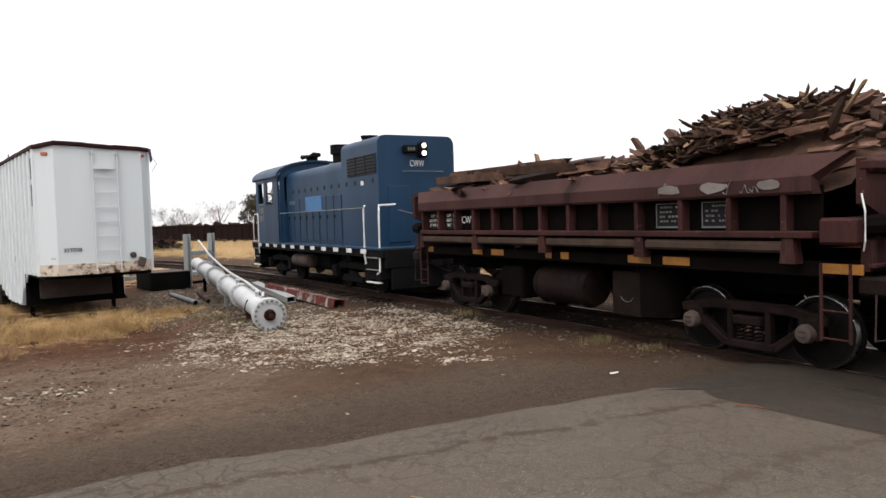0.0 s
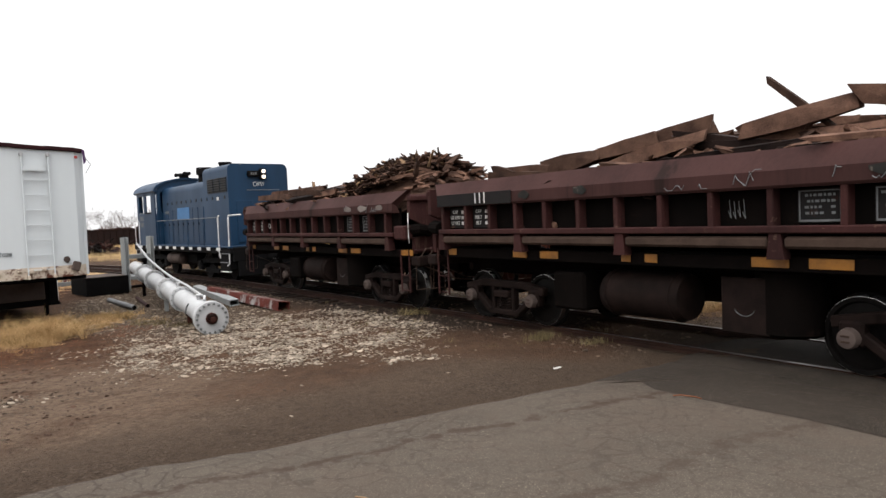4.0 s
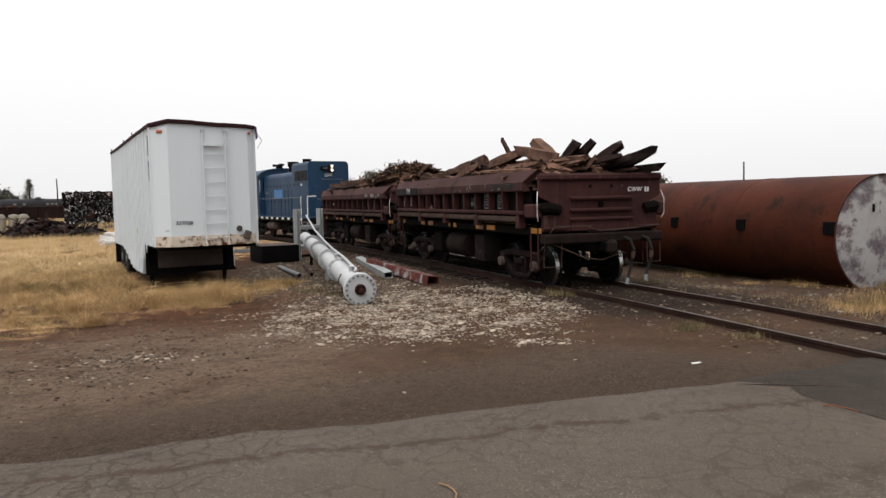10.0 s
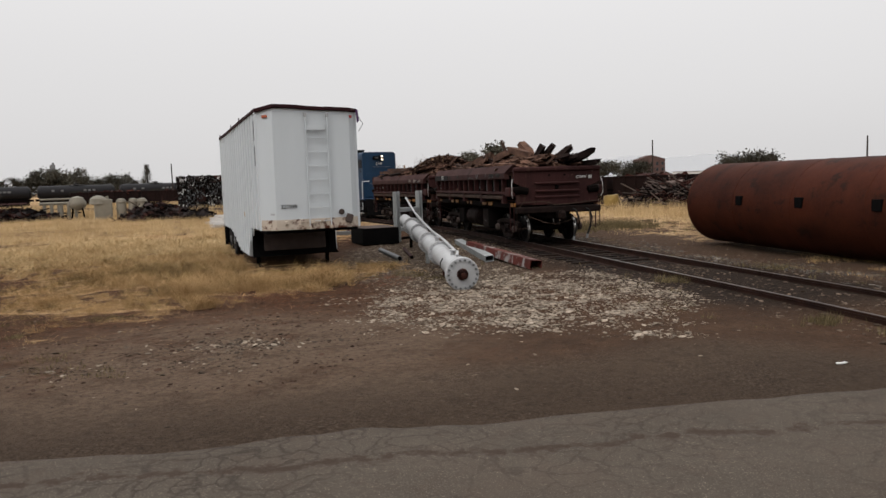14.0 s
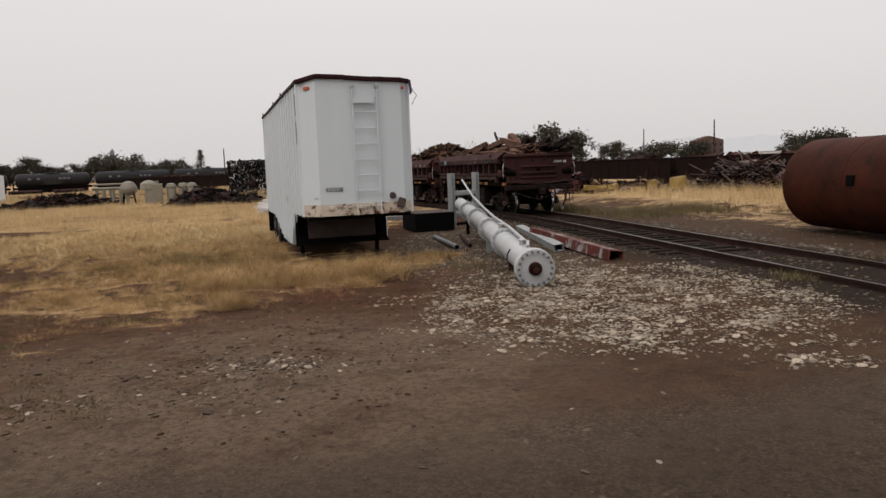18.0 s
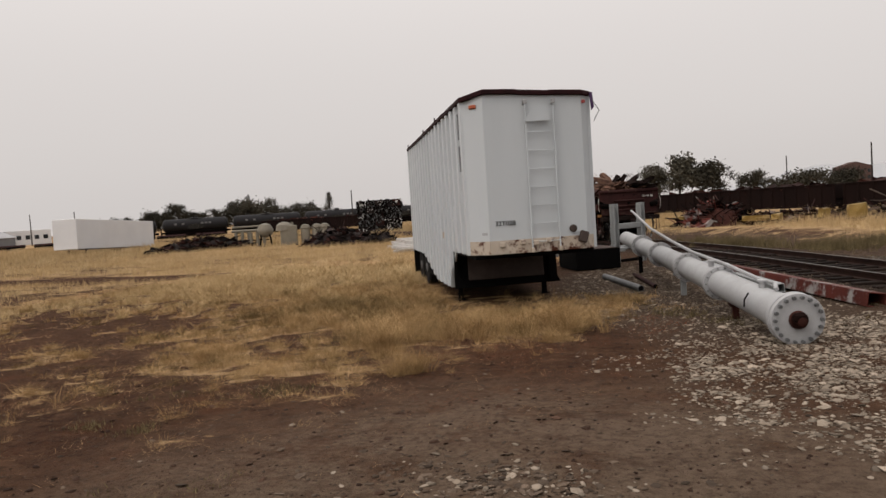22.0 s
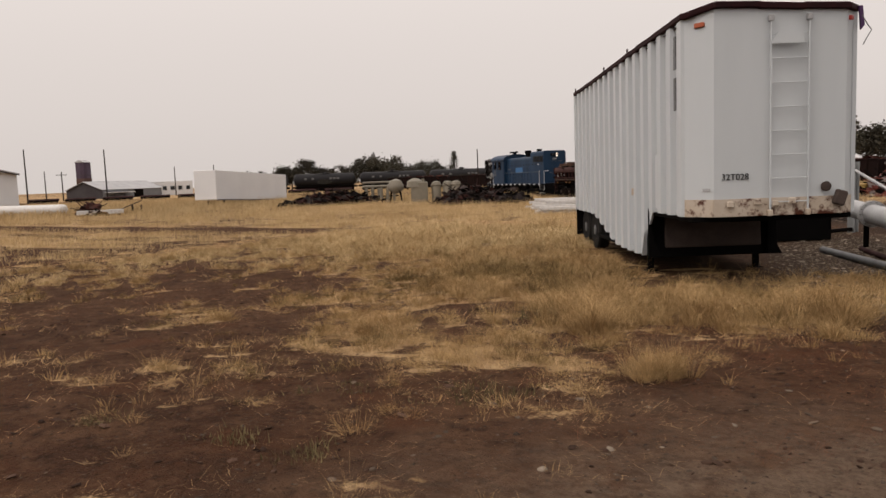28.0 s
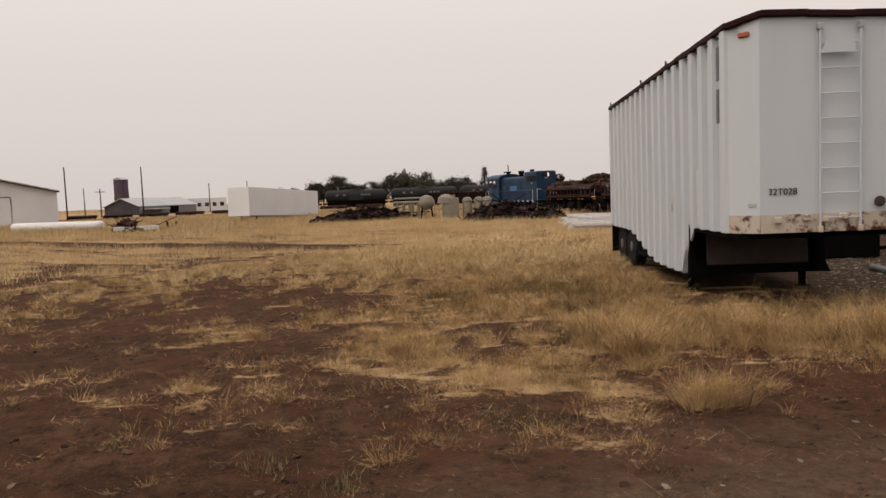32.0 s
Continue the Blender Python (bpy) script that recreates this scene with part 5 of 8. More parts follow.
def load_top(x, first):
    """Height of the heap along the car."""
    if first:
        return 2.57 + 0.22 * soft(4.9, 3.6, x) + 0.43 * soft(-0.9, -3.0, x) * soft(-4.7, -4.0, x)
    return 2.34 - 0.16 * soft(1.8, 3.0, x) + 0.38 * soft(1.8, 0.0, x) * soft(-5.3, -4.6, x)


def load_car(car, first, seed):
    rnd = random.Random(seed)
    bed = Geo()
    nx, ny = 34, 12
    for i in range(nx + 1):
        for j in range(ny + 1):
            x, y = -4.8 + 9.6 * i / nx, -1.3 + 2.6 * j / ny
            z = 2.05 + (load_top(x, first) - 2.34) * (1 - (abs(y) / 1.3) ** 3) + 0.16 * noise.noise((x * 2.4, y * 2.4, seed))
            bed.v.append((x, y, z))
    bed.f = [(i * (ny + 1) + j, (i + 1) * (ny + 1) + j, (i + 1) * (ny + 1) + j + 1, i * (ny + 1) + j + 1) for i in range(nx) for j in range(ny)]
    part("rubble_bed", bed, M["wood_old"], car, "dark broken wood filling the car")
    crumbs = Geo()
    for k in range(700):
        x, y = rnd.uniform(-4.7, 4.7), rnd.uniform(-1.2, 1.2)
        z = load_top(x, first) - 0.38 * (abs(y) / 1.2) ** 2 - rnd.uniform(0.0, 0.2)
        timber(crumbs, rnd, (x, y, z), rnd.uniform(0.2, 0.8), rnd.uniform(0.04, 0.13), rnd.uniform(0.02, 0.08), rnd.gauss(0, 40), rnd.gauss(0, 14), rnd.uniform(-60, 60))
    tagged(part("broken_wood", crumbs, M["wood_old"], car, "broken bits of old brown wood"), kind="stuff")
    for k in range(70 if first else 170):
        g = Geo()
        x = rnd.uniform(-1.0, 4.4) if first else rnd.uniform(-4.2, 4.2)
        y = rnd.uniform(-1.1, 1.1)
        ln = min(rnd.uniform(1.2, 2.7), 2 * (4.9 - abs(x)) + 0.7)
        z = load_top(x, first) - 0.34 * (y / 1.1) ** 2 - rnd.uniform(-0.03, 0.2)
        timber(g, rnd, (x, y, z), ln, rnd.uniform(0.09, 0.21), rnd.uniform(0.06, 0.15), rnd.gauss(0, 13), rnd.gauss(0 if first else 2, 4), rnd.uniform(-25, 25))
        part("timber", g, M["wood_old"] if rnd.random() < 0.6 else M["wood_dark"], car)
    if first:
        fine, pale = Geo(), Geo()
        for k in range(3000):
            x = -2.85 + rnd.triangular(-1.35, 1.7, 0.1)
            y = rnd.uniform(-1.15, 1.15)
            z = load_top(x, True) - 0.42 * (abs(y) / 1.15) ** 2 + rnd.uniform(-0.22, 0.04)
            timber(pale if rnd.random() < 0.1 else fine, rnd, (x, y, z), rnd.uniform(0.12, 0.55), rnd.uniform(0.02, 0.085), rnd.uniform(0.012, 0.04), rnd.uniform(0, 360), rnd.gauss(0, 15), rnd.uniform(0, 90))
        tagged(part("splintered_wood", fine, M["wood_old"], car, "heap of splintered brown wood"), kind="stuff")
        tagged(part("pale_split_wood", pale, M["wood_pale"], car, "pale freshly split wood pieces"), kind="stuff")
        for x, y, z, ln, yaw, pitch, w in ((-4.1, 0.4, 2.98, 1.0, 172, 50, 0.06), (1.6, 0.5, 2.95, 0.35, 0, 75, 0.09), (-0.9, 0.4, 3.0, 0.4, 10, 55, 0.12), (-1.5, 0.2, 3.05, 0.5, 10, 40, 0.2), (-2.7, 0.7, 2.85, 0.8, 20, 70, 0.08),
                                           (-4.3, 0.8, 2.95, 0.55, 170, 60, 0.1), (-2.0, 0.8, 2.82, 1.5, 4, 5, 0.16), (3.0, 1.0, 2.78, 2.9, 1, 1, 0.24), (1.0, 1.0, 2.80, 2.4, -2, 2, 0.24), (2.0, 0.7, 2.90, 2.8, 2, 0, 0.2), (3.6, 0.4, 2.93, 2.4, 3, 2, 0.2), (4.3, 0.9, 2.62, 1.6, -4, 2, 0.2), (-0.2, 1.0, 2.72, 1.3, 3, -3, 0.2)):
            g = Geo()
            timber(g, rnd, (x, y, z - 0.12), ln, w, w * 0.7, yaw, pitch)
            part("timber", g, M["wood_pale"] if w < 0.1 else M["wood_old"], car)
    else:
        for x, y, z, ln, yaw, pitch, w in ((-3.0, 0.2, 3.02, 0.9, 190, -38, 0.28), (-4.45, -0.75, 2.66, 2.0, 198, 16, 0.22), (-4.4, -0.3, 2.74, 1.5, 192, 27, 0.22), (-4.1, 0.05, 2.78, 1.4, 194, 36, 0.2), (-3.9, 0.25, 2.75, 1.2, 185, 34, 0.22), (-4.55, -0.9, 2.54, 1.7, 203, 3, 0.18), (-4.5, -0.5, 2.66, 1.4, 188, 12, 0.2),
                                           (-3.1, 0.5, 3.0, 1.5, 184, -10, 0.24), (-1.7, 0.5, 3.12, 0.95, 178, -40, 0.09), (-1.7, 0.6, 2.96, 1.4, 8, -7, 0.24), (0.75, 0.7, 2.86, 1.2, 4, -8, 0.22), (0.1, 0.6, 2.94, 1.4, -3, -6, 0.24), (0.3, 0.8, 2.72, 1.9, -3, -9, 0.18), (0.5, 0.3, 2.74, 2.2, 4, -8, 0.17), (2.9, 0.9, 2.58, 1.3, 5, 4, 0.2), (1.9, 0.8, 2.58, 0.8, 15, -20, 0.2), (3.6, 0.7, 2.70, 0.5, 4, 14, 0.20), (2.9, 0.6, 2.70, 1.3, -2, 4, 0.18), (1.75, 0.8, 2.70, 1.0, 3, -8, 0.22), (3.3, 0.6, 2.56, 1.2, 3, 5, 0.22), (2.75, 0.5, 2.58, 0.7, 8, -12, 0.22), (2.2, 0.5, 2.80, 1.1, -3, -4, 0.2), (1.3, 0.6, 2.80, 1.3, 2, -8, 0.22)):
            g = Geo()
            timber(g, rnd, (x, y, z - 0.12), ln, w, w, yaw, pitch)
            part("timber", g, M["wood_dark"] if x < -3.6 else M["wood_old"], car)


car_a = dump_car("rust-brown side dump car heaped with splintered scrap wood", 1)
load_car(car_a, True, 11)
car_b = dump_car("rust-brown side dump car loaded with old timber baulks", 2)
load_car(car_b, False, 12)
part("number_patch", Geo().box((3.45, 1.548, 2.13), (2.1, 0.014, 0.205), 0.003), M["stencil"], car_b, "black painted patch")
letters("111", 0.25, M["white"], car_b, Matrix.Translation((3.2, 1.564, 2.13)) @ pose(0, 0, 0, 90, 0, 180), thick=0.003)
letters("CWW", 0.125, M["white"], car_b, Matrix.Translation((-5.025, -0.80, 2.02)) @ pose(0, 0, 0, 90, 0, -90), thick=0.003)
part("marking", Geo().box((-5.025, -1.06, 2.02), (0.01, 0.035, 0.10)).box((-5.025, -1.12, 2.02), (0.01, 0.035, 0.10)), M["white"], car_b)
letters("CWW", 0.2, M["white"], car_a, Matrix.Translation((2.72, 1.37, 1.82)) @ pose(0, 0, 0, 90, 0, 180), thick=0.003)


def build_loco():
    lo = thing("locomotive", pose(0, 0, 0), "dark blue diesel switcher locomotive with white handrails", "locomotive")
    B, K = M["blue"], M["loco_black"]
    HW = 1.12
    part("underframe", Geo().box((0, 0, 1.12), (12.1, 2.9, 0.20), 0.02), K, lo)
    part("walkway", Geo().box((0, 0, 1.245), (11.9, 2.96, 0.05), 0.01), B, lo)
    for sg in (1, -1):
        for i in range(11):
            part("stripe_block", Geo().box((-5.0 + i * 0.98, sg * 1.487, 1.17), (0.36, 0.012, 0.11), 0.003), M["white"], lo, "white stripe block on the frame edge")

    def hood(x0, x1, top, r, nm, lab=""):
        g = Geo()
        pl = [(-HW, 1.27), (HW, 1.27)]
        for k in range(6):
            a = k / 5 * math.pi / 2
            pl.append((HW - r + r * math.cos(a), top - r + r * math.sin(a)))
        for k in range(6):
            a = math.pi / 2 + k / 5 * math.pi / 2
            pl.append((-HW + r + r * math.cos(a), top - r + r * math.sin(a)))
        g.prism(pl, x0, x1, Matrix(((0, 0, 1, 0), (1, 0, 0, 0), (0, 1, 0, 0), (0, 0, 0, 1))))
        return part(nm, g, B, lo, lab, True)

    hood(-5.25, -2.75, 4.13, 0.22, "radiator_hood", "tall square radiator hood")
    hood(-2.75, 2.45, 3.70, 0.30, "engine_hood", "long blue engine hood")
    # hood doors, louvres and grilles on both flanks
    for sg in (1, -1):
        for i in range(8):
            x = -2.4 + 0.62 * i
            d = part("hood_door", Geo().box((x, sg * (HW + 0.008), 2.05), (0.57, 0.025, 1.35), 0.008), B, lo)
            part("latch", Geo().box((x + 0.22, sg * (HW + 0.03), 2.1), (0.04, 0.03, 0.10), 0.006), K, d)
        for i in range(12):
            part("louvre", Geo().box((-4.9 + 0.6 * i, sg * (HW + 0.008), 2.98), (0.10, 0.02, 0.12), 0.004), M["grille"], lo)
        for i in range(3):
            gr = part("radiator_grille", Geo().box((-4.85 + 0.66 * i, sg * (HW + 0.01), 3.42), (0.58, 0.03, 0.52), 0.008), M["grille"], lo, "dark radiator shutter")
            for k in range(6):
                part("slat", Geo().box((-4.85 + 0.66 * i, sg * (HW + 0.03), 3.21 + 0.085 * k), (0.54, 0.02, 0.02), 0.004), M["loco_black"], gr)
        part("step_light", Geo().box((-4.25, sg * (HW + 0.01), 2.95), (0.2, 0.02, 0.12), 0.004), M["white"], lo)
        part("emblem_panel", Geo().box((-0.35, sg * (HW + 0.028), 2.52), (1.5, 0.012, 0.48), 0.003), M["blue_light"], lo, "plain light blue emblem panel")
        mk = Geo()
        for k in range(4):
            mk.box((1.55 + 0.16 * k, sg * (HW + 0.028), 2.62), (0.09, 0.01, 0.12))
        part("marking", mk, M["galv"], lo)
        # handrail along the walkway
        hr = Geo().tube([(-5.0, sg * 1.42, 2.28), (-2.0, sg * 1.42, 2.28), (2.3, sg * 1.42, 2.28)], 0.018, 6)
        rail = part("handrail", hr, M["galv"], lo, "thin grey handrail")
        for x in (-3.4, -1.6, 0.2, 1.9):
            part("stanchion", Geo().rod((x, sg * 1.42, 1.27), (x, sg * 1.42, 2.28), 0.014, 6), M["blue"], rail)
        # end steps with white grab rails
        for e in (-1, 1):
            part("grab_rail", Geo().tube([(e * 5.05, sg * 1.44, 0.85), (e * 5.02, sg * 1.46, 1.1), (e * 5.02, sg * 1.46, 2.25), (e * 5.1, sg * 1.46, 2.33)], 0.026, 7), M["white"], lo, "white step grab rail")
            part("grab_rail", Geo().tube([(e * 5.72, sg * 1.44, 0.62), (e * 5.85, sg * 1.42, 0.68), (e * 5.88, sg * 1.42, 2.2), (e * 5.8, sg * 1.38, 2.32), (e * 5.75, sg * 0.9, 2.34)], 0.026, 7), M["white"], lo, "white step grab rail")
            st = part("step_well", Geo().box((e * 5.48, sg * 1.25, 0.78), (0.78, 0.36, 0.62), 0.02), K, lo)
            for z in (0.40, 0.72, 1.02):
                part("step", Geo().box((e * 5.48, sg * 1.42, z), (0.72, 0.14, 0.03), 0.006), M["white"] if z < 0.5 else M["galv"], st)
    # front end
    ef = -5.25
    part("end_door", Geo().box((ef - 0.015, 0.55, 2.1), (0.03, 0.6, 1.45), 0.01), B, lo)
    part("end_grab", Geo().tube([(ef - 0.05, -0.75, 3.2), (ef - 0.09, -0.7, 3.2), (ef - 0.09, 0.4, 3.2), (ef - 0.05, 0.45, 3.2)], 0.012, 5), M["galv"], lo)
    hb = part("headlight_box", Geo().box((ef - 0.08, -0.13, 3.76), (0.2, 0.24, 0.40), 0.05), K, lo, "headlight casing")
    for z in (3.66, 3.86):
        part("headlight", Geo().lathe([(0.062, 0.0), (0.062, 0.03), (0.02, 0.04)], 16, Matrix.Translation((ef - 0.17, -0.13, z)) @ pose(0, 0, 0, 0, -90, 0)), lamp_mat, hb, "lit round headlamp", True)
    nb = part("number_board", Geo().box((ef - 0.07, 0.22, 3.77), (0.14, 0.40, 0.20), 0.02), K, lo, "black number box")
    part("marking", Geo().box((ef - 0.145, 0.30, 3.77), (0.012, 0.05, 0.08)).box((ef - 0.145, 0.22, 3.77), (0.012, 0.05, 0.08)).box((ef - 0.145, 0.14, 3.77), (0.012, 0.05, 0.08)), M["galv"], nb)
    letters("CWW", 0.19, M["white"], lo, Matrix.Translation((ef - 0.006, 0.0, 3.40)) @ Matrix.Diagonal((1, 0.8, 1.25, 1)) @ pose(0, 0, 0, 90, 0, -90))
    part("exhaust_pipe", Geo().lathe([(0.22, 0), (0.22, 0.30), (0.25, 0.31), (0.25, 0.38)], 18, Matrix.Translation((-3.05, 0.35, 3.98))), K, lo, "black exhaust stack", True)
    part("exhaust_pipe", Geo().lathe([(0.30, 0), (0.30, 0.08), (0.24, 0.2), (0.24, 0.45), (0.31, 0.47), (0.31, 0.75)], 18, Matrix.Translation((-0.75, 0.35, 3.58))), K, lo, "black exhaust stack", True)
    bell = Geo()
    bell.box((-0.4, 0, 3.72), (0.9, 0.9, 0.22), 0.04)
    part("hatch", bell, B, lo)
    # cab with arched roof and window openings
    cx0, cx1, cw = 2.45, 5.25, 1.42
    eave = 3.55
    for sg in (1, -1):
        wall = Geo()
        y = sg * cw
        wall.box(((cx0 + cx1) / 2, y, 1.95), (cx1 - cx0, 0.06, 1.38), 0.008)
        wall.box(((cx0 + cx1) / 2, y, eave - 0.06), (cx1 - cx0, 0.06, 0.16), 0.008)
        for x0, x1 in ((cx0, 3.05), (3.85, 4.2), (4.95, cx1)):
            wall.box(((x0 + x1) / 2, y, 3.06), (x1 - x0, 0.06, 0.86), 0.008)
        side = part("cab_side", wall, B, lo)
        part("armrest", Geo().box((3.45, sg * (cw + 0.05), 2.66), (0.8, 0.08, 0.05), 0.012), K, side)
        part("window_frame", Geo().box((4.575, sg * (cw - 0.01), 2.66), (0.8, 0.05, 0.04), 0.01), M["galv"], side)
        mk = Geo()
        for r in range(2):
            for k in range(3):
                mk.box((4.35 + 0.2 * k, sg * (cw + 0.032), 2.42 - 0.28 * r), (0.13, 0.008, 0.2))
        part("marking", mk, M["galv"], side)
    for x in (cx0, cx1):
        g = Geo()
        g.box((x, 0, 1.95), (0.06, 2 * cw - 0.08, 1.38), 0.008)
        for y0, y1 in ((-cw + 0.05, -1.2), (-0.5, 0.5), (1.2, cw - 0.05)):
            g.box((x, (y0 + y1) / 2, 3.1), (0.06, y1 - y0, 0.94), 0.008)
        n = 10
        arch = [(cw * math.cos(math.pi * k / n), eave - 0.02 + 0.55 * math.sin(math.pi * k / n)) for k in range(n + 1)]
        g.prism(arch, x - 0.03, x + 0.03, Matrix(((0, 0, 1, 0), (1, 0, 0, 0), (0, 1, 0, 0), (0, 0, 0, 1))))
        part("cab_end", g, B, lo)
    rf = Geo()
    n = 14
    for x in (cx0 - 0.12, cx1 + 0.25):
        for rr_, dz in ((cw + 0.10, 0.06), (cw + 0.04, 0.0)):
            for k in range(n + 1):
                rf.v.append((x, rr_ * math.cos(math.pi * k / n), eave - 0.04 + dz + 0.56 * math.sin(math.pi * k / n)))
    q = n + 1
    rf.f = [(k, k + 1, 2 * q + k + 1, 2 * q + k) for k in range(n)] + [(q + k, 3 * q + k, 3 * q + k + 1, q + k + 1) for k in range(n)]
    rf.f += [(k, q + k, q + k + 1, k + 1) for k in range(n)] + [(2 * q + k, 2 * q + k + 1, 3 * q + k + 1, 3 * q + k) for k in range(n)]
    roof = part("cab_roof", rf, B, lo, "arched blue cab roof with faded grey edge", True)
    for sg in (1, -1):
        part("roof_edge", Geo().box((3.9, sg * 1.42, 3.62), (3.1, 0.16, 0.03), 0.008, pose(0, 0, 0, -48 * sg)), M["grey_roof"], roof, "faded grey roof edge")
    horn = part("horn", Geo().box((2.9, 0, 4.2), (0.12, 0.4, 0.2), 0.02), K, roof, "cluster of black air horns")
    for k, y in enumerate((-0.12, 0.0, 0.12)):
        part("horn_bell", Geo().rod((2.9, y, 4.3), (3.35 + 0.12 * k, y, 4.33), 0.03, 8, 0.09), K, roof)
        part("horn_bell", Geo().rod((2.9, y, 4.3), (2.5 - 0.08 * k, y, 4.33), 0.03, 8, 0.08), K, roof)
    part("cab_floor", Geo().box((3.85, 0, 1.30), (2.7, 2.7, 0.05), 0.01), K, lo)
    part("control_stand", Geo().box((2.9, 0.5, 2.0), (0.5, 0.6, 1.4), 0.05), K, lo)
    # trucks and tanks below
    for x in (-3.35, 3.35):
        for sg in (1, -1):
            g = Geo()
            y0, y1 = (0.98, 1.14) if sg > 0 else (-1.14, -0.98)
            strip_frame(g, [(-1.55, 0.55), (-0.7, 0.72), (0.7, 0.72), (1.55, 0.55)], 0.2, y0, y1)
            strip_frame(g, [(-0.65, 0.34), (0.65, 0.34)], 0.16, y0, y1)
            g.v = [(a + x, b, c) for a, b, c in g.v]
            sf = part("truck_frame", g, K, lo, "black truck side frame")
            for dx in (-1.2, 1.2):
                part("journal_box", Geo().box((x + dx, sg * 1.12, 0.52), (0.34, 0.2, 0.36), 0.04), K, sf)
            for k in range(5):
                part("leaf_spring", Geo().box((x, sg * 1.1, 0.40 + 0.035 * k), (1.0 - 0.14 * k, 0.09, 0.028), 0.006), K, sf)
        for dx in (-1.2, 1.2):
            ax = part("axle", Geo().rod((x + dx, -0.95, 0.51), (x + dx, 0.95, 0.51), 0.09, 10), K, lo)
            for sg in (1, -1):
                mm = Matrix.Translation((x + dx, sg * 0.755, 0.508)) @ pose(0, 0, 0, -90 * sg, 0, 0)
                part("wheel", Geo().lathe([(0.12, -0.1), (0.42, -0.04), (0.54, -0.075), (0.535, -0.04), (0.51, -0.03), (0.508, 0.065), (0.45, 0.065), (0.43, 0.03), (0.14, 0.08)], 32, mm), M["wheel"], ax, "", True)
    part("fuel_tank", Geo().box((0, 0, 0.72), (2.5, 1.9, 0.55), 0.12), K, lo)
    for sg in (1, -1):
        part("air_reservoir", Geo().lathe([(0.05, -0.82), (0.2, -0.76), (0.23, -0.65), (0.23, 0.65), (0.2, 0.76), (0.05, 0.82)], 18, Matrix.Translation((0.8, sg * 1.12, 0.72)) @ pose(0, 0, 0, 0, 90, 0)), M["panel_grey"], lo, "grey horizontal air reservoir", True)
    for e in (-1, 1):
        part("end_beam", Geo().box((e * 6.0, 0, 1.0), (0.16, 2.7, 0.5), 0.03), K, lo)
        part("coupler", Geo().box((e * 6.3, 0, 0.88), (0.6, 0.26, 0.26), 0.05), K, lo)
        part("pilot", Geo().box((e * 6.02, 0, 0.5), (0.1, 2.4, 0.55), 0.03), K, lo)
        part("chain", Geo().tube([(e * 5.9, -0.9, 2.2), (e * 5.93, -0.3, 2.05), (e * 5.93, 0.3, 2.05), (e * 5.9, 0.9, 2.2)], 0.014, 5), M["galv"], lo)
    return lo


loco = build_loco()


# ---- big rusted tank lying beyond the track ----
def build_tank():
    a, b = Vector((2.67, 24.94, 0.0)), Vector((7.46, 15.53, 0.0))
    ln, r = (b - a).length, 1.24
    h = math.degrees(math.atan2(b.y - a.y, b.x - a.x))
    tk = thing("storage_tank", pose(a.x, a.y, -0.36 + r, 0, 0, h), "large rusty red tank with a flaking white end", "tank")
    turn = pose(0, 0, 0, 0, 90, 0)
    g = Geo()
    n, m = 48, 24
    for k in range(m + 1):
        for i in range(n):
            t = 2 * math.pi * i / n
            rr = r * (1 + 0.006 * noise.noise((k * 0.6, math.cos(t) * 2, math.sin(t) * 2)))
            g.v.append((ln * k / m, rr * math.cos(t), rr * math.sin(t)))
    g.f = [(k * n + i, k * n + (i + 1) % n, (k + 1) * n + (i + 1) % n, (k + 1) * n + i) for k in range(m) for i in range(n)]
    part("shell", g, M["tank"], tk, "rusty red shell", True)
    part("end_plate", Geo().lathe([(r * 0.985, 0), (r * 0.7, 0.05), (0.02, 0.09)], 48, Matrix.Translation((ln - 0.03, 0, 0)) @ turn), M["tank_end"], tk, "end plate with flaking white paint", True)
    part("end_plate", Geo().lathe([(r * 0.985, 0), (r * 0.7, -0.05), (0.02, -0.09)], 48, Matrix.Translation((0.03, 0, 0)) @ turn), M["tank"], tk, "", True)
    part("end_rim", Geo().lathe([(r * 0.97, 0), (r * 1.008, 0.0), (r * 1.008, 0.03), (r * 0.985, 0.03)], 48, Matrix.Translation((ln - 0.03, 0, 0)) @ turn, False), M["scrap_red"], tk, "", True)
    for x in (2.5, 5.0, 7.5):
        part("weld_seam", Geo().lathe([(r * 1.001, -0.012), (r * 1.006, -0.006), (r * 1.006, 0.006), (r * 1.001, 0.012)], 48, Matrix.Translation((x, 0, 0)) @ turn, False), M["tank"], tk, "", True)
    for k in range(4):
        x = 2.85 + 2.52 * k
        part("square_port", Geo().box((x, -r * 0.995, 0.16), (0.26, 0.10, 0.26), 0.01), M["black"], tk, "black square opening")
    part("lug", Geo().box((ln + 0.09, -0.35, 0.55), (0.05, 0.04, 0.16), 0.01), M["black"], tk)
    tk2 = thing("storage_tank", pose(12.4, 27.5, 0.75, 0, 0, -18), "second rusty brown tank with a pale rounded end", "tank")
    part("shell", Geo().lathe([(0.3, -0.35), (0.8, -0.2), (1.05, 0), (1.05, 9.0), (0.3, 9.4)], 32, pose(0, 0, 0, 0, 90, 0)), M["tank"], tk2, "", True)
    part("end_plate", Geo().lathe([(0.1, -0.42), (0.82, -0.22), (1.06, 0.0), (1.06, 0.3)], 32, pose(0, 0, 0, 0, 90, 0)), M["tank_end"], tk2, "pale rounded end", True)
    for x in (1.5, 7.0):
        part("cradle", Geo().box((x, 0, -1.05), (0.3, 1.8, 0.45), 0.03), M["rust_dark"], tk2)


build_tank()


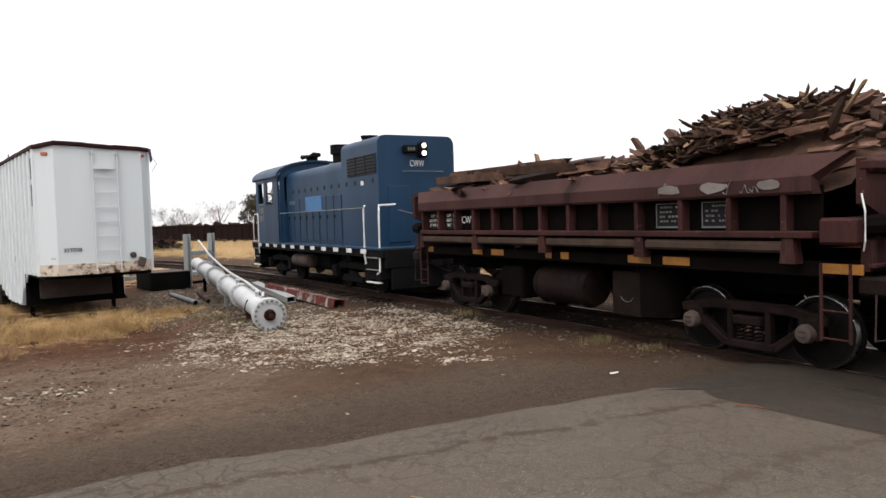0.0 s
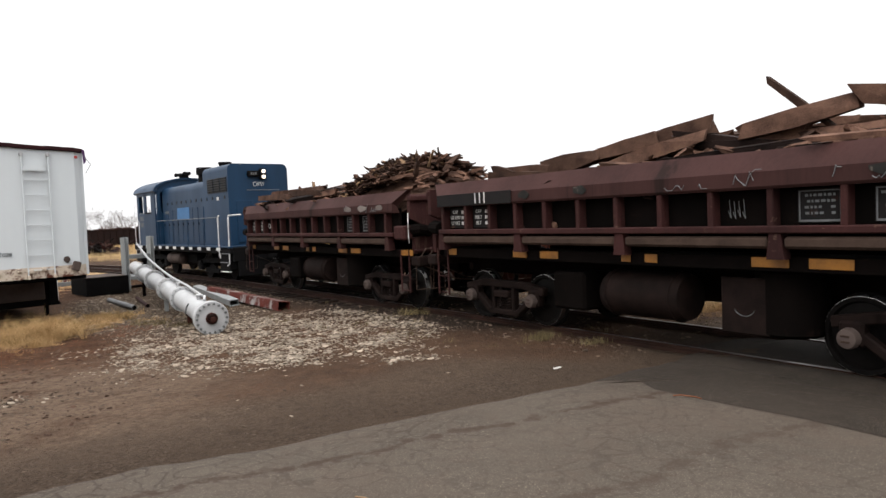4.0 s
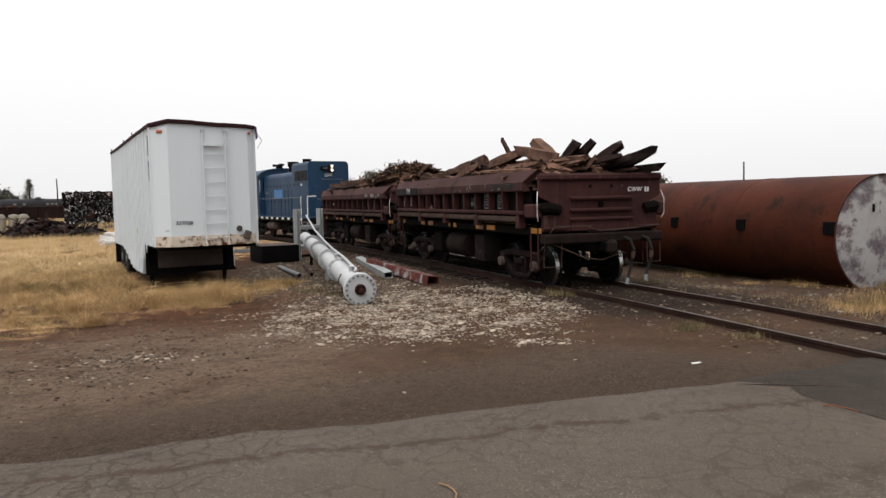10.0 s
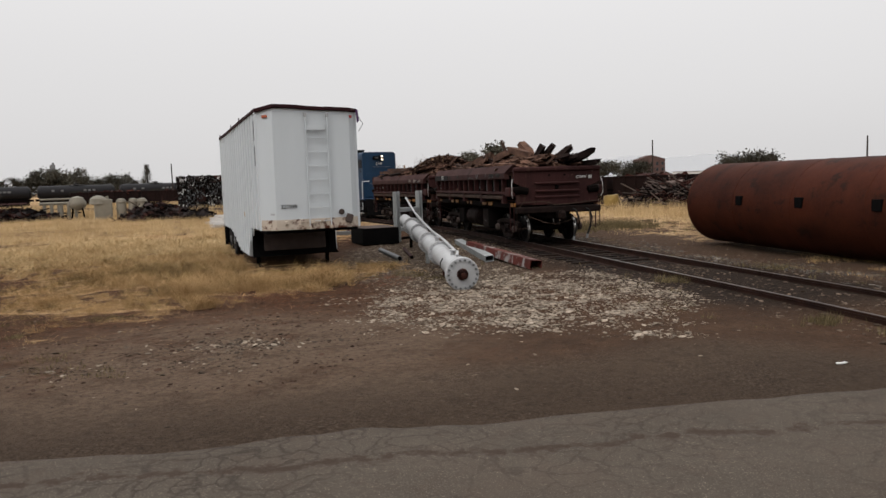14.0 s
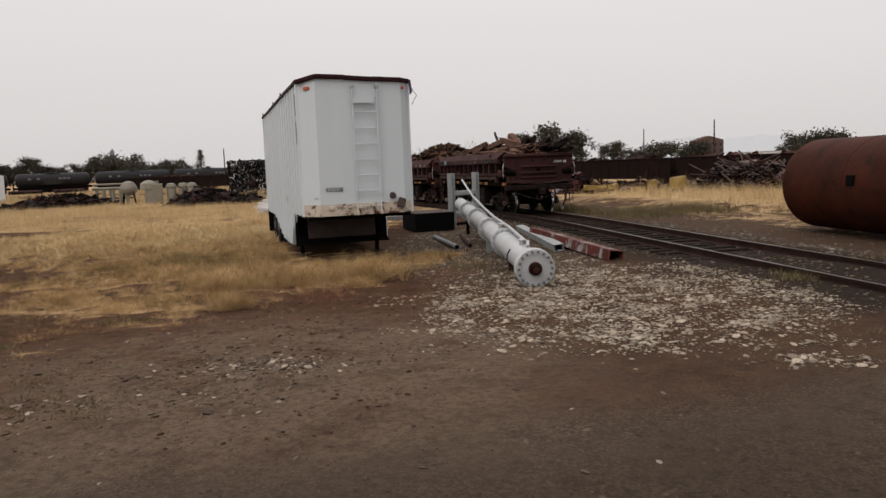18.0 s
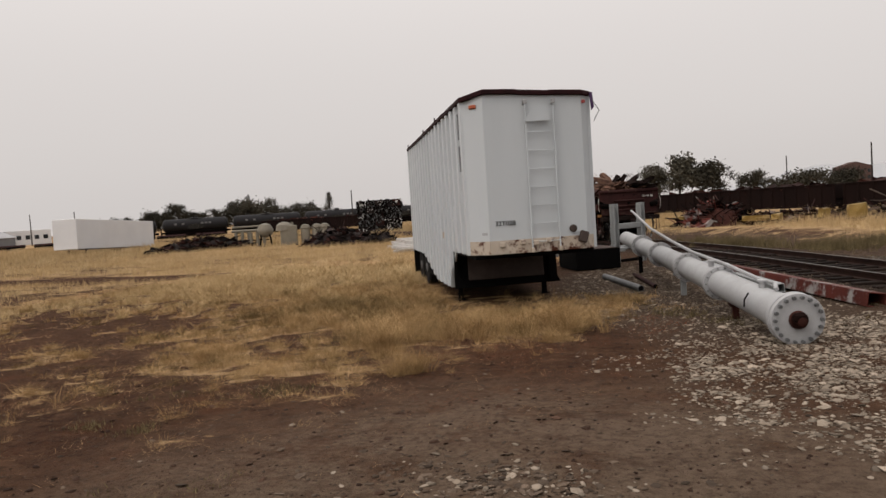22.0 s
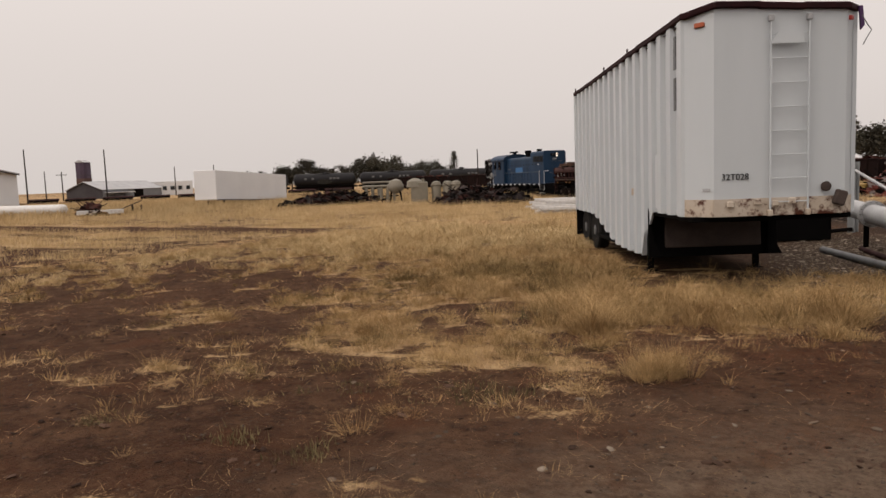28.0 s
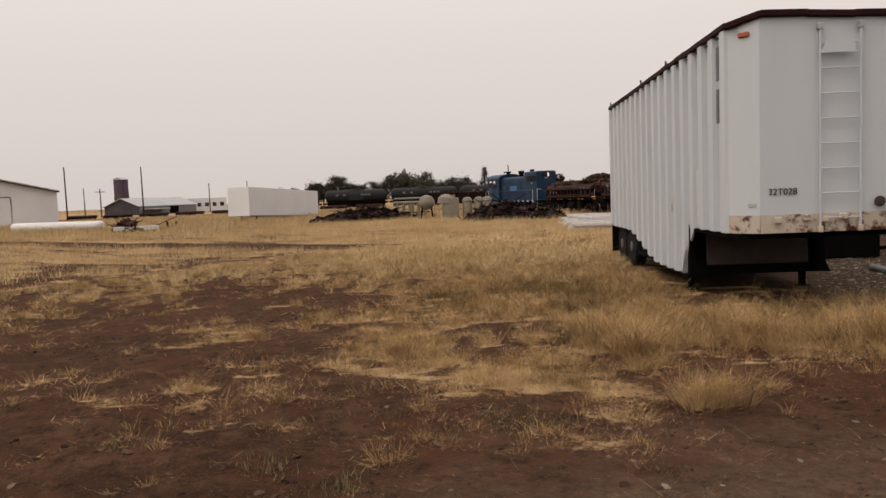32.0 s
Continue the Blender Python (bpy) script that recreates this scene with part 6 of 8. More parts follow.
# ---- flanged pipe column lying against a steel frame ----
def build_column():
    a, b = Vector((-3.08, 13.62, 0.0)), Vector((-8.62, 25.95, 0.42))
    d = b - a
    m = Matrix.Translation(a) @ d.to_track_quat("Z", "Y").to_matrix().to_4x4()
    ln = d.length
    col = thing("pipe_column", m, "long white flanged steel pipe column lying on the gravel", "pipe")
    R = 0.208
    part("pipe", Geo().lathe([(R + 0.075, 0.10), (R + 0.05, 0.5), (R + 0.02, 0.9), (R, ln)], 28, None, False), M["pipe"], col, "white painted pipe", True)
    fl = part("flange", Geo().lathe([(0.10, -0.02), (0.328, -0.02), (0.335, 0.0), (0.335, 0.05), (0.324, 0.06), (0.30, 0.065)], 36), M["pipe"], col, "round end flange", True)
    part("backing_flange", Geo().lathe([(0.328, 0.085), (0.335, 0.095), (0.335, 0.14), (0.30, 0.15)], 36), M["pipe"], col, "", True)
    for k in range(18):
        t = 2 * math.pi * k / 18
        part("bolt", Geo().lathe([(0.024, -0.065), (0.026, -0.02), (0.02, -0.015), (0.02, 0.15), (0.03, 0.155), (0.03, 0.18)], 6, Matrix.Translation((0.284 * math.cos(t), 0.284 * math.sin(t), 0))), M["galv"], fl)
    part("shaft", Geo().lathe([(0.02, -0.19), (0.055, -0.18), (0.06, -0.08), (0.11, -0.07), (0.12, -0.01), (0.16, 0.0)], 16), M["scrap_red"], fl, "rusty shaft stub", True)
    part("shaft_yoke", Geo().box((0.02, 0.05, -0.12), (0.17, 0.12, 0.10), 0.03), M["scrap_red"], fl)
    for k, z in enumerate((3.3, 5.6, 8.3, 10.7)):
        for s in (0.0, 0.075):
            part("collar", Geo().lathe([(R, z + s), (R + 0.085, z + s + 0.004), (R + 0.085, z + s + 0.05), (R, z + s + 0.055)], 28, None, False), M["pipe"], col, "flange collar", True)
        bo = Geo()
        for i in range(14):
            t = 2 * math.pi * i / 14
            bo.rod(((R + 0.055) * math.cos(t), (R + 0.055) * math.sin(t), z - 0.04), ((R + 0.055) * math.cos(t), (R + 0.055) * math.sin(t), z + 0.17), 0.013, 5)
        part("bolts", bo, M["galv"], col)
    for z in (1.25, 3.9):
        part("nozzle", Geo().lathe([(0.05, 0), (0.05, 0.12), (0.075, 0.12), (0.075, 0.15)], 12, Matrix.Translation((0, R - 0.02, z)) @ pose(0, 0, 0, -90)), M["pipe"], col, "", True)
    inv = m.inverted()
    up = lambda z, off, lift: inv @ (a + d.normalized() * z + Vector((0, 0, R + lift)) + off * Vector((0.91, 0.41, 0)))
    part("conduit", Geo().tube([up(0.75, 0.02, 0.06), up(0.9, 0.05, 0.12), up(1.5, 0.08, 0.08), up(3.3, 0.10, 0.11), up(5.6, 0.1, 0.10), up(7.2, 0.06, 0.18), up(9.5, 0.0, 0.35), up(11.8, -0.08, 0.72)], 0.032, 8), M["pipe"], col, "thin conduit strapped along the pipe", True)
    part("wire", Geo().tube([inv @ (a + d.normalized() * 1.15 + Vector((-0.20, -0.13, 0.18))), inv @ (a + d.normalized() * 1.2 + Vector((-0.24, -0.16, 0.08))), inv @ (a + d.normalized() * 1.16 + Vector((-0.26, -0.15, -0.02)))], 0.012, 5), M["black"], col)
    for z, long, mat, lab in ((2.6, 0.16, "scrap_red", "short rusty steel block under the pipe"), (6.3, 0.9, "frame_paint", "pale steel skid plate on edge under the pipe"), (11.2, 0.14, "rust_dark", "short dark steel leg under the pipe's far end")):
        p = a + d.normalized() * z
        g = land(p.x, p.y)
        bl = thing("support_block", pose(p.x, p.y, g, 0, 0, math.degrees(math.atan2(d.y, d.x))), lab, "block", "pipe supports")
        tall = max(0.08, p.z - R - g + 0.01)
        prop = Geo()
        prop.box((0, 0, tall - 0.04), (long, 0.16, 0.08), 0.015)
        prop.box((-0.2 * long, 0, tall / 2 - 0.02), (max(0.10, 0.16 * long), 0.10, tall - 0.04), 0.012)
        part("block", prop, M[mat], bl)
    # standing H frame
    pr, pl = Vector((-8.56, 27.55)), Vector((-9.10, 26.38))
    mid = (pr + pl) / 2
    h = math.degrees(math.atan2(pr.y - pl.y, pr.x - pl.x))
    g0 = land(mid.x, mid.y)
    fr = thing("h_frame_stand", pose(mid.x, mid.y, g0, 0, 0, h), "grey-white painted steel H frame standing behind the pipe", "frame")
    w = (pr - pl).length / 2
    H = 1.50 - g0
    for s in (-1, 1):
        part("post", Geo().box((s * w, 0, H / 2), (0.20, 0.05, H), 0.01).box((s * w - 0.085, 0, H / 2), (0.03, 0.2, H), 0.006).box((s * w + 0.085, 0, H / 2), (0.03, 0.2, H), 0.006), M["frame_paint"], fr)
    part("crossbar", Geo().box((0, 0, H * 0.63), (2 * w - 0.2, 0.16, 0.17), 0.015), M["frame_paint"], fr)
    part("lower_brace", Geo().box((0, -0.02, 0.12), (2 * w - 0.2, 0.1, 0.1), 0.015), M["rust_dark"], fr)


build_column()


def lying(name, p, q, w, h, mat, label, cat, tilt=0.0, lift=0.0):
    """A hollow rectangular bar lying on the ground from p to q."""
    p, q = Vector(p), Vector(q)
    z0, z1 = land(*p), land(*q)
    ln = (q - p).length
    ob = thing(name, Matrix.Translation(((p.x + q.x) / 2, (p.y + q.y) / 2, (z0 + z1) / 2 + h / 2 + 0.01 + lift)) @ pose(0, 0, 0, tilt, 0, math.degrees(math.atan2(q.y - p.y, q.x - p.x))), label, cat)
    t = 0.014
    part("top_plate", Geo().box((0, 0, h / 2), (ln, w, t), 0.004), mat, ob)
    part("bottom_plate", Geo().box((0, 0, -h / 2), (ln, w, t), 0.004), mat, ob)
    for s in (-1, 1):
        part("side_plate", Geo().box((0, s * (w / 2 - t / 2), 0), (ln - 0.002, t, h - t), 0.003), mat, ob)
    return ob


def build_clutter():
    bm_ = lying("box_beam", (-2.15, 16.95), (-5.1, 22.2), 0.30, 0.22, M["beam_red"], "hollow box beam with peeling red and white paint lying on stones", "beam", 8)
    part("saddle", Geo().box((2.6, -0.05, -0.05), (0.28, 0.36, 0.14), 0.02), M["scrap_red"], bm_, "rusty red saddle bracket")
    lying("box_beam", (-3.75, 19.0), (-6.1, 24.4), 0.24, 0.16, M["frame_paint"], "pale grey box beam beside the pipe", "beam", -6)
    lying("steel_plate", (-4.3, 18.6), (-5.2, 20.5), 0.42, 0.05, M["galv"], "flat bent steel plate", "plate", 12, 0.05)
    for k, (p, q, r) in enumerate((((-6.62, 19.75), (-8.25, 22.35), 0.075), ((-6.42, 20.25), (-7.6, 22.9), 0.055))):
        p, q = Vector(p), Vector(q)
        ob = thing("pipe_offcut", pose(p.x, p.y, land(*p) + r, 0, 0, math.degrees(math.atan2(q.y - p.y, q.x - p.x))), "short grey pipe offcut lying on gravel" if k == 0 else "short rusty pipe offcut lying on gravel", "pipe")
        L = (q - p).length
        part("tube", Geo().lathe([(r * 0.82, 0.02), (r * 0.82, 0), (r, 0), (r, L), (r * 0.82, L), (r * 0.82, L - 0.02)], 18, pose(0, 0, 0, 0, 90, 0), False), M["galv"] if k == 0 else M["rust"], ob, "", True)
        part("bore", Geo().lathe([(r * 0.82, 0.02), (r * 0.82, L - 0.02)], 14, pose(0, 0, 0, 0, 90, 0)), M["black"], ob, "dark bore")
    bx = thing("steel_bin", pose(-9.75, 25.6, land(-9.75, 25.6), 0, 0, 38), "low black steel bin beside the frame", "bin")
    for x, y, sx, sy in ((0, -0.85, 1.35, 0.04), (0, 0.85, 1.35, 0.04), (-0.68, 0, 0.04, 1.74), (0.68, 0, 0.04, 1.74)):
        part("bin_wall", Geo().box((x, y, 0.34), (sx, sy, 0.62), 0.01), M["black"], bx)
    part("bin_floor", Geo().box((0, 0, 0.10), (1.3, 1.66, 0.05), 0.01), M["black"], bx)
    part("bin_lid", Geo().box((0, 0, 0.64), (1.3, 1.66, 0.04), 0.01), M["panel_grey"], bx)
    for x in (-0.45, 0.45):
        part("skid", Geo().box((x, 0, 0.04), (0.1, 1.6, 0.08), 0.01), M["rust_dark"], bx)
    rnd = random.Random(8)
    for k in range(7):
        p = Vector((-12.2 + rnd.uniform(-1.6, 1.6), 30.0 + rnd.uniform(-1.5, 2)))
        a = math.radians(rnd.uniform(20, 60))
        lying("steel_section", p, p + 2.6 * Vector((math.cos(a), math.sin(a))), 0.2, 0.16, rnd.choice((M["frame_paint"], M["beam_red"], M["galv"])), "loose painted steel section on the ground", "steel section", rnd.uniform(-8, 8))
    pw = thing("paper_scrap", pose(2.33, 7.64, land(2.33, 7.64) + 0.012, 4, -3, 20), "crumpled white paper scrap on the dirt", "litter")
    part("sheet", Geo().prism([(-0.055, -0.014), (-0.01, -0.024), (0.06, -0.006), (0.045, 0.02), (-0.012, 0.012), (-0.048, 0.022)], 0, 0.008), M["white"], pw)
    for k, (x, y, a, l, r) in enumerate(((3.10, 5.74, -36, 0.26, 0.007), (0.17, 3.79, -54, 0.26, 0.006), (-0.9, 2.95, 12, 0.3, 0.006))):
        tw = thing("twig", pose(x, y, land(x, y) + (0.034 if k else 0.044), 0, 0, a), "thin pale dry twig on the asphalt" if k else "short red-brown stick on the asphalt", "twig")
        part("stick", Geo().tube([(-l / 2, 0, r), (-l / 4, 0.03, r + 0.003), (0, 0.035, r), (l / 4, 0.02, r + 0.003), (l / 2, -0.02, r)], r, 5), M["wood_pale" if k else "russet"], tw)


build_clutter()


# ---- railway signs ----
def build_signs():
    x, y = 9.35, 15.9
    g0 = land(x, y)
    cb = thing("crossbuck_sign", pose(x, y, g0, 0, 0, -32), "white railroad crossing crossbuck on a grey timber post", "sign")
    part("post", Geo().box((0, 0.07, 1.93), (0.115, 0.11, 3.86), 0.02), M["post"], cb, "grey timber post")
    part("post_tape", Geo().box((0.0, 0.07, 3.05), (0.123, 0.118, 0.5), 0.02), M["purple"], cb, "purple wrapping on the post")
    part("post_back", Geo().box((0.09, 0.10, 1.0), (0.05, 0.06, 2.0), 0.012), M["bark"], cb)
    zc = 3.26
    for a, words in ((48, "CROSSING"), (-48, "")):
        mm = Matrix.Translation((0, -0.02 - (0.02 if a > 0 else 0), zc)) @ pose(0, 0, 0, 0, -a, 0)
        bl = part("blade", Geo().box((0, 0, 0), (1.22, 0.012, 0.22), 0.003), M["sign"], cb, "white sign blade")
        bl.matrix_local = mm
        if words:
            letters(words, 0.185, M["sign_black"], bl, Matrix.Translation((0, -0.012, 0)) @ pose(0, 0, 0, 90), thick=0.002)
        else:
            letters("RAIL", 0.175, M["sign_black"], bl, Matrix.Translation((-0.36, -0.012, 0)) @ pose(0, 0, 0, 90), thick=0.002)
            letters("ROAD", 0.175, M["sign_black"], bl, Matrix.Translation((0.36, -0.012, 0)) @ pose(0, 0, 0, 90), thick=0.002)
    part("finial", Geo().box((-0.02, -0.05, 3.66), (0.09, 0.05, 0.16), 0.03), M["scrap_red"], cb, "rusty bracket")
    x, y = 7.75, 13.45
    mp = thing("marker_post", pose(x, y, land(x, y), 0, 0, -28), "thin white marker post with a small notice and yellow cap", "post")
    part("post", Geo().rod((0, 0, 0), (0, 0, 1.6), 0.028, 12), M["sign"], mp)
    part("cap", Geo().rod((0, 0, 1.6), (0, 0, 1.66), 0.036, 12), M["ylw_scrap"], mp, "yellow cap")
    nt = part("notice", Geo().box((0, -0.05, 1.33), (0.18, 0.012, 0.26), 0.004), M["sign"], mp, "white notice with small illegible lines")
    part("marking", Geo().box((0, -0.058, 1.42), (0.13, 0.004, 0.03)).box((0, -0.058, 1.38), (0.12, 0.004, 0.012)).box((0, -0.058, 1.34), (0.12, 0.004, 0.012)).box((0, -0.058, 1.30), (0.1, 0.004, 0.012)), M["sign_black"], nt)
    part("base_bar", Geo().rod((-0.25, -0.05, 0.03), (0.05, 0, 0.03), 0.02, 8), M["sign"], mp)


build_signs()


# ---- far yard: scrap, bales, vessels, wagons ----
def crumple(g, rnd, c, s, m=None, jag=0.18):
    """A crushed lump: a box of 3 x 3 x 3 points pushed about."""
    pts, n = [], 3
    for i in range(n):
        for j in range(n):
            for k in range(n):
                pts.append([(i / (n - 1) - 0.5) * s[0] + rnd.uniform(-jag, jag) * s[0] * 0.5, (j / (n - 1) - 0.5) * s[1] + rnd.uniform(-jag, jag) * s[1] * 0.5, (k / (n - 1) - 0.5) * s[2] + rnd.uniform(-jag, jag) * s[2] * 0.5])
    ix = lambda i, j, k: (i * n + j) * n + k
    fs = []
    for a in range(n - 1):
        for b in range(n - 1):
            for e in (0, n - 1):
                fs += [(ix(e, a, b), ix(e, a + 1, b), ix(e, a + 1, b + 1), ix(e, a, b + 1)), (ix(a, e, b), ix(a + 1, e, b), ix(a + 1, e, b + 1), ix(a, e, b + 1)), (ix(a, b, e), ix(a + 1, b, e), ix(a + 1, b + 1, e), ix(a, b + 1, e))]
    g.add(pts, fs, Matrix.Translation(c) @ (m if m is not None else Matrix()))


def scrap_heap(name, x, y, rx, ry, h, n, mats, label, seed, sticks=0.35, big=1.0, turn=0.0):
    rnd = random.Random(seed)
    g0 = land(x, y)
    heap = thing(name, pose(x, y, g0 - 0.05, 0, 0, turn), label, "scrap heap")
    core = Geo()
    for i in range(13):
        for j in range(13):
            u, v = i / 6 - 1, j / 6 - 1
            r = math.hypot(u, v)
            core.v.append((u * rx, v * ry, max(0, (1 - r * r)) * h * 0.85 + 0.12 * noise.noise((u * 3 + seed, v * 3, 1))))
    core.f = [(i * 13 + j, (i + 1) * 13 + j, (i + 1) * 13 + j + 1, i * 13 + j + 1) for i in range(12) for j in range(12)]
    part("core", core, mats[0], heap)
    rest = [Geo() for _ in mats]
    for k in range(n):
        a, r = rnd.uniform(0, 6.283), math.sqrt(rnd.random())
        u, v = r * math.cos(a), r * math.sin(a)
        c = (u * rx, v * ry, (1 - r * r) * h * 0.85 + rnd.uniform(-0.05, 0.2) * h * 0.5)
        m = pose(0, 0, 0, rnd.uniform(-40, 40), rnd.uniform(-40, 40), rnd.uniform(0, 360))
        g = rest[k % len(mats)] if k >= 24 else Geo()
        if rnd.random() < sticks:
            ln = rnd.uniform(0.8, 2.6) * big
            g.box(c, (ln, 0.05 * big, 0.045 * big), 0.0, m)
        elif rnd.random() < 0.5:
            crumple(g, rnd, c, (rnd.uniform(0.3, 0.9) * big, rnd.uniform(0.2, 0.6) * big, rnd.uniform(0.05, 0.4) * big), m, 0.3)
        else:
            g.box(c, (rnd.uniform(0.3, 1.0) * big, rnd.uniform(0.2, 0.6) * big, 0.03), 0.0, m)
        if k < 24:
            part("scrap_piece", g, mats[k % len(mats)], heap)
    for k, g in enumerate(rest):
        if g.v:
            tagged(part("loose_scrap", g, mats[k], heap), kind="stuff")
    return heap


def build_far_yard():
    R1 = [M["scrap"], M["rust_dark"], M["scrap_red"]]
    scrap_heap("scrap_heap", -50.5, 46.5, 4.6, 2.2, 1.15, 220, R1, "long low heap of dark tangled scrap in dry grass", 1, turn=62)
    scrap_heap("scrap_heap", -35.6, 46.2, 2.8, 2.2, 1.35, 230, R1, "heap of dark tangled scrap iron", 2, turn=30)
    scrap_heap("scrap_heap", -33.0, 47.6, 1.5, 1.4, 0.7, 70, [M["rust_dark"], M["scrap"]], "low dark heap of scrap iron", 3)
    scrap_heap("scrap_heap", 2.1, 51.2, 3.7, 2.6, 1.95, 360, [M["rust_dark"], M["bare"], M["scrap_red"], M["bare"]], "big heap of pale branches and rusty bars", 4, 0.9, 1.25)
    scrap_heap("scrap_heap", 4.6, 49.0, 2.6, 2.0, 1.1, 120, [M["scrap_red"], M["bare"]], "heap of rusty scrap and sticks", 5, 0.6, 1.2)
    scrap_heap("scrap_heap", -10.3, 52.5, 2.4, 1.8, 1.5, 150, [M["scrap_red"], M["rust_dark"], M["beam_red"]], "heap of dull red scrap bars", 6, 0.6, 1.2)
    scrap_heap("scrap_heap", -5.2, 53.0, 5.5, 1.5, 0.7, 160, [M["scrap_red"], M["wood_dark"], M["bare"]], "low spread of rusty scrap behind the grass", 7, 0.5, 1.1)
    scrap_heap("scrap_heap", -30.0, 68.0, 9.0, 3.0, 1.6, 260, [M["scrap_red"], M["rust_dark"], M["scrap"]], "long rusty scrap heap beyond the track", 8, 0.5, 1.3, -30)
    scrap_heap("scrap_heap", -61.6, 31.2, 1.5, 0.9, 1.0, 60, [M["scrap_red"], M["rust_dark"]], "small heap of rusty machine parts behind a white sill", 9)
    ws = thing("white_sill", pose(-60.4, 31.3, land(-60.4, 31.3), 0, 0, 66), "low white painted steel sill in the grass", "sill")
    part("beam", Geo().box((0, 0, 0.3), (3.3, 0.3, 0.34), 0.02), M["white"], ws)
    for x in (-1.3, 1.3):
        part("foot", Geo().box((x, 0, 0.07), (0.2, 0.4, 0.14), 0.01), M["rust_dark"], ws)
    rnd = random.Random(31)
    for k, (x, y, w, h) in enumerate(((-7.6, 51.0, 1.3, 0.3), (-6.5, 51.2, 0.8, 0.35), (-4.0, 51.6, 0.6, 0.5), (-2.3, 50.0, 0.9, 0.7), (-12.3, 52.6, 0.6, 0.45))):
        g0 = land(x, y)
        ob = thing("machine_part", pose(x, y, g0, 0, 0, rnd.uniform(0, 90)), "discarded yellow painted machine part", "machine part", "yellow machine parts")
        g = Geo()
        crumple(g, rnd, (0, 0, h * 0.55 + 0.25), (w, w * 0.6, h), None, 0.25)
        part("body", g, M["ylw_scrap"], ob)
        part("base", Geo().box((0, 0, 0.15), (w * 0.9, w * 0.5, 0.36), 0.03), M["scrap_red"], ob)
    # baled scrap
    st = thing("bale_stack", pose(-53.6, 76.6, land(-53.6, 76.6) - 0.05, 0, 0, 36), "tall stack of crushed dark metal bales", "bales")
    rnd = random.Random(77)
    for i in range(1, 6):
        for j in range(2):
            for k in range(5):
                g = Geo()
                c = (-2.8 + 1.08 * i + rnd.uniform(-0.08, 0.08), -0.6 + 1.1 * j + rnd.uniform(-0.08, 0.08), 0.4 + 0.78 * k)
                crumple(g, rnd, c, (1.02, 1.05, 0.76), None, 0.10)
                dark = Geo()
                for _ in range(26):
                    q = (c[0] + rnd.uniform(-0.5, 0.5), c[1] + rnd.choice((-1, 1)) * rnd.uniform(0.45, 0.58), c[2] + rnd.uniform(-0.34, 0.34))
                    dark.box(q, (rnd.uniform(0.05, 0.3), 0.05, rnd.uniform(0.1, 0.5)), 0, pose(0, 0, 0, rnd.uniform(-30, 30), rnd.uniform(-50, 50), rnd.uniform(-25, 25)))
                bale = part("bale", g, M["rust_dark"] if rnd.random() < 0.75 else M["scrap_red"], st)
                tagged(part("crushed_scrap", dark, M["scrap"], bale, "dark crushed scrap"), kind="stuff")
                bits = Geo()
                for _ in range(16):
                    q = (c[0] + rnd.uniform(-0.5, 0.5), c[1] + rnd.choice((-1, 1)) * rnd.uniform(0.52, 0.62), c[2] + rnd.uniform(-0.36, 0.36))
                    bits.box(q, (rnd.uniform(0.03, 0.12), 0.04, rnd.uniform(0.08, 0.34)), 0, pose(0, 0, 0, rnd.uniform(-20, 20), rnd.uniform(-60, 60), 0))
                tagged(part("crushed_sheet", bits, M["white"] if rnd.random() < 0.4 else M["galv"], bale, "bright crushed sheet metal"), kind="stuff")
    # long white bars
    for k in range(13):
        r = k // 5
        x, y = -26.5 + 0.95 * (k % 5) * 1.1 + 0.3 * r, 42.9 - 1.45 * (k % 5) * 1.1
        g0 = land(x, y)
        ob = thing("white_bar", pose(x + rnd.uniform(-0.4, 0.4), y, g0 + 0.09 + 0.17 * r, 0, 0, 38 + rnd.uniform(-3, 3)), "long white painted steel bar in a loose stack", "bar", "white bars")
        part("bar", Geo().box((0, 0, 0), (3.8, 0.22, 0.15), 0.015), M["white"], ob)
    # cream process vessels
    def vessel(x, y, kind, seed):
        ob = thing("process_vessel", pose(x, y, land(x, y), 0, 0, 40), "cream painted discarded process vessel on legs" if kind != "box" else "cream painted square process cabinet", "vessel", "cream vessels")
        c = M["machine"]
        if kind == "ball":
            part("shell", Geo().lathe([(0.05, 0.75), (0.42, 0.85), (0.66, 1.15), (0.68, 1.45), (0.45, 1.85), (0.06, 1.98)], 20), c, ob, "", True)
            for k in range(4):
                t = math.pi / 4 + k * math.pi / 2
                part("leg", Geo().rod((0.5 * math.cos(t), 0.5 * math.sin(t), 1.0), (0.7 * math.cos(t), 0.7 * math.sin(t), 0), 0.05, 6), M["rust_dark"], ob)
        elif kind == "box":
            part("cabinet", Geo().box((0, 0, 0.85), (1.35, 1.2, 1.7), 0.06), c, ob)
            part("dome", Geo().lathe([(0.7, 1.3), (0.62, 1.75), (0.35, 1.95), (0.05, 2.02)], 18, Matrix.Translation((-0.35, 0, 0))), c, ob, "", True)
            part("neck", Geo().rod((0.3, 0, 1.7), (0.3, 0, 1.95), 0.12, 10), c, ob)
        elif kind == "tall":
            part("shell", Geo().lathe([(0.36, 0.1), (0.38, 0.15), (0.38, 1.5), (0.30, 1.66), (0.1, 1.72)], 16), c, ob, "", True)
            part("collar", Geo().lathe([(0.38, 1.36), (0.44, 1.38), (0.44, 1.46), (0.38, 1.48)], 16, None, False), c, ob)
            part("foot_ring", Geo().lathe([(0.4, 0.0), (0.4, 0.12)], 16), M["rust_dark"], ob)
        else:
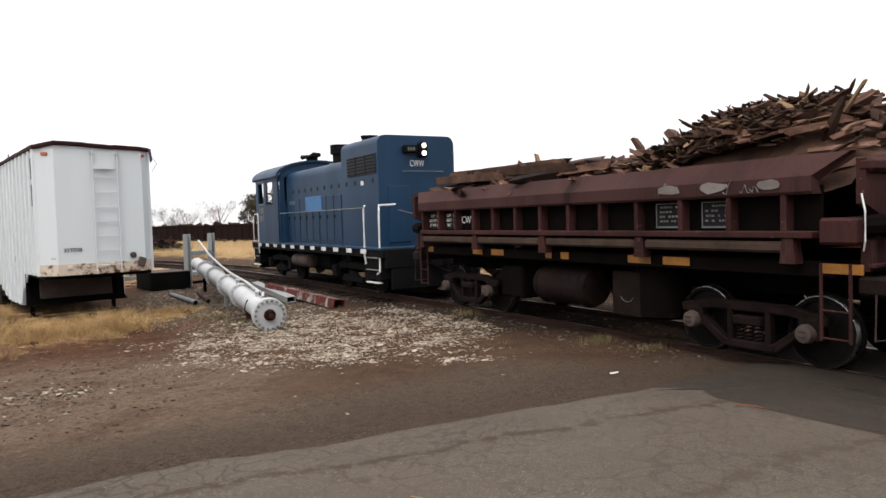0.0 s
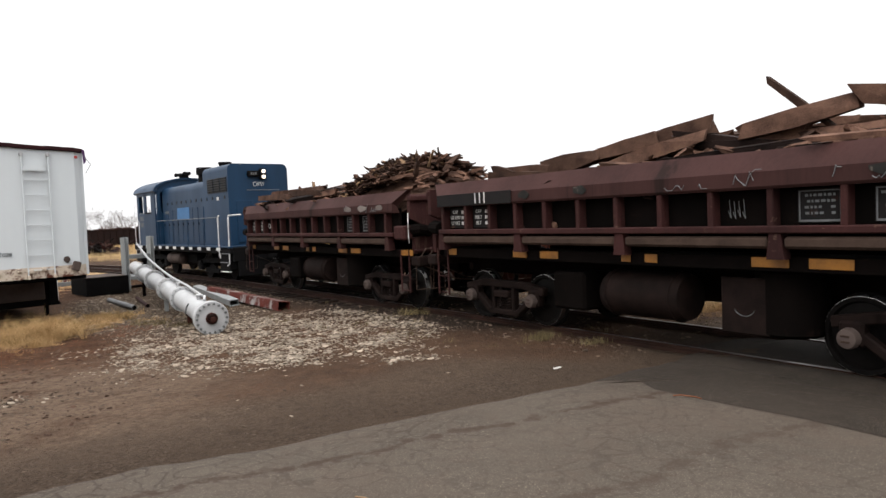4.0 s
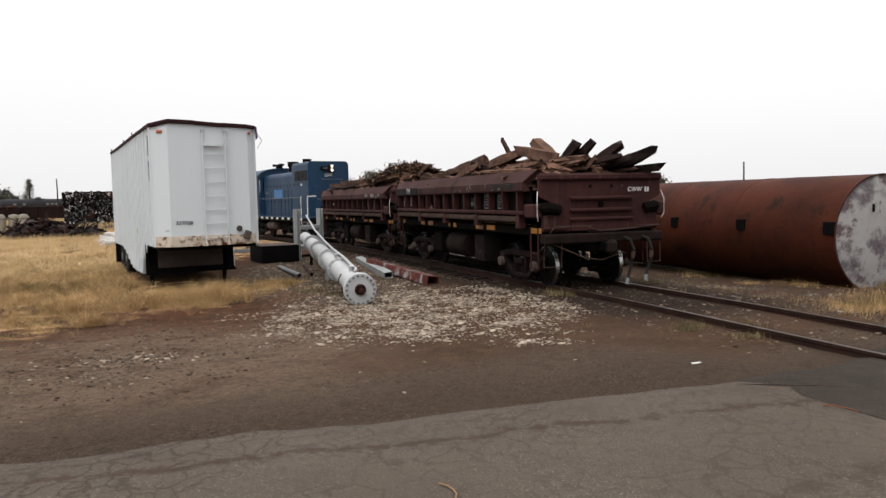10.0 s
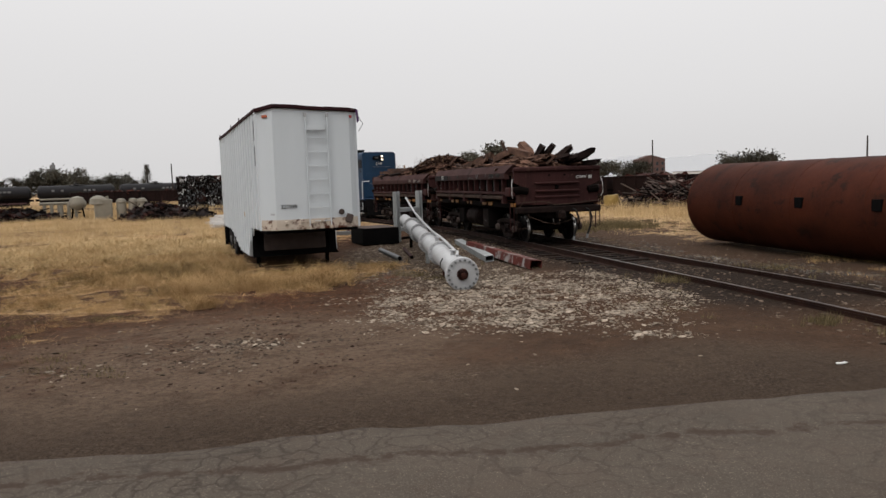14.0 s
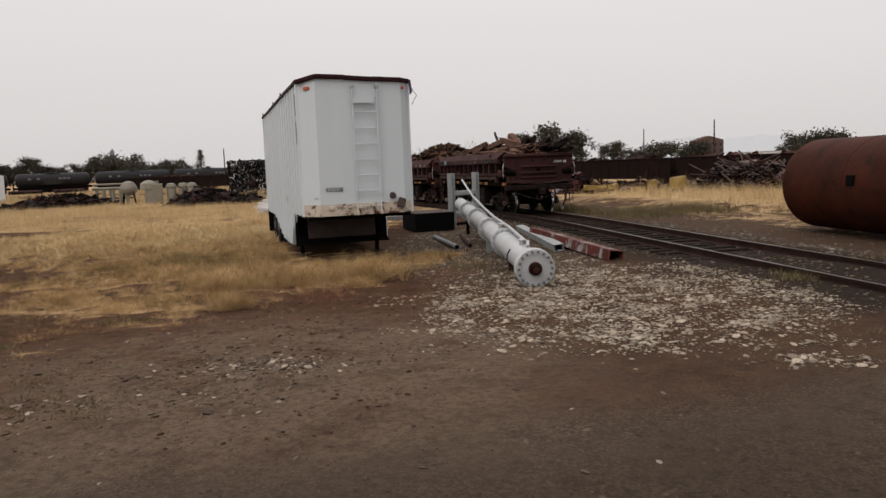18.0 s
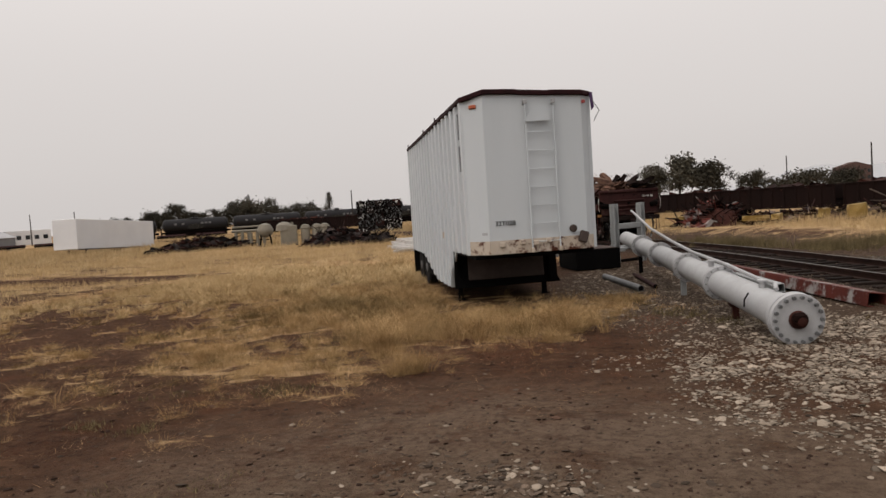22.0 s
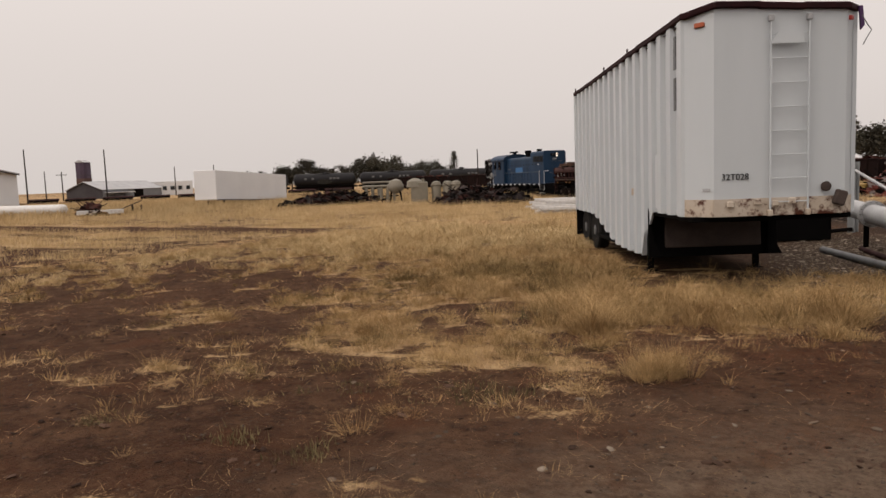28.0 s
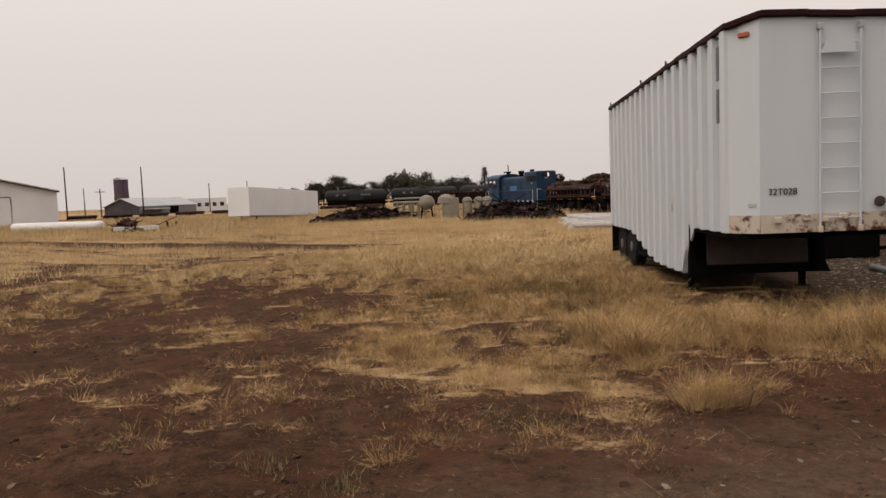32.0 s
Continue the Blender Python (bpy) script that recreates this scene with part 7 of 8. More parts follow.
            for k in range(3):
                part("column", Geo().rod((0.55 * k - 0.55, 0, 0), (0.55 * k - 0.55, 0, 1.35), 0.14, 10), c, ob)
            part("header", Geo().rod((-0.9, 0, 1.4), (0.9, 0, 1.4), 0.13, 10), c, ob)
            part("header", Geo().rod((-0.9, 0.4, 1.75), (0.7, 0.4, 1.75), 0.09, 10), c, ob)
            part("frame", Geo().box((0, 0.2, 0.55), (1.9, 0.1, 0.1), 0.01), M["rust_dark"], ob)

    for x, y, k in ((-49.2, 49.8, "rack"), (-47.6, 50.0, "rack"), (-45.9, 49.2, "ball"), (-43.1, 49.0, "box"), (-42.0, 49.8, "tall"), (-41.3, 50.4, "tall"), (-40.6, 50.6, "tall")):
        vessel(x, y, k, 1)

    # box trailer with its pale side towards the yard
    wt = thing("box_trailer", pose(-68.55, 46.95, 0.05, 0, 0, 117) @ pose(0, 0, 0, 0, 1.9, 0), "white box trailer parked at the far edge of the grass", "trailer")
    part("box", Geo().box((8.3, 1.22, 1.62), (16.6, 2.44, 3.0), 0.04), M["bld_white"], wt, "white box body")
    part("side_rail", Geo().box((8.3, -0.01, 0.10), (16.6, 0.06, 0.12), 0.01), M["bld_dark"], wt)
    for x in (0.04, 16.56):
        part("door_post", Geo().box((x, -0.01, 1.6), (0.10, 0.05, 2.98), 0.01), M["bld_white"], wt)
    for x in (2.0, 11.4, 12.7):
        for y in (0.3, 2.1):
            part("tyre" if x > 3 else "leg", Geo().lathe([(0.25, -0.12), (0.48, -0.12), (0.48, 0.12), (0.25, 0.12)], 18, Matrix.Translation((x, y, -0.05 + 0.03 * x)) @ pose(0, 0, 0, 90)) if x > 3 else Geo().box((x, y, -0.2), (0.12, 0.12, 0.65), 0.01), M["tyre"], wt)
    # white pipe lying in the grass
    a, b = Vector((-81.3, 29.3)), Vector((-71.3, 33.2))
    wp = thing("white_cylinder", pose(a.x, a.y, land(*a) + 0.42, 0, 0, math.degrees(math.atan2(b.y - a.y, b.x - a.x))), "long white cylinder lying in the grass", "cylinder")
    L = (b - a).length
    part("shell", Geo().lathe([(0.05, -0.25), (0.3, -0.2), (0.46, 0), (0.46, L), (0.3, L + 0.2), (0.05, L + 0.25)], 22, pose(0, 0, 0, 0, 90, 0)), M["white"], wp, "", True)
    for x in (2.0, L - 2):
        part("cradle", Geo().box((x, 0, -0.34), (0.2, 0.9, 0.2), 0.02), M["wood_dark"], wp)
    rp = thing("loading_ramp", pose(-63.8, 35.2, land(-63.8, 35.2), 0, 0, 60), "grey planked loading ramp", "ramp")
    part("deck", Geo().box((0, 0, 0.55), (2.6, 1.2, 0.08), 0.01, pose(0, 0, 0, 0, -22, 0)), M["bare"], rp)
    for x in (0.4, 1.1):
        part("prop", Geo().box((x, 0, 0.3), (0.12, 1.0, 0.7), 0.01), M["wood_dark"], rp)

    # sheds and silo
    hb = thing("metal_shed", pose(-115.6, 15.6, -0.45, 0, 0, 81), "white metal shed with a low pitched roof", "shed")
    part("gable_wall", Geo().prism([(0, 0), (29, 0), (29, 4.5), (14.5, 8.0), (0, 4.5)], 0, 0.2, pose(0, 0, 0, 90)), M["bld_white"], hb)
    part("side_wall", Geo().box((28.9, 15, 2.25), (0.2, 29.6, 4.5), 0.02), M["bld_white"], hb)
    for sg, x0 in ((1, 0), (-1, 29)):
        part("roof_slope", Geo().box((x0 + sg * 7.1, 14.8, 6.36), (15.1, 31.2, 0.14), 0.02, pose(0, 0, 0, 0, -sg * 13.6, 0)), M["bld_roof"], hb, "pale roof with dark edge")
        part("verge", Geo().box((x0 + sg * 7.1, -0.72, 6.33), (15.1, 0.14, 0.26), 0.02, pose(0, 0, 0, 0, -sg * 13.6, 0)), M["scrap_red"], hb, "dark red verge board")
    dr = part("sliding_door", Geo().box((17.0, -0.10, 1.95), (12.6, 0.1, 3.9), 0.02), M["bld_white"], hb)
    part("door_trim", Geo().box((17.0, -0.17, 3.95), (12.8, 0.08, 0.14), 0.01), M["bld_dark"], dr)
    part("door_trim", Geo().box((23.4, -0.17, 1.95), (0.18, 0.06, 3.9), 0.01), M["scrap_red"], dr)
    part("loft_opening", Geo().box((15.5, -0.06, 4.7), (5.6, 0.1, 1.2), 0.02), M["scrap_red"], hb, "brown loft shutter")
    part("loft_panel", Geo().box((15.5, -0.13, 5.0), (5.0, 0.06, 0.5), 0.02), M["bld_white"], hb)
    si = thing("grain_silo", pose(-214.5, 100, -0.5, 0, 0, 25), "tall weathered purple-grey silo tower", "silo")
    part("tower", Geo().box((0, 0, 5.1), (2.9, 2.7, 10.2), 0.05), M["silo"], si)
    part("lower_cladding", Geo().box((0, 0, 3.4), (2.96, 2.76, 4.6), 0.04), M["brick"], si, "dark red lower cladding")
    part("roof", Geo().prism([(-1.7, 0), (1.7, 0), (0, 0.7)], -1.55, 1.55, Matrix.Translation((0, 0, 10.2)) @ pose(0, 0, 0, 90)), M["bld_roof"], si)
    part("bands", Geo().box((0, 0, 6.6), (3.0, 2.8, 0.15), 0.02).box((0, 0, 3.6), (3.0, 2.8, 0.15), 0.02), M["bld_dark"], si)
    sh = thing("metal_shed", pose(-180.3, 88.6, -0.5, 0, 0, 119), "low grey shed with a pale metal roof", "shed")
    part("gable_wall", Geo().prism([(0, 0), (9.8, 0), (9.8, 2.3), (4.9, 4.3), (0, 2.3)], 0, 0.2, Matrix(((0, 0, 1, 0), (1, 0, 0, 0), (0, 1, 0, 0), (0, 0, 0, 1)))), M["bld_dark"], sh, "dull grey gable wall")
    part("side_wall", Geo().box((13, 0.1, 1.15), (25.6, 0.2, 2.3), 0.02), M["elevator"], sh)
    part("back_wall", Geo().box((13, 9.7, 1.15), (25.6, 0.2, 2.3), 0.02), M["elevator"], sh)
    for sg in (1, -1):
        part("roof_slope", Geo().box((13, 4.9 - sg * 2.5, 3.3), (26.8, 5.6, 0.12), 0.02, pose(0, 0, 0, sg * 22.2)), M["bld_roof"], sh, "pale metal roof slope")
    part("door", Geo().box((15, -0.03, 1.05), (4.0, 0.1, 2.1), 0.02), M["rust_dark"], sh, "dark open doorway")
    part("canopy", Geo().box((5.5, -1.2, 1.5), (9.0, 2.4, 0.12), 0.02), M["bld_white"], sh)
    for x in (1.5, 5.5, 9.5):
        part("canopy_post", Geo().box((x, -2.3, 0.75), (0.12, 0.12, 1.5), 0.01), M["bld_dark"], sh)
    wb = thing("office_block", pose(-195, 115.8, -0.5, 0, 0, 62), "distant pale flat-roofed block", "building")
    part("wall", Geo().box((0, 4, 2.0), (11, 8, 4.0), 0.05), M["bld_white"], wb)
    for k in range(5):
        part("window", Geo().box((-4.2 + 2.1 * k, -0.02, 2.1), (1.1, 0.06, 1.1), 0.01), M["glass"], wb)
    for k in range(9):
        x = -186 + 6.4 * k
        y = 78 + 5.8 * k
        fw = thing("stored_pipe", pose(x * 0.80, y * 0.80, land(x * .8, y * .8), 0, 0, 55), "rusty stored pipe rack at the yard edge", "pipe rack", "pipe racks")
        for q in range(3):
            part("pipe", Geo().rod((-2.6, 0.5 * q - 0.5, 0.35 + 0.12 * q), (2.6, 0.5 * q - 0.5, 0.35 + 0.12 * q), 0.2, 8), M["rust"] if q else M["rust_dark"], fw)
        part("rest", Geo().box((0, 0, 0.08), (0.3, 1.6, 0.2), 0.02), M["wood_dark"], fw)
    bb = thing("brick_building", pose(-3, 422, -0.5, 0, 0, 20), "distant brown brick building", "building")
    part("wall", Geo().box((0, 0, 5.5), (15, 10, 11), 0.1), M["brick"], bb)
    part("roof", Geo().prism([(-7, 0), (7, 0), (0, 2.2)], -5, 5, Matrix.Translation((0, 0, 11)) @ pose(0, 0, 0, 90)), M["brick"], bb)
    for k in range(5):
        for r in range(3):
            part("window", Geo().box((-6 + 3 * k, -5.02, 2 + 3.2 * r), (1.3, 0.1, 1.7), 0.02), M["glass"], bb)
    cw = thing("white_cabin", pose(8.4, 152, -0.5, 0, 0, -2), "long low white cabin beyond the wagons", "cabin")
    part("wall", Geo().box((0, 0, 1.5), (9.0, 3, 2.4), 0.05), M["bld_white"], cw)
    part("roof", Geo().box((0, 0, 2.75), (9.4, 3.3, 0.14), 0.03), M["bld_roof"], cw)
    for k in range(6):
        part("window", Geo().box((-3.6 + 1.4 * k, -1.52, 1.9), (0.8, 0.05, 0.7), 0.01), M["glass"], cw)
    lb = thing("low_office", pose(53, 108, -0.5, 0, 0, -26), "low white office with a dark flat roof", "building")
    part("wall", Geo().box((0, 0, 1.7), (7.5, 4, 3.2), 0.05), M["bld_white"], lb)
    part("roof", Geo().box((0, 0, 3.5), (8.2, 4.6, 0.4), 0.04), M["bld_dark"], lb)
    for k in range(4):
        part("window", Geo().box((-2.7 + 1.8 * k, -2.02, 2.0), (1.0, 0.06, 1.0), 0.01), M["glass"], lb)
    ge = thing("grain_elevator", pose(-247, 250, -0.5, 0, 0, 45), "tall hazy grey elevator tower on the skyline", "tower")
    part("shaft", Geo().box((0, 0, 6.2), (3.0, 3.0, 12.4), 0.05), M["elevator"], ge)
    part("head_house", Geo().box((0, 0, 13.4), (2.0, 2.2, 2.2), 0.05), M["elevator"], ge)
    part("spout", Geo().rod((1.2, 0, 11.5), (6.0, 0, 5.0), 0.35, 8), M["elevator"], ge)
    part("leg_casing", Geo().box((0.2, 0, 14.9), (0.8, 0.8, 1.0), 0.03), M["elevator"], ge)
    gb = thing("green_cabin", pose(26.5, 55, land(26.5, 55), 0, 0, -20), "pale cabin with a green roof edge", "cabin")
    part("wall", Geo().box((0, 0, 1.15), (3.6, 2.4, 2.3), 0.04), M["bld_white"], gb)
    part("roof", Geo().box((0, 0, 2.4), (4.0, 2.8, 0.25), 0.03), M["weed"], gb)

    # wagons: dark open gondolas and black tank cars
    def gondola(x, y, rz, ln, label):
        ob = thing("gondola_wagon", pose(x, y, land(x, y), 0, 0, rz), label, "rail wagon", "dark gondolas")
        H = M["hopper"]
        for s in (-1, 1):
            part("side", Geo().box((0, s * 1.45, 1.28), (ln, 0.08, 1.76), 0.02), H, ob)
            part("end", Geo().box((s * (ln / 2 - 0.05), 0, 1.28), (0.08, 2.8, 1.76), 0.02), H, ob)
            part("top_chord", Geo().box((0, s * 1.48, 2.18), (ln, 0.16, 0.12), 0.02), H, ob)
            n = int(ln / 1.1)
            for k in range(n + 1):
                part("rib", Geo().box((-ln / 2 + ln * k / n, s * 1.52, 1.28), (0.12, 0.1, 1.72), 0.02), H, ob)
        part("floor", Geo().box((0, 0, 1.0), (ln, 2.8, 0.2), 0.02), M["rust_dark"], ob)
        for e in (-1, 1):
            for dx in (-0.85, 0.85):
                for s in (-1, 1):
                    part("wheel", Geo().lathe([(0.42, -0.06), (0.45, 0.0), (0.42, 0.06)], 16, Matrix.Translation((e * ln * 0.36 + dx, s * 0.75, 0.42)) @ pose(0, 0, 0, 90)), M["rust_dark"], ob)
            part("bogie", Geo().box((e * ln * 0.36, 0, 0.55), (2.2, 2.1, 0.32), 0.04), M["rust_dark"], ob)
        heap, rl = Geo(), random.Random(int(x * 7))
        for k in range(26):
            crumple(heap, rl, (rl.uniform(-0.46, 0.46) * ln, rl.uniform(-1.1, 1.1), rl.uniform(1.75, 2.2)), (rl.uniform(0.4, 1.5), rl.uniform(0.3, 1.0), rl.uniform(0.2, 0.5)), pose(0, 0, 0, rl.uniform(-25, 25), rl.uniform(-25, 25), rl.uniform(0, 180)), 0.3)
        tagged(part("scrap_load", heap, M["scrap_red"], ob, "jumbled rusty scrap load"), kind="stuff")

    d = Vector((-0.832, 0.555))
    for k in range(6):
        p = Vector((3.0, 65.4)) + d * (13.4 * k)
        gondola(p.x, p.y, math.degrees(math.atan2(d.y, d.x)), 12.6, "dark rusty open gondola wagon")
    gondola(9.5, 60.6, -34, 6.0, "short dark gondola wagon")
    for k in range(3):
        gondola(30 + 13.0 * k, 66 + 2.5 * k, 12, 12.4, "dark gondola wagon beyond the crossing")

    def tank_car(x, y, rz, ln):
        ob = thing("tank_car", pose(x, y, -0.45, 0, 0, rz), "black railway tank car with small pale marks", "tank car", "black tank cars")
        part("tank", Geo().lathe([(0.1, -ln / 2 - 0.3), (0.9, -ln / 2 - 0.15), (1.3, -ln / 2 + 0.3), (1.3, ln / 2 - 0.3), (0.9, ln / 2 + 0.15), (0.1, ln / 2 + 0.3)], 24, Matrix.Translation((0, 0, 2.45)) @ pose(0, 0, 0, 0, 90, 0)), M["tankcar"], ob, "", True)
        part("dome", Geo().lathe([(0.5, 3.6), (0.5, 4.1)], 14), M["tankcar"], ob)
        part("sill", Geo().box((0, 0, 1.05), (ln + 1.2, 0.6, 0.4), 0.03), M["rust_dark"], ob)
        # solid dark block added to close the bright gap below the tank
        part("underframe", Geo().box((0, 0, 0.75), (ln * 0.98, 2.0, 1.1), 0.05), M["rust_dark"], ob)
        part("painted_patch", Geo().prism([(-1.6, 1.7), (0.3, 1.6), (1.5, 1.9), (1.2, 2.5), (-0.4, 2.7), (-1.4, 2.4)], 1.27, 1.31, pose(0, 0, 0, 90)), M["patch_grey"], ob, "dull painted scrawl patch")
        part("walkway", Geo().box((0, 0, 3.85), (2.6, 1.2, 0.06), 0.01), M["galv"], ob)
        mk = Geo()
        for q in (-0.32, -0.2, 0.1, 0.16, 0.22):
            mk.box((ln * q, -1.29, 2.75), (0.5, 0.03, 0.35))
        tagged(part("marking", mk, M["galv"], ob, "small pale marks"), kind="stuff")
        for e in (-1, 1):
            part("bogie", Geo().box((e * ln * 0.38, 0, 0.55), (2.4, 2.2, 0.5), 0.05), M["rust_dark"], ob)
            for dx in (-0.85, 0.85):
                for s in (-1, 1):
                    part("wheel", Geo().lathe([(0.42, -0.06), (0.45, 0.0), (0.42, 0.06)], 14, Matrix.Translation((e * ln * 0.38 + dx, s * 0.75, 0.42)) @ pose(0, 0, 0, 90)), M["rust_dark"], ob)

    t0, td = Vector((-121.5, 99.6)), Vector((0.66, 0.751))
    for k, ln in ((-0.55, 12), (0.5, 12), (1.58, 13.2), (2.7, 13.2), (3.8, 13)):
        p = t0 + td * (13.0 * k)
        tank_car(p.x, p.y, math.degrees(math.atan2(td.y, td.x)), ln)
    for k in range(2):
        gondola(-88 + 13 * k, 101 + 1.5 * k, 8, 12.4, "dark flat-sided wagon behind the vessels")


build_far_yard()


# ---- poles, trees and hills ----
def pole(x, y, h, arm=True):
    ob = thing("utility_pole", pose(x, y, -0.5, 0, 0, (x * 7) % 90), "weathered wooden utility pole", "pole", "utility poles")
    part("shaft", Geo().rod((0, 0, 0), (0, 0, h), 0.15, 8, 0.10), M["pole"], ob)
    if arm:
        part("crossarm", Geo().box((0, 0, h - 0.7), (2.2, 0.12, 0.14), 0.01), M["pole"], ob)


def tree(x, y, h, w, seed, conifer=False, bare=False):
    rnd = random.Random(seed)
    ob = thing("tree", pose(x, y, -0.5), "dark conifer" if conifer else "leafless grey shrubby tree" if bare else "dark green broadleaf tree", "tree", "distant trees")
    tagged(ob, "narrow dark conifer beyond the yard" if conifer else "leafless grey tree beyond the yard" if bare else "dark leafy tree with an uneven crown")
    tr = Geo()
    tr.rod((0, 0, 0), (0.1, 0, h * (0.9 if conifer else 0.55)), 0.035 * h, 7, 0.012 * h)
    cl = Geo()
    clumps = []
    if conifer:
        for k in range(46):
            z = h * (0.12 + 0.86 * rnd.random())
            r = w * 0.5 * (1 - z / h) * rnd.uniform(0.5, 1.1)
            a = rnd.uniform(0, 6.283)
            clumps.append((r * math.cos(a), r * math.sin(a), z, 0.10 * w + 0.05 * h * (1 - z / h)))
    else:
        for k in range(9):
            a, up = rnd.uniform(0, 6.283), rnd.uniform(0.45, 0.95)
            e = Vector((math.cos(a) * w * 0.38 * rnd.uniform(0.4, 1.1), math.sin(a) * w * 0.38 * rnd.uniform(0.4, 1.1), h * up))
            tr.rod((0, 0, h * rnd.uniform(0.25, 0.5)), e, 0.013 * h, 5, 0.004 * h)
            for q in range(2 if bare else 7):
                clumps.append((e.x + rnd.gauss(0, w * 0.12), e.y + rnd.gauss(0, w * 0.12), min(h, e.z + rnd.gauss(0, h * 0.10)), w * rnd.uniform(0.09, 0.18)))
    for cx, cy, cz, r in clumps:
        for _ in range(26 if bare else 88):
            v = Vector((rnd.gauss(0, 1), rnd.gauss(0, 1), rnd.gauss(0, 0.8)))
            p = Vector((cx, cy, cz)) + v * r * 0.55
            if bare:
                d = Vector((rnd.gauss(0, 1), rnd.gauss(0, 1), rnd.uniform(0.2, 1.4))).normalized() * r * 0.9
                s = Vector((0.02, 0.02, 0))
                cl.add([p - s, p + s, p + d], [(0, 1, 2)])
            else:
                s = r * rnd.uniform(0.10, 0.23)
                a = Vector((rnd.gauss(0, 1), rnd.gauss(0, 1), rnd.gauss(0, 1))).normalized() * s
                b = Vector((rnd.gauss(0, 1), rnd.gauss(0, 1), rnd.gauss(0, 1))).normalized() * s
                cl.add([p - a, p - b, p + a, p + b], [(0, 1, 2, 3)])
    part("trunk", tr, M["bark"] if not bare else M["bare"], ob)
    part("crown", cl, M["leaf"] if not bare else M["bare"], ob, "bare twigs" if bare else "dark uneven crown")


def build_distance():
    for x, y, h in ((-13.9, 162.7, 8.6), (0.1, 133.2, 8.4), (-145.3, 58.4, 9.9), (-140.1, 70.4, 9.7), (-177.5, 106.5, 7.6), (-88.1, 117.9, 7.3), (-155.6, 103.8, 7.2), (-190.6, 79.8, 7.2), (-170.8, 75.4, 6.5), (46, 92, 7), (22, 150, 6.5), (30, 118, 7)):
        pole(x, y, h, h < 7)
    rnd = random.Random(4)
    far_left = [(-158, 126, 5.2, 7), (-152, 124, 5.0, 6), (-146.7, 124, 6.6, 5.5), (-143, 127, 5.6, 6), (-139.5, 131, 5.0, 6), (-136, 135, 6.4, 8), (-131.5, 137, 6.6, 8), (-128, 141, 4.8, 7), (-122, 142, 5.2, 6), (-117, 141, 3.6, 5), (-163, 120, 4.4, 6), (-170, 116, 4.0, 6)]
    for k, (x, y, h, w) in enumerate(far_left):
        tree(x, y, h + 0.6, w, 100 + k)
    tree(-109, 137, 8.2, 4.0, 140, True)
    mid = [(-28.0, 129.5, 8.2, 8), (-24.6, 131, 7.0, 7), (-33.0, 131, 6.6, 6), (-19.0, 151, 5.0, 5), (-12, 170, 4.6, 8), (-4.5, 190, 4.8, 8), (16, 176, 6.0, 6), (21, 161, 5.6, 7)]
    for k, (x, y, h, w) in enumerate(mid):
        tree(x, y, h + 0.4, w, 200 + k)
    tree(-35.6, 148, 8.4, 2.4, 230, True)
    tree(-51.5, 120, 6.2, 2.6, 231, True)
    for k in range(4):
        tree(-50 + 4.0 * k, 124 + rnd.uniform(-3, 3), rnd.uniform(4.6, 6.0), 6.5, 300 + k, False, True)
    for k, (x, y, h, w) in enumerate(((18.6, 171.3, 5.0, 6), (22.2, 171, 5.4, 7), (61, 126, 3.6, 3))):
        tree(x, y, h, w, 320 + k)
    tree(27.5, 60, 3.6, 2.4, 340, False)
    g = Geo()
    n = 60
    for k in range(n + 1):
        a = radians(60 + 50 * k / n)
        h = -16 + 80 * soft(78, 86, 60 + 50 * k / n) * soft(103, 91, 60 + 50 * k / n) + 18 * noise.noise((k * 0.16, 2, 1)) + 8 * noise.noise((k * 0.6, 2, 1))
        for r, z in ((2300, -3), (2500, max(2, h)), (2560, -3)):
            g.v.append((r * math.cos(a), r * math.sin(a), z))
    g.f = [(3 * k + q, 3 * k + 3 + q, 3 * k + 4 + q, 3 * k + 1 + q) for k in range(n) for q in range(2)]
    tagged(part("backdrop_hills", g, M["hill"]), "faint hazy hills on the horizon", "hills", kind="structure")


build_distance()


# ---- grass: single blades, thick far out and in worn patches near the drive ----
def blades(spots, rnd, per, height, width, spread_, flat):
    """Three-sided blades round each spot; returns arrays of corners."""
    sp = np.array(spots)
    n = len(sp)
    if n == 0:
        return np.zeros((0, 3))
    c = np.repeat(sp[:, :3], per, axis=0)
    k = np.repeat(sp[:, 3], per)
    m = n * per
    off = rnd.normal(0, 1, (m, 2)) * spread_
    base = np.column_stack([c[:, 0] + off[:, 0], c[:, 1] + off[:, 1], c[:, 2] - 0.01])
    a = rnd.uniform(0, 2 * np.pi, m)
    h = height * k * rnd.uniform(0.45, 1.15, m)
    lean = np.abs(rnd.normal(0, 0.5, m)) + flat
    tip = base + np.column_stack([np.cos(a) * np.sin(lean) * h, np.sin(a) * np.sin(lean) * h, np.cos(np.minimum(lean, 1.45)) * h + 0.012])
    b = rnd.uniform(0, 2 * np.pi, m)
    w = np.column_stack([np.cos(b), np.sin(b), np.zeros(m)]) * width * rnd.uniform(0.6, 1.4, (m, 1))
    if width < 0.005:
        w *= np.clip(np.hypot(base[:, :1] + 5, base[:, 1:2] - 5.3) / 11, 0.3, 1.6)
    return np.stack([base - w, base + w, tip], axis=1).reshape(-1, 3)


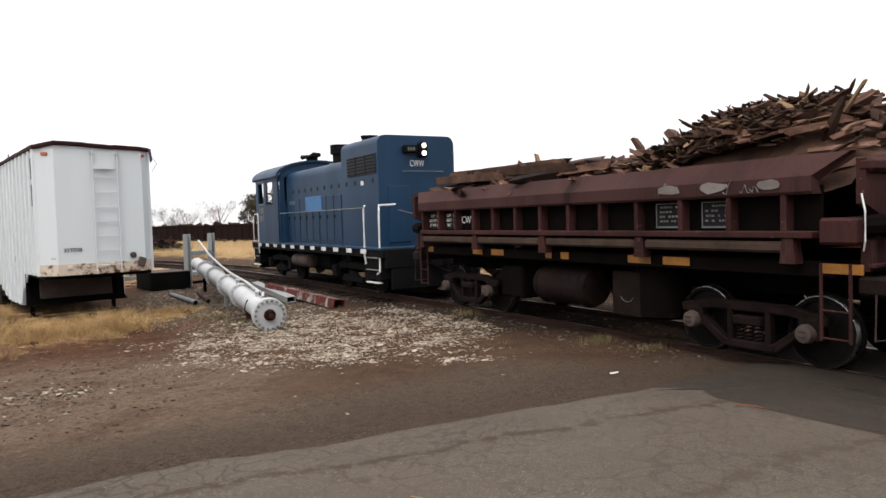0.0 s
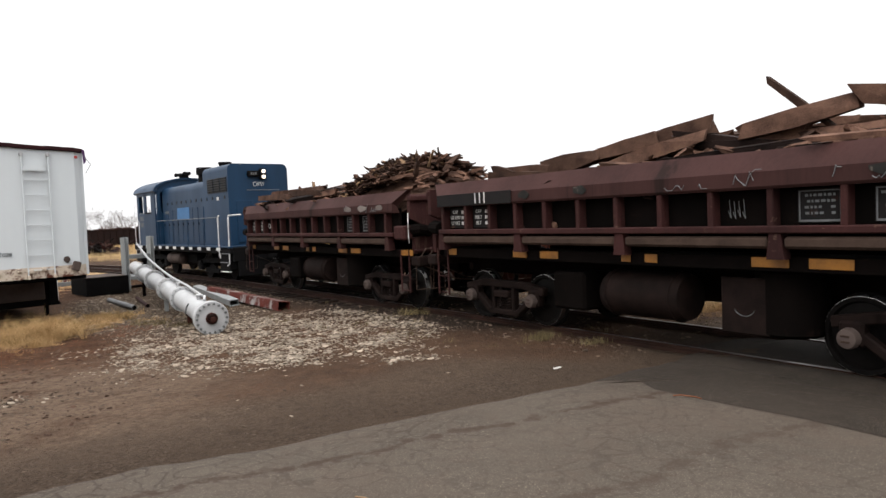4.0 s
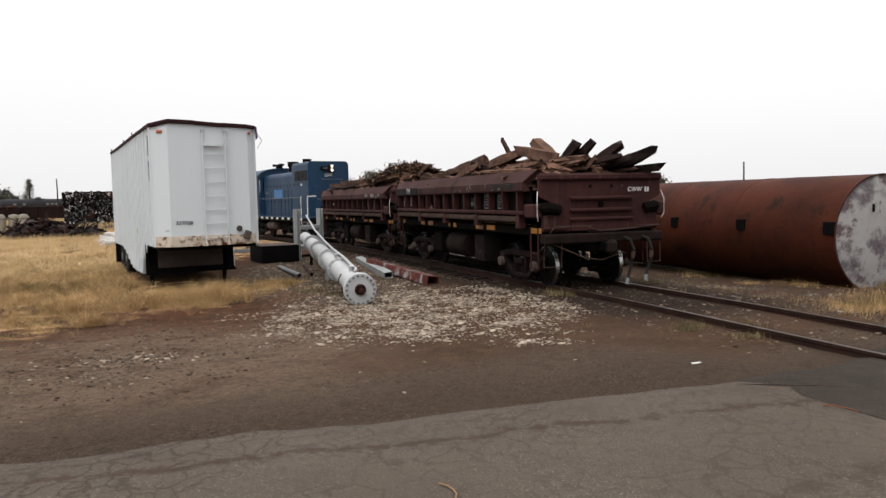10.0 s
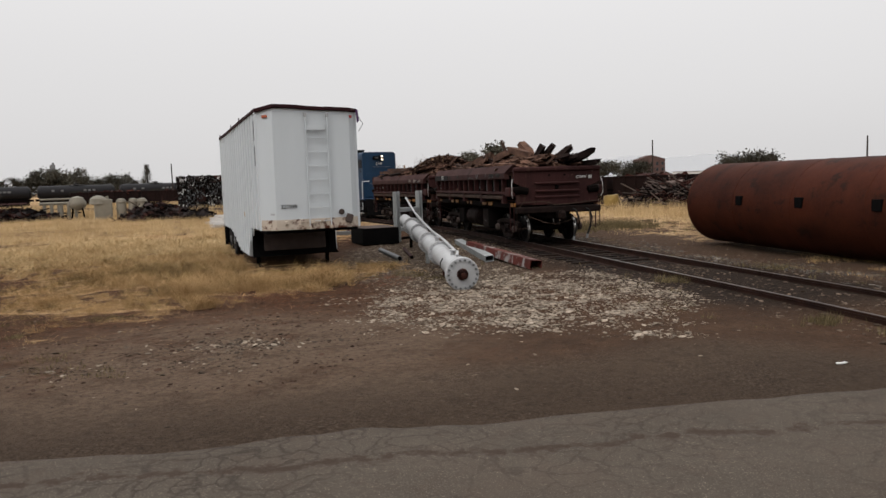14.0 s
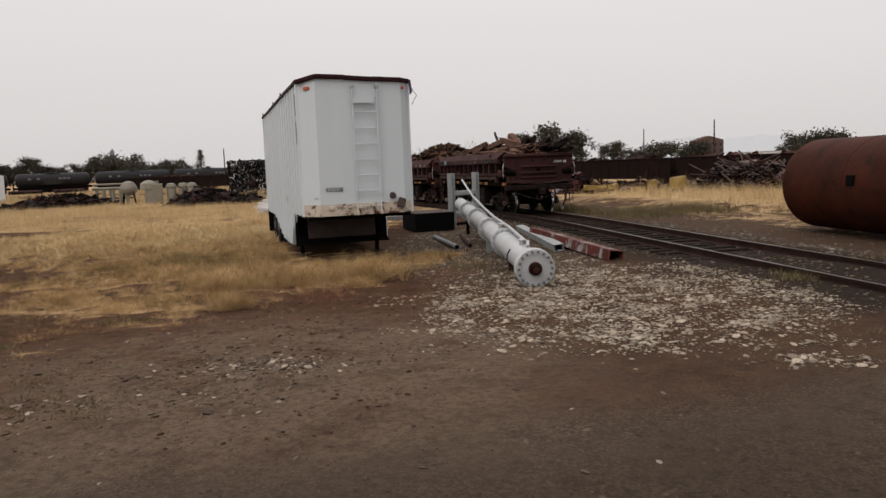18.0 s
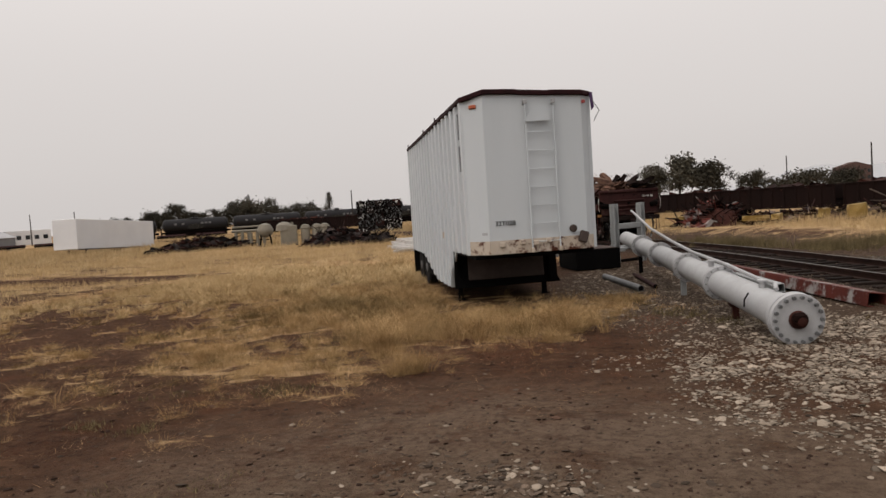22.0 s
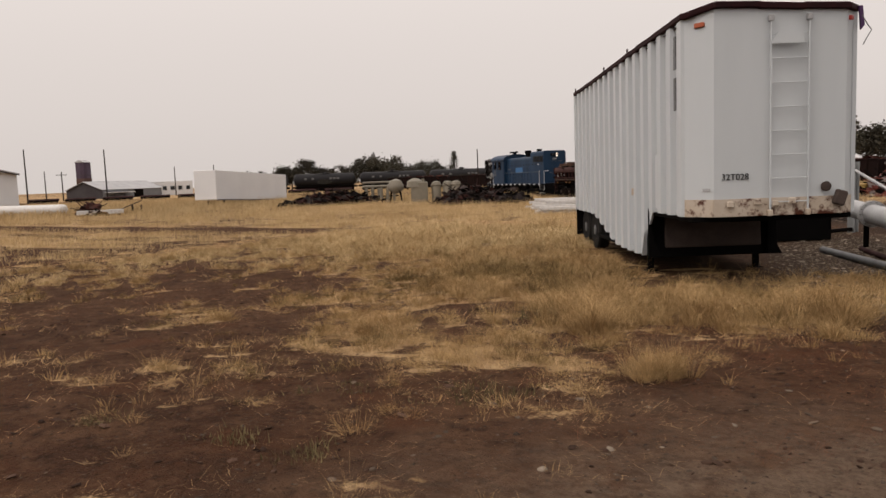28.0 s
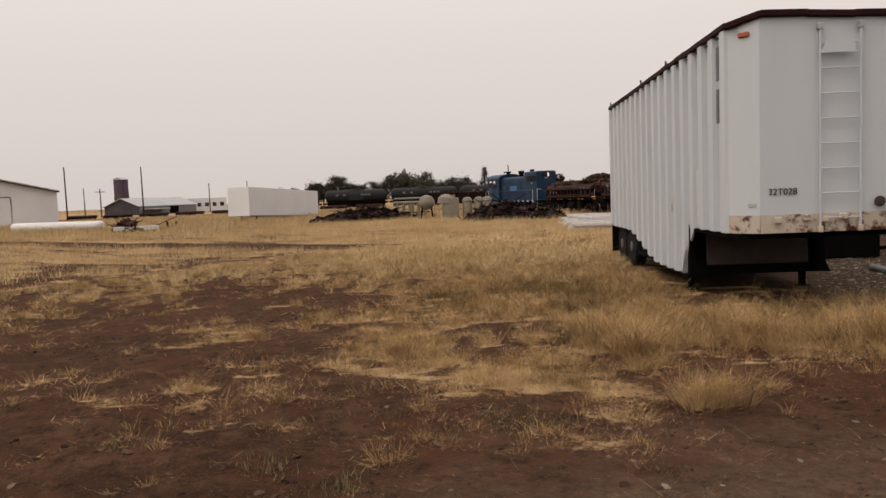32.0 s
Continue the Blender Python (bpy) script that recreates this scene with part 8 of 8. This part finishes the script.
def blade_mesh(name, pts, mat, label, category="grass"):
    me = bpy.data.meshes.new(name)
    n = len(pts)
    me.vertices.add(n)
    me.vertices.foreach_set("co", pts.astype(np.float32).ravel())
    me.loops.add(n)
    me.loops.foreach_set("vertex_index", np.arange(n, dtype=np.int32))
    me.polygons.add(n // 3)
    me.polygons.foreach_set("loop_start", np.arange(0, n, 3, dtype=np.int32))
    me.update(calc_edges=True)
    me.materials.append(mat)
    tagged(new(name, me), label, category, kind="stuff")


def free_of_things(x, y):
    """False under the trailer's wheels and where the pipe lies."""
    u, v = (x + 8.647) * math.cos(radians(TRAILER_YAW)) + (y - 15.827) * math.sin(radians(TRAILER_YAW)), -(x + 8.647) * math.sin(radians(TRAILER_YAW)) + (y - 15.827) * math.cos(radians(TRAILER_YAW))
    return not (-0.1 < u < 2.4 and 2.4 < v < 9.8)


def tussocks(spots, rnd):
    """Clumps of bent stems that fan out from their root: spots are (x, y, z, radius, height, stems)."""
    sp = np.array(spots)
    cnt = sp[:, 5].astype(int)
    c = np.repeat(sp, cnt, axis=0)
    m = len(c)
    a, rr = rnd.uniform(0, 2 * np.pi, m), np.sqrt(rnd.random(m))
    out = np.column_stack([np.cos(a), np.sin(a)])
    root = np.column_stack([c[:, :2] + out * (rr * c[:, 3])[:, None] * 0.6, c[:, 2] - 0.01])
    h = c[:, 4] * rnd.uniform(0.35, 1.15, m)
    lean = 0.12 + 0.55 * rr + np.abs(rnd.normal(0, 0.25, m))
    wind = rnd.normal(0, 0.18, (m, 2))
    side = out * np.sin(lean)[:, None] + wind
    mid = root + np.column_stack([side * (h * 0.45)[:, None], np.cos(lean) * h * 0.62])
    droop = rnd.uniform(0.2, 0.9, m)
    tip = mid + np.column_stack([side * (h * 0.75)[:, None], (0.42 - 0.35 * droop) * h])
    b = rnd.uniform(0, 2 * np.pi, m)
    w = np.column_stack([np.cos(b), np.sin(b), np.zeros(m)]) * (np.hypot(c[:, :1] + 5, c[:, 1:2] - 5.3) * (0.00012 + 0.00016 * rnd.random((m, 1))))
    return np.stack([root - w, root + w, mid + 0.8 * w, root - w, mid + 0.8 * w, mid - 0.8 * w, mid - 0.8 * w, mid + 0.8 * w, tip], axis=1).reshape(-1, 3)


def build_grass():
    rnd = np.random.default_rng(21)
    olive, blond, side = [], [], []
    clumps, russet, mat_, mid, far, weed, strand = [], [], [], [], [], [], []
    # standing clumps: low and worn in the open, tall before the trailer's nose and along its side
    for _ in range(34000):
        x, y = rnd.uniform(-24, -5.2), rnd.uniform(7.0, 27)
        c = straw_at(x, y)
        if rnd.random() > c ** 1.5 or not free_of_things(x, y):
            continue
        patch = noise.noise((x * 0.7, y * 0.7, 3)) + 0.6 * noise.noise((x * 2.0, y * 2.0, 8))
        nose = soft(2.4, 0.5, math.hypot((x + 7.6) / 1.5, y - 14.6))
        flank = soft(2.2, 0.6, math.hypot((x + 11.6) / 1.6, (y - 16.4) / 1.2))
        tall = 0.06 + 0.10 * c + 0.12 * max(0.0, patch) + 0.22 * nose * max(0.1, 0.55 + patch) + 0.16 * flank * max(0.1, 0.5 + patch) + 0.08 * soft(13, 22, math.hypot(x + 5, y - 5.3))
        tall *= rnd.lognormal(0, 0.3)
        dim = noise.noise((x * 0.55, y * 0.55, 41)) + 0.5 * noise.noise((x * 1.9, y * 1.9, 17)) + 0.5 * max(nose * 0.2, flank) - 0.24 > rnd.normal(0, 0.2)
        far_off = rnd.random() < 0.9 * soft(13, 21, math.hypot(x + 5, y - 5.3))
        (blond if far_off else olive if dim else clumps).append((x, y, land(x, y), rnd.uniform(0.05, 0.15) + 0.12 * tall, tall * 1.2, rnd.integers(18, 40)))
    for x, y, r, n, t in ((-8.0, 14.5, 0.9, 50, 0.40), (-6.7, 14.9, 0.40, 46, 0.62), (-7.0, 14.4, 0.45, 30, 0.46), (-9.2, 13.3, 0.55, 46, 0.52), (-9.7, 13.9, 0.5, 30, 0.46), (-8.6, 15.2, 0.5, 26, 0.46), (-7.19, 10.9, 0.22, 22, 0.42), (-8.69, 12.6, 0.26, 34, 0.56), (-7.8, 14.2, 0.4, 30, 0.5), (-9.42, 14.1, 0.35, 30, 0.5), (-6.4, 14.5, 0.35, 26, 0.5), (-8.3, 11.9, 0.3, 10, 0.3), (-6.3, 13.6, 0.3, 12, 0.3), (-8.3, 13.4, 0.5, 20, 0.3), (-9.0, 11.6, 0.4, 10, 0.2),
                          (-10.6, 15.9, 0.6, 26, 0.36), (-12.0, 14.9, 0.6, 26, 0.34), (-11.2, 17.4, 0.8, 30, 0.34), (-12.4, 19.0, 0.9, 30, 0.32), (-13.5, 17.0, 0.9, 26, 0.3), (-14.6, 19.8, 1.0, 30, 0.32)):
        for _ in range(n):
            px, py = rnd.normal(x, r * 0.6), rnd.normal(y, r * 0.6)
            if free_of_things(px, py):
                clumps.append((px, py, land(px, py), rnd.uniform(0.06, 0.16), t * rnd.uniform(0.5, 1.2), rnd.integers(50, 100)))
    # dead russet stems along the worn edge of the field
    for _ in range(2600):
        x, y = rnd.normal(-6.6, 1.7), rnd.normal(11.8, 2.0)
        if -11 < x < -4.6 and y > 8.6 and rail_near(x, y)[1] > 3 and noise.noise((x * 1.2, y * 1.2, 14)) > 0.02:
            russet.append((x, y, land(x, y) + 0.003, rnd.uniform(0.3, 1.0)))
    for x, y in ((-5.1, 14.6), (-5.0, 15.3), (-5.6, 15.9)):
        for _ in range(30):
            px, py = rnd.normal(x, 0.22), rnd.normal(y, 0.18)
            russet.append((px, py, land(px, py), rnd.uniform(0.8, 1.5)))
    for _ in range(150000):
        x, y = rnd.uniform(-26, -4.5), rnd.uniform(5.5, 30)
        c = straw_at(x, y)
        if c > 0.05 and rnd.random() < c ** 1.3 and free_of_things(x, y):
            mat_.append((x, y, land(x, y), rnd.uniform(0.5, 1.2) * (0.55 + 0.6 * c)))
    for _ in range(5000):
        x, y = rnd.uniform(-16, -4.5), rnd.uniform(6.0, 15)
        c = straw_at(x, y)
        if rnd.random() < 0.05 + 1.6 * c * (1 - c):
            strand.append((x, y, land(x, y) + 0.004, rnd.uniform(0.5, 1.5)))
    for _ in range(800):
        x, y = rnd.normal(-7.2, 1.1), rnd.normal(10.6, 1.2)
        if y > 6.5 and x < -4.4 and noise.noise((x * 1.3, y * 1.3, 2)) > 0.0:
            strand.append((x, y, land(x, y) + 0.004, rnd.uniform(0.6, 1.5)))
    for _ in range(52000):
        r, a = 22 + 110 * rnd.random() ** 1.6, rnd.uniform(radians(98), radians(172))
        x, y = -5 + r * math.cos(a), 5.3 + r * math.sin(a)
        if (x > -26 and y < 30) or abs(rail_near(x, y)[1]) < 3:
            continue
        c = max(straw_at(x, y), 0.07 if rail_near(x, y)[1] > 0 else 0)
        if rnd.random() < c ** 2.2 * 1.4 * soft(-14, -28, x) + c * soft(24, 40, y) + 0.8 * c * soft(40, 60, r):
            (mid if r < 60 else far).append((x, y, land(x, y), rnd.uniform(0.6, 1.2) * (1 + 0.8 * soft(30, 50, r))))
    for _ in range(16000):
        x, y = rnd.uniform(-16, 26), rnd.uniform(12, 60)
        s, o = rail_near(x, y)
        if o > -4.2:
            continue
        c = straw_at(x, y)
        band = soft(-9.5, -13.0, o)
        if rnd.random() < (0.95 * band + (0.10 + 0.2 * soft(20, 28, y)) * c):
            (mid if y > 26 else side).append((x, y, land(x, y), rnd.uniform(0.5, 1.3) * (0.5 + (2.3 if y > 26 else 1.3) * band)))
    for x, y, r, n, t in ((2.72, 10.3, 0.2, 20, 0.36), (0.79, 14.1, 0.3, 16, 0.4), (3.38, 9.65, 0.16, 10, 0.26), (3.6, 10.5, 0.3, 6, 0.3), (2.88, 16.3, 0.4, 16, 0.35), (5.9, 12.4, 0.3, 12, 0.7), (-5.3, 6.1, 0.4, 14, 0.12), (-6.4, 6.6, 0.4, 12, 0.12), (-8.7, 7.76, 0.14, 9, 0.15), (-8.16, 7.82, 0.13, 9, 0.16), (-10.07, 7.38, 0.12, 7, 0.12), (-10.6, 10.9, 0.14, 8, 0.2), (-8.2, 9.6, 0.3, 10, 0.16), (-11.0, 11.25, 0.13, 8, 0.3), (-9.55, 13.0, 0.3, 16, 0.7), (-7.9, 9.7, 0.3, 12, 0.2), (-9.2, 9.1, 0.25, 8, 0.16), (-5.2, 16.5, 0.6, 18, 0.4), (-4.2, 15.6, 0.4, 10, 0.35),
                          (-6.3, 33, 1.2, 190, 1.1), (-3.3, 30.8, 1.3, 190, 1.1), (-0.9, 33, 1.6, 240, 1.1), (-8.5, 36, 1.6, 60, 0.9), (3, 31, 1.4, 50, 0.7), (7.2, 16.2, 0.8, 16, 0.5), (5.2, 19.5, 0.9, 16, 0.5)):
        for _ in range(n):
            px, py = x + rnd.normal(0, r * 0.6), y + rnd.normal(0, r * 0.6)
            weed.append((px, py, land(px, py), t * rnd.uniform(0.6, 1.2)))
    for _ in range(110):
        s, o = rnd.uniform(-2, 22), rnd.choice((-1, 1)) * rnd.uniform(0.9, 3.2)
        x, y = track(s, o)[:2]
        weed.append((x, y, land(x, y), rnd.uniform(0.12, 0.3)))
    tuft = []
    for x, y, r, n, t in ((7.2, 16.2, 0.8, 60, 0.7), (8.6, 15.9, 0.9, 90, 0.8), (5.2, 19.5, 0.9, 40, 0.6), (10.5, 16.6, 1.0, 90, 0.8), (6.6, 13.6, 0.6, 40, 0.5), (5.82, 12.0, 0.5, 90, 0.75), (6.8, 11.9, 0.6, 90, 0.8), (4.9, 13.6, 0.5, 8, 0.35), (4.1, 14.8, 0.5, 8, 0.35), (6.3, 16.2, 0.4, 30, 0.6), (5.2, 16.7, 0.3, 14, 0.4), (-5.4, 17.3, 0.5, 18, 0.5)):
        for _ in range(n):
            px, py = x + rnd.normal(0, r * 0.7), y + rnd.normal(0, r * 0.7)
            tuft.append((px, py, land(px, py), t * rnd.uniform(0.35, 1.2)))
    blade_mesh("grass_tufts", blades(tuft, rnd, 22, 0.30, 0.0018, 0.09, 0.22), M["straw_tall"], "tall wispy tufts of dry grass by the tank")
    blade_mesh("dry_grass", tussocks(clumps, rnd), M["straw_tall"], "clumps of standing dry straw-coloured grass")
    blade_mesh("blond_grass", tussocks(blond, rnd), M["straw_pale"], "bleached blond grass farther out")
    blade_mesh("olive_grass", tussocks(olive, rnd), M["straw_dim"], "dull olive-brown clumps among the dry grass")
    blade_mesh("dead_stems", blades(russet, rnd, 8, 0.15, 0.0025, 0.07, 0.85), M["russet"], "low russet dead stems at the edge of the grass")
    blade_mesh("straw_litter", blades(mat_, rnd, 7, 0.15, 0.0036, 0.07, 1.0), M["straw"], "flattened dry straw lying on the dirt")
    blade_mesh("loose_straw", blades(strand, rnd, 4, 0.16, 0.002, 0.07, 1.32), M["straw"], "loose dry stalks lying on the dirt")
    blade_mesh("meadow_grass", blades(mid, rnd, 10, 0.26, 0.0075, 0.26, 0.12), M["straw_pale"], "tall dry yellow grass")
    blade_mesh("verge_grass", blades(side, rnd, 12, 0.26, 0.0048, 0.22, 0.15), M["straw_dim"], "dull tan grass beyond the tank")
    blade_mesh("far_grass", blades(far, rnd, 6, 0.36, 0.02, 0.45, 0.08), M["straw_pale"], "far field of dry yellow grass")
    blade_mesh("green_weeds", blades(weed, rnd, 16, 0.42, 0.006, 0.07, 0.1), M["weed"], "low grey-green weeds", "weeds")


build_grass()


# ---- stones: pale crushed rock by the pipe, pebbles on the dirt, ballast ----
def stone_bits(rnd, kinds=10, thick=(0.25, 0.5)):
    out = []
    t = (1 + 5 ** 0.5) / 2
    base = [(-1, t, 0), (1, t, 0), (-1, -t, 0), (1, -t, 0), (0, -1, t), (0, 1, t), (0, -1, -t), (0, 1, -t), (t, 0, -1), (t, 0, 1), (-t, 0, -1), (-t, 0, 1)]
    faces = [(0, 11, 5), (0, 5, 1), (0, 1, 7), (0, 7, 10), (0, 10, 11), (1, 5, 9), (5, 11, 4), (11, 10, 2), (10, 7, 6), (7, 1, 8), (3, 9, 4), (3, 4, 2), (3, 2, 6), (3, 6, 8), (3, 8, 9), (4, 9, 5), (2, 4, 11), (6, 2, 10), (8, 6, 7), (9, 8, 1)]
    for _ in range(kinds):
        sx, sy, sz = rnd.uniform(0.8, 1.4), rnd.uniform(0.55, 1.0), rnd.uniform(*thick)
        out.append([(x / 1.9 * sx * rnd.uniform(0.7, 1.15), y / 1.9 * sy * rnd.uniform(0.7, 1.15), z / 1.9 * sz * rnd.uniform(0.7, 1.15)) for x, y, z in base])
    return out, faces


def strew(name, spots, mat, label, seed, singles=0, part_name="stone", thick=(0.25, 0.5)):
    """Stones at (x, y, size): the largest as pieces of their own, the rest joined."""
    rnd = random.Random(seed)
    shapes, faces = stone_bits(rnd, 10, thick)
    spots = sorted(spots, key=lambda s: -s[2])
    root = tagged(new(name), label, "stones", kind="structure")
    meshes = []
    for sh in shapes:
        g = Geo()
        g.add(sh, faces)
        meshes.append(g.mesh(part_name, mat))
    for x, y, r in spots[:singles]:
        ob = new(part_name, rnd.choice(meshes))
        ob.parent = root
        ob.matrix_local = pose(x, y, land(x, y) + r * 0.12, rnd.uniform(-20, 20), rnd.uniform(-20, 20), rnd.uniform(0, 360)) @ Matrix.Diagonal((r, r, r, 1))
    rest = spots[singles:]
    arr = [np.array(s) for s in shapes]
    fa = np.array(faces)
    chips = [np.array([(q[i], q[i + 1], q[i + 2]) for i in (0, 3, 6, 9, 12, 15)]) for q in
             [[c * rnd.uniform(0.75, 1.15) for c in (1.1, 0.1, 0.05, -1.1, -0.1, 0.0, 0.15, 0.8, 0.0, -0.1, -0.8, 0.05, 0.1, 0.1, sum(thick) / 2, 0.0, 0.0, -0.3)] for _ in range(10)]]
    fo = np.array([(0, 2, 4), (2, 1, 4), (1, 3, 4), (3, 0, 4), (2, 0, 5), (1, 2, 5), (3, 1, 5), (0, 3, 5)])
    vs, fs, first = [], [], 0
    for k, (x, y, r) in enumerate(rest):
        turn = np.array(pose(0, 0, 0, rnd.gauss(0, 11), rnd.gauss(0, 11), rnd.uniform(0, 360)).to_3x3())
        kind, fk = (arr, fa) if r > 0.02 else (chips, fo)
        vs.append(kind[k % len(kind)] @ turn.T * r + np.array((x, y, land(x, y) + r * rnd.uniform(0.05, 0.22))))
        fs.append(fk + first)
        first += len(vs[-1])
    if rest:
        pts, idx = np.concatenate(vs), np.concatenate(fs)
        me = bpy.data.meshes.new(name)
        me.vertices.add(len(pts))
        me.vertices.foreach_set("co", pts.astype(np.float32).ravel())
        me.loops.add(idx.size)
        me.loops.foreach_set("vertex_index", idx.astype(np.int32).ravel())
        me.polygons.add(len(idx))
        me.polygons.foreach_set("loop_start", np.arange(0, idx.size, 3, dtype=np.int32))
        me.update(calc_edges=True)
        me.materials.append(mat)
        ob = new("small_stones", me)
        ob.parent = root
        ob["kind"] = "stuff"


def build_stones():
    rnd = random.Random(99)
    pale, grit, ball = [], [], []
    while len(pale) < 30000:
        x, y = rnd.uniform(-9.5, 3), rnd.uniform(6.5, 28)
        if rail_near(x, y)[1] > 1.45 and rnd.random() < in_patch(x, y):
            pale.append((x, y, min(0.066, rnd.lognormvariate(-4.12, 0.5))))
    for _ in range(160):
        pale.append((rnd.gauss(-2, 4), rnd.gauss(10, 4), rnd.uniform(0.012, 0.035)))
    pale = [p for p in pale if (p[0] - EDGE.x) * INTO.x + (p[1] - EDGE.y) * INTO.y > 0.7 and rail_near(p[0], p[1])[1] > 1.2]
    while len(grit) < 20000:
        x, y = rnd.gauss(-4, 6), rnd.uniform(4.5, 26)
        d = (x - EDGE.x) * INTO.x + (y - EDGE.y) * INTO.y
        if d > 0.05 and rail_near(x, y)[1] > 1.3 and straw_at(x, y) < 0.5:
            grit.append((x, y, min(0.034, rnd.lognormvariate(-4.85, 0.5))))
    for _ in range(70):
        grit.append((rnd.gauss(-4.4, 0.5), rnd.gauss(7.5, 0.4), rnd.uniform(0.02, 0.045)))
    for cx, cy, r, n in ((-4.3, 6.7, 0.4, 120), (-5.2, 6.2, 0.45, 110), (-5.9, 6.0, 0.4, 70), (-4.9, 7.2, 0.5, 60)):
        for k in range(n):
            (grit if k % 5 else pale).append((rnd.gauss(cx, r), rnd.gauss(cy, r * 0.5), min(0.05, rnd.lognormvariate(-4.2, 0.5))))
    for cx, cy, r, n in ((-4.6, 7.8, 0.38, 150), (-4.1, 7.9, 0.3, 60), (-5.3, 8.0, 0.3, 40)):
        for k in range(n):
            (pale if k % 3 == 0 else grit).append((rnd.gauss(cx, r), rnd.gauss(cy, r * 0.55), min(0.055, rnd.lognormvariate(-3.95, 0.5))))
    verge = []
    while len(verge) < 2600:
        s, o = rnd.uniform(-2, 16), -rnd.gauss(2.5, 0.75)
        x, y = track(s, o)[:2]
        if o < -1.3 and noise.noise((x * 0.8, y * 0.8, 6)) + 0.6 * noise.noise((x * 2.3, y * 2.3, 4)) > rnd.uniform(-0.15, 0.3):
            verge.append((x, y, min(0.07, rnd.lognormvariate(-3.95, 0.45))))
    while len(ball) < 5000:
        s, o = rnd.uniform(-3, 26), rnd.gauss(0, 2.4)
        if o > 1.7 or abs(abs(o) - 0.75) < 0.09:
            continue
        x, y = track(s, o)[:2]
        ball.append((x, y, min(0.08, rnd.lognormvariate(-3.7, 0.4))))
    clods = []
    while len(clods) < 5000:
        x, y = rnd.uniform(-16, -2.5), rnd.uniform(5.2, 15)
        if (x - EDGE.x) * INTO.x + (y - EDGE.y) * INTO.y > 1.6 and straw_at(x, y) < 0.5 and noise.noise((x * 0.9, y * 0.9, 21)) + 0.5 * noise.noise((x * 2.7, y * 2.7, 5)) > rnd.uniform(-0.5, 0.4):
            clods.append((x, y, min(0.05, rnd.lognormvariate(-4.5, 0.55))))
    flats = [(rnd.gauss(-6.0, 1.8), rnd.gauss(8.6, 1.4), min(0.05, rnd.lognormvariate(-4.0, 0.5))) for _ in range(120)]
    flats = [p for p in flats if p[1] > 6.4]
    strew("dirt_clods", clods, M["clod"], "dry brown clods of earth on the yard", 5, 100, "clod", (0.25, 0.5))
    strew("sunken_stones", flats, M["pebble"], "flat grey stones trodden into the dirt", 6, 90, "stone", (0.12, 0.25))
    strew("crushed_stone", pale, M["stone"], "pale flaky crushed stone spread beside the pipe", 1, 295, "stone", (0.12, 0.28))
    strew("verge_gravel", verge, M["verge_stone"], "grey gravel strewn between the track and the tank", 4, 60)
    strew("yard_pebbles", grit, M["pebble"], "brown-grey pebbles scattered on the dirt", 2, 120, "pebble", (0.15, 0.35))
    strew("track_ballast", ball, M["pebble"], "grey-brown ballast between and beside the rails", 3, 60, "ballast_stone")


build_stones()


# ---- motion of the train ----
ROLL = ((0, -11.0), (2, -7.12), (4, -3.25), (6, 0.5), (7, 2.28), (8, 4.12), (9, 6.05), (10, 8.15), (12, 12.35), (14, 16.75), (17, 23.3), (20, 29.4), (26, 41.95), (32, 54.5))
SLACK = ((0, 10.66), (4, 10.7), (8, 11.0), (12, 11.2), (32, 11.2))


def motions():
    def along(table, t):
        for (t0, a), (t1, b) in zip(table, table[1:]):
            if t <= t1:
                return a + (b - a) * (t - t0) / (t1 - t0)
        return table[-1][1]

    def rows(place):
        out = []
        for k in range(33):
            x, y, z, h = track(place(k))
            out.append((float(k), pose(x, y, z, 0, 0, math.degrees(h))))
        return out

    walk(car_b, rows(lambda t: along(ROLL, t)))
    walk(car_a, rows(lambda t: along(ROLL, t) + along(SLACK, t)))
    walk(loco, rows(lambda t: (t - 8) * 2.04 + 28.72 if t < 9 else 30.76 + (t - 9) * 2.09))


motions()
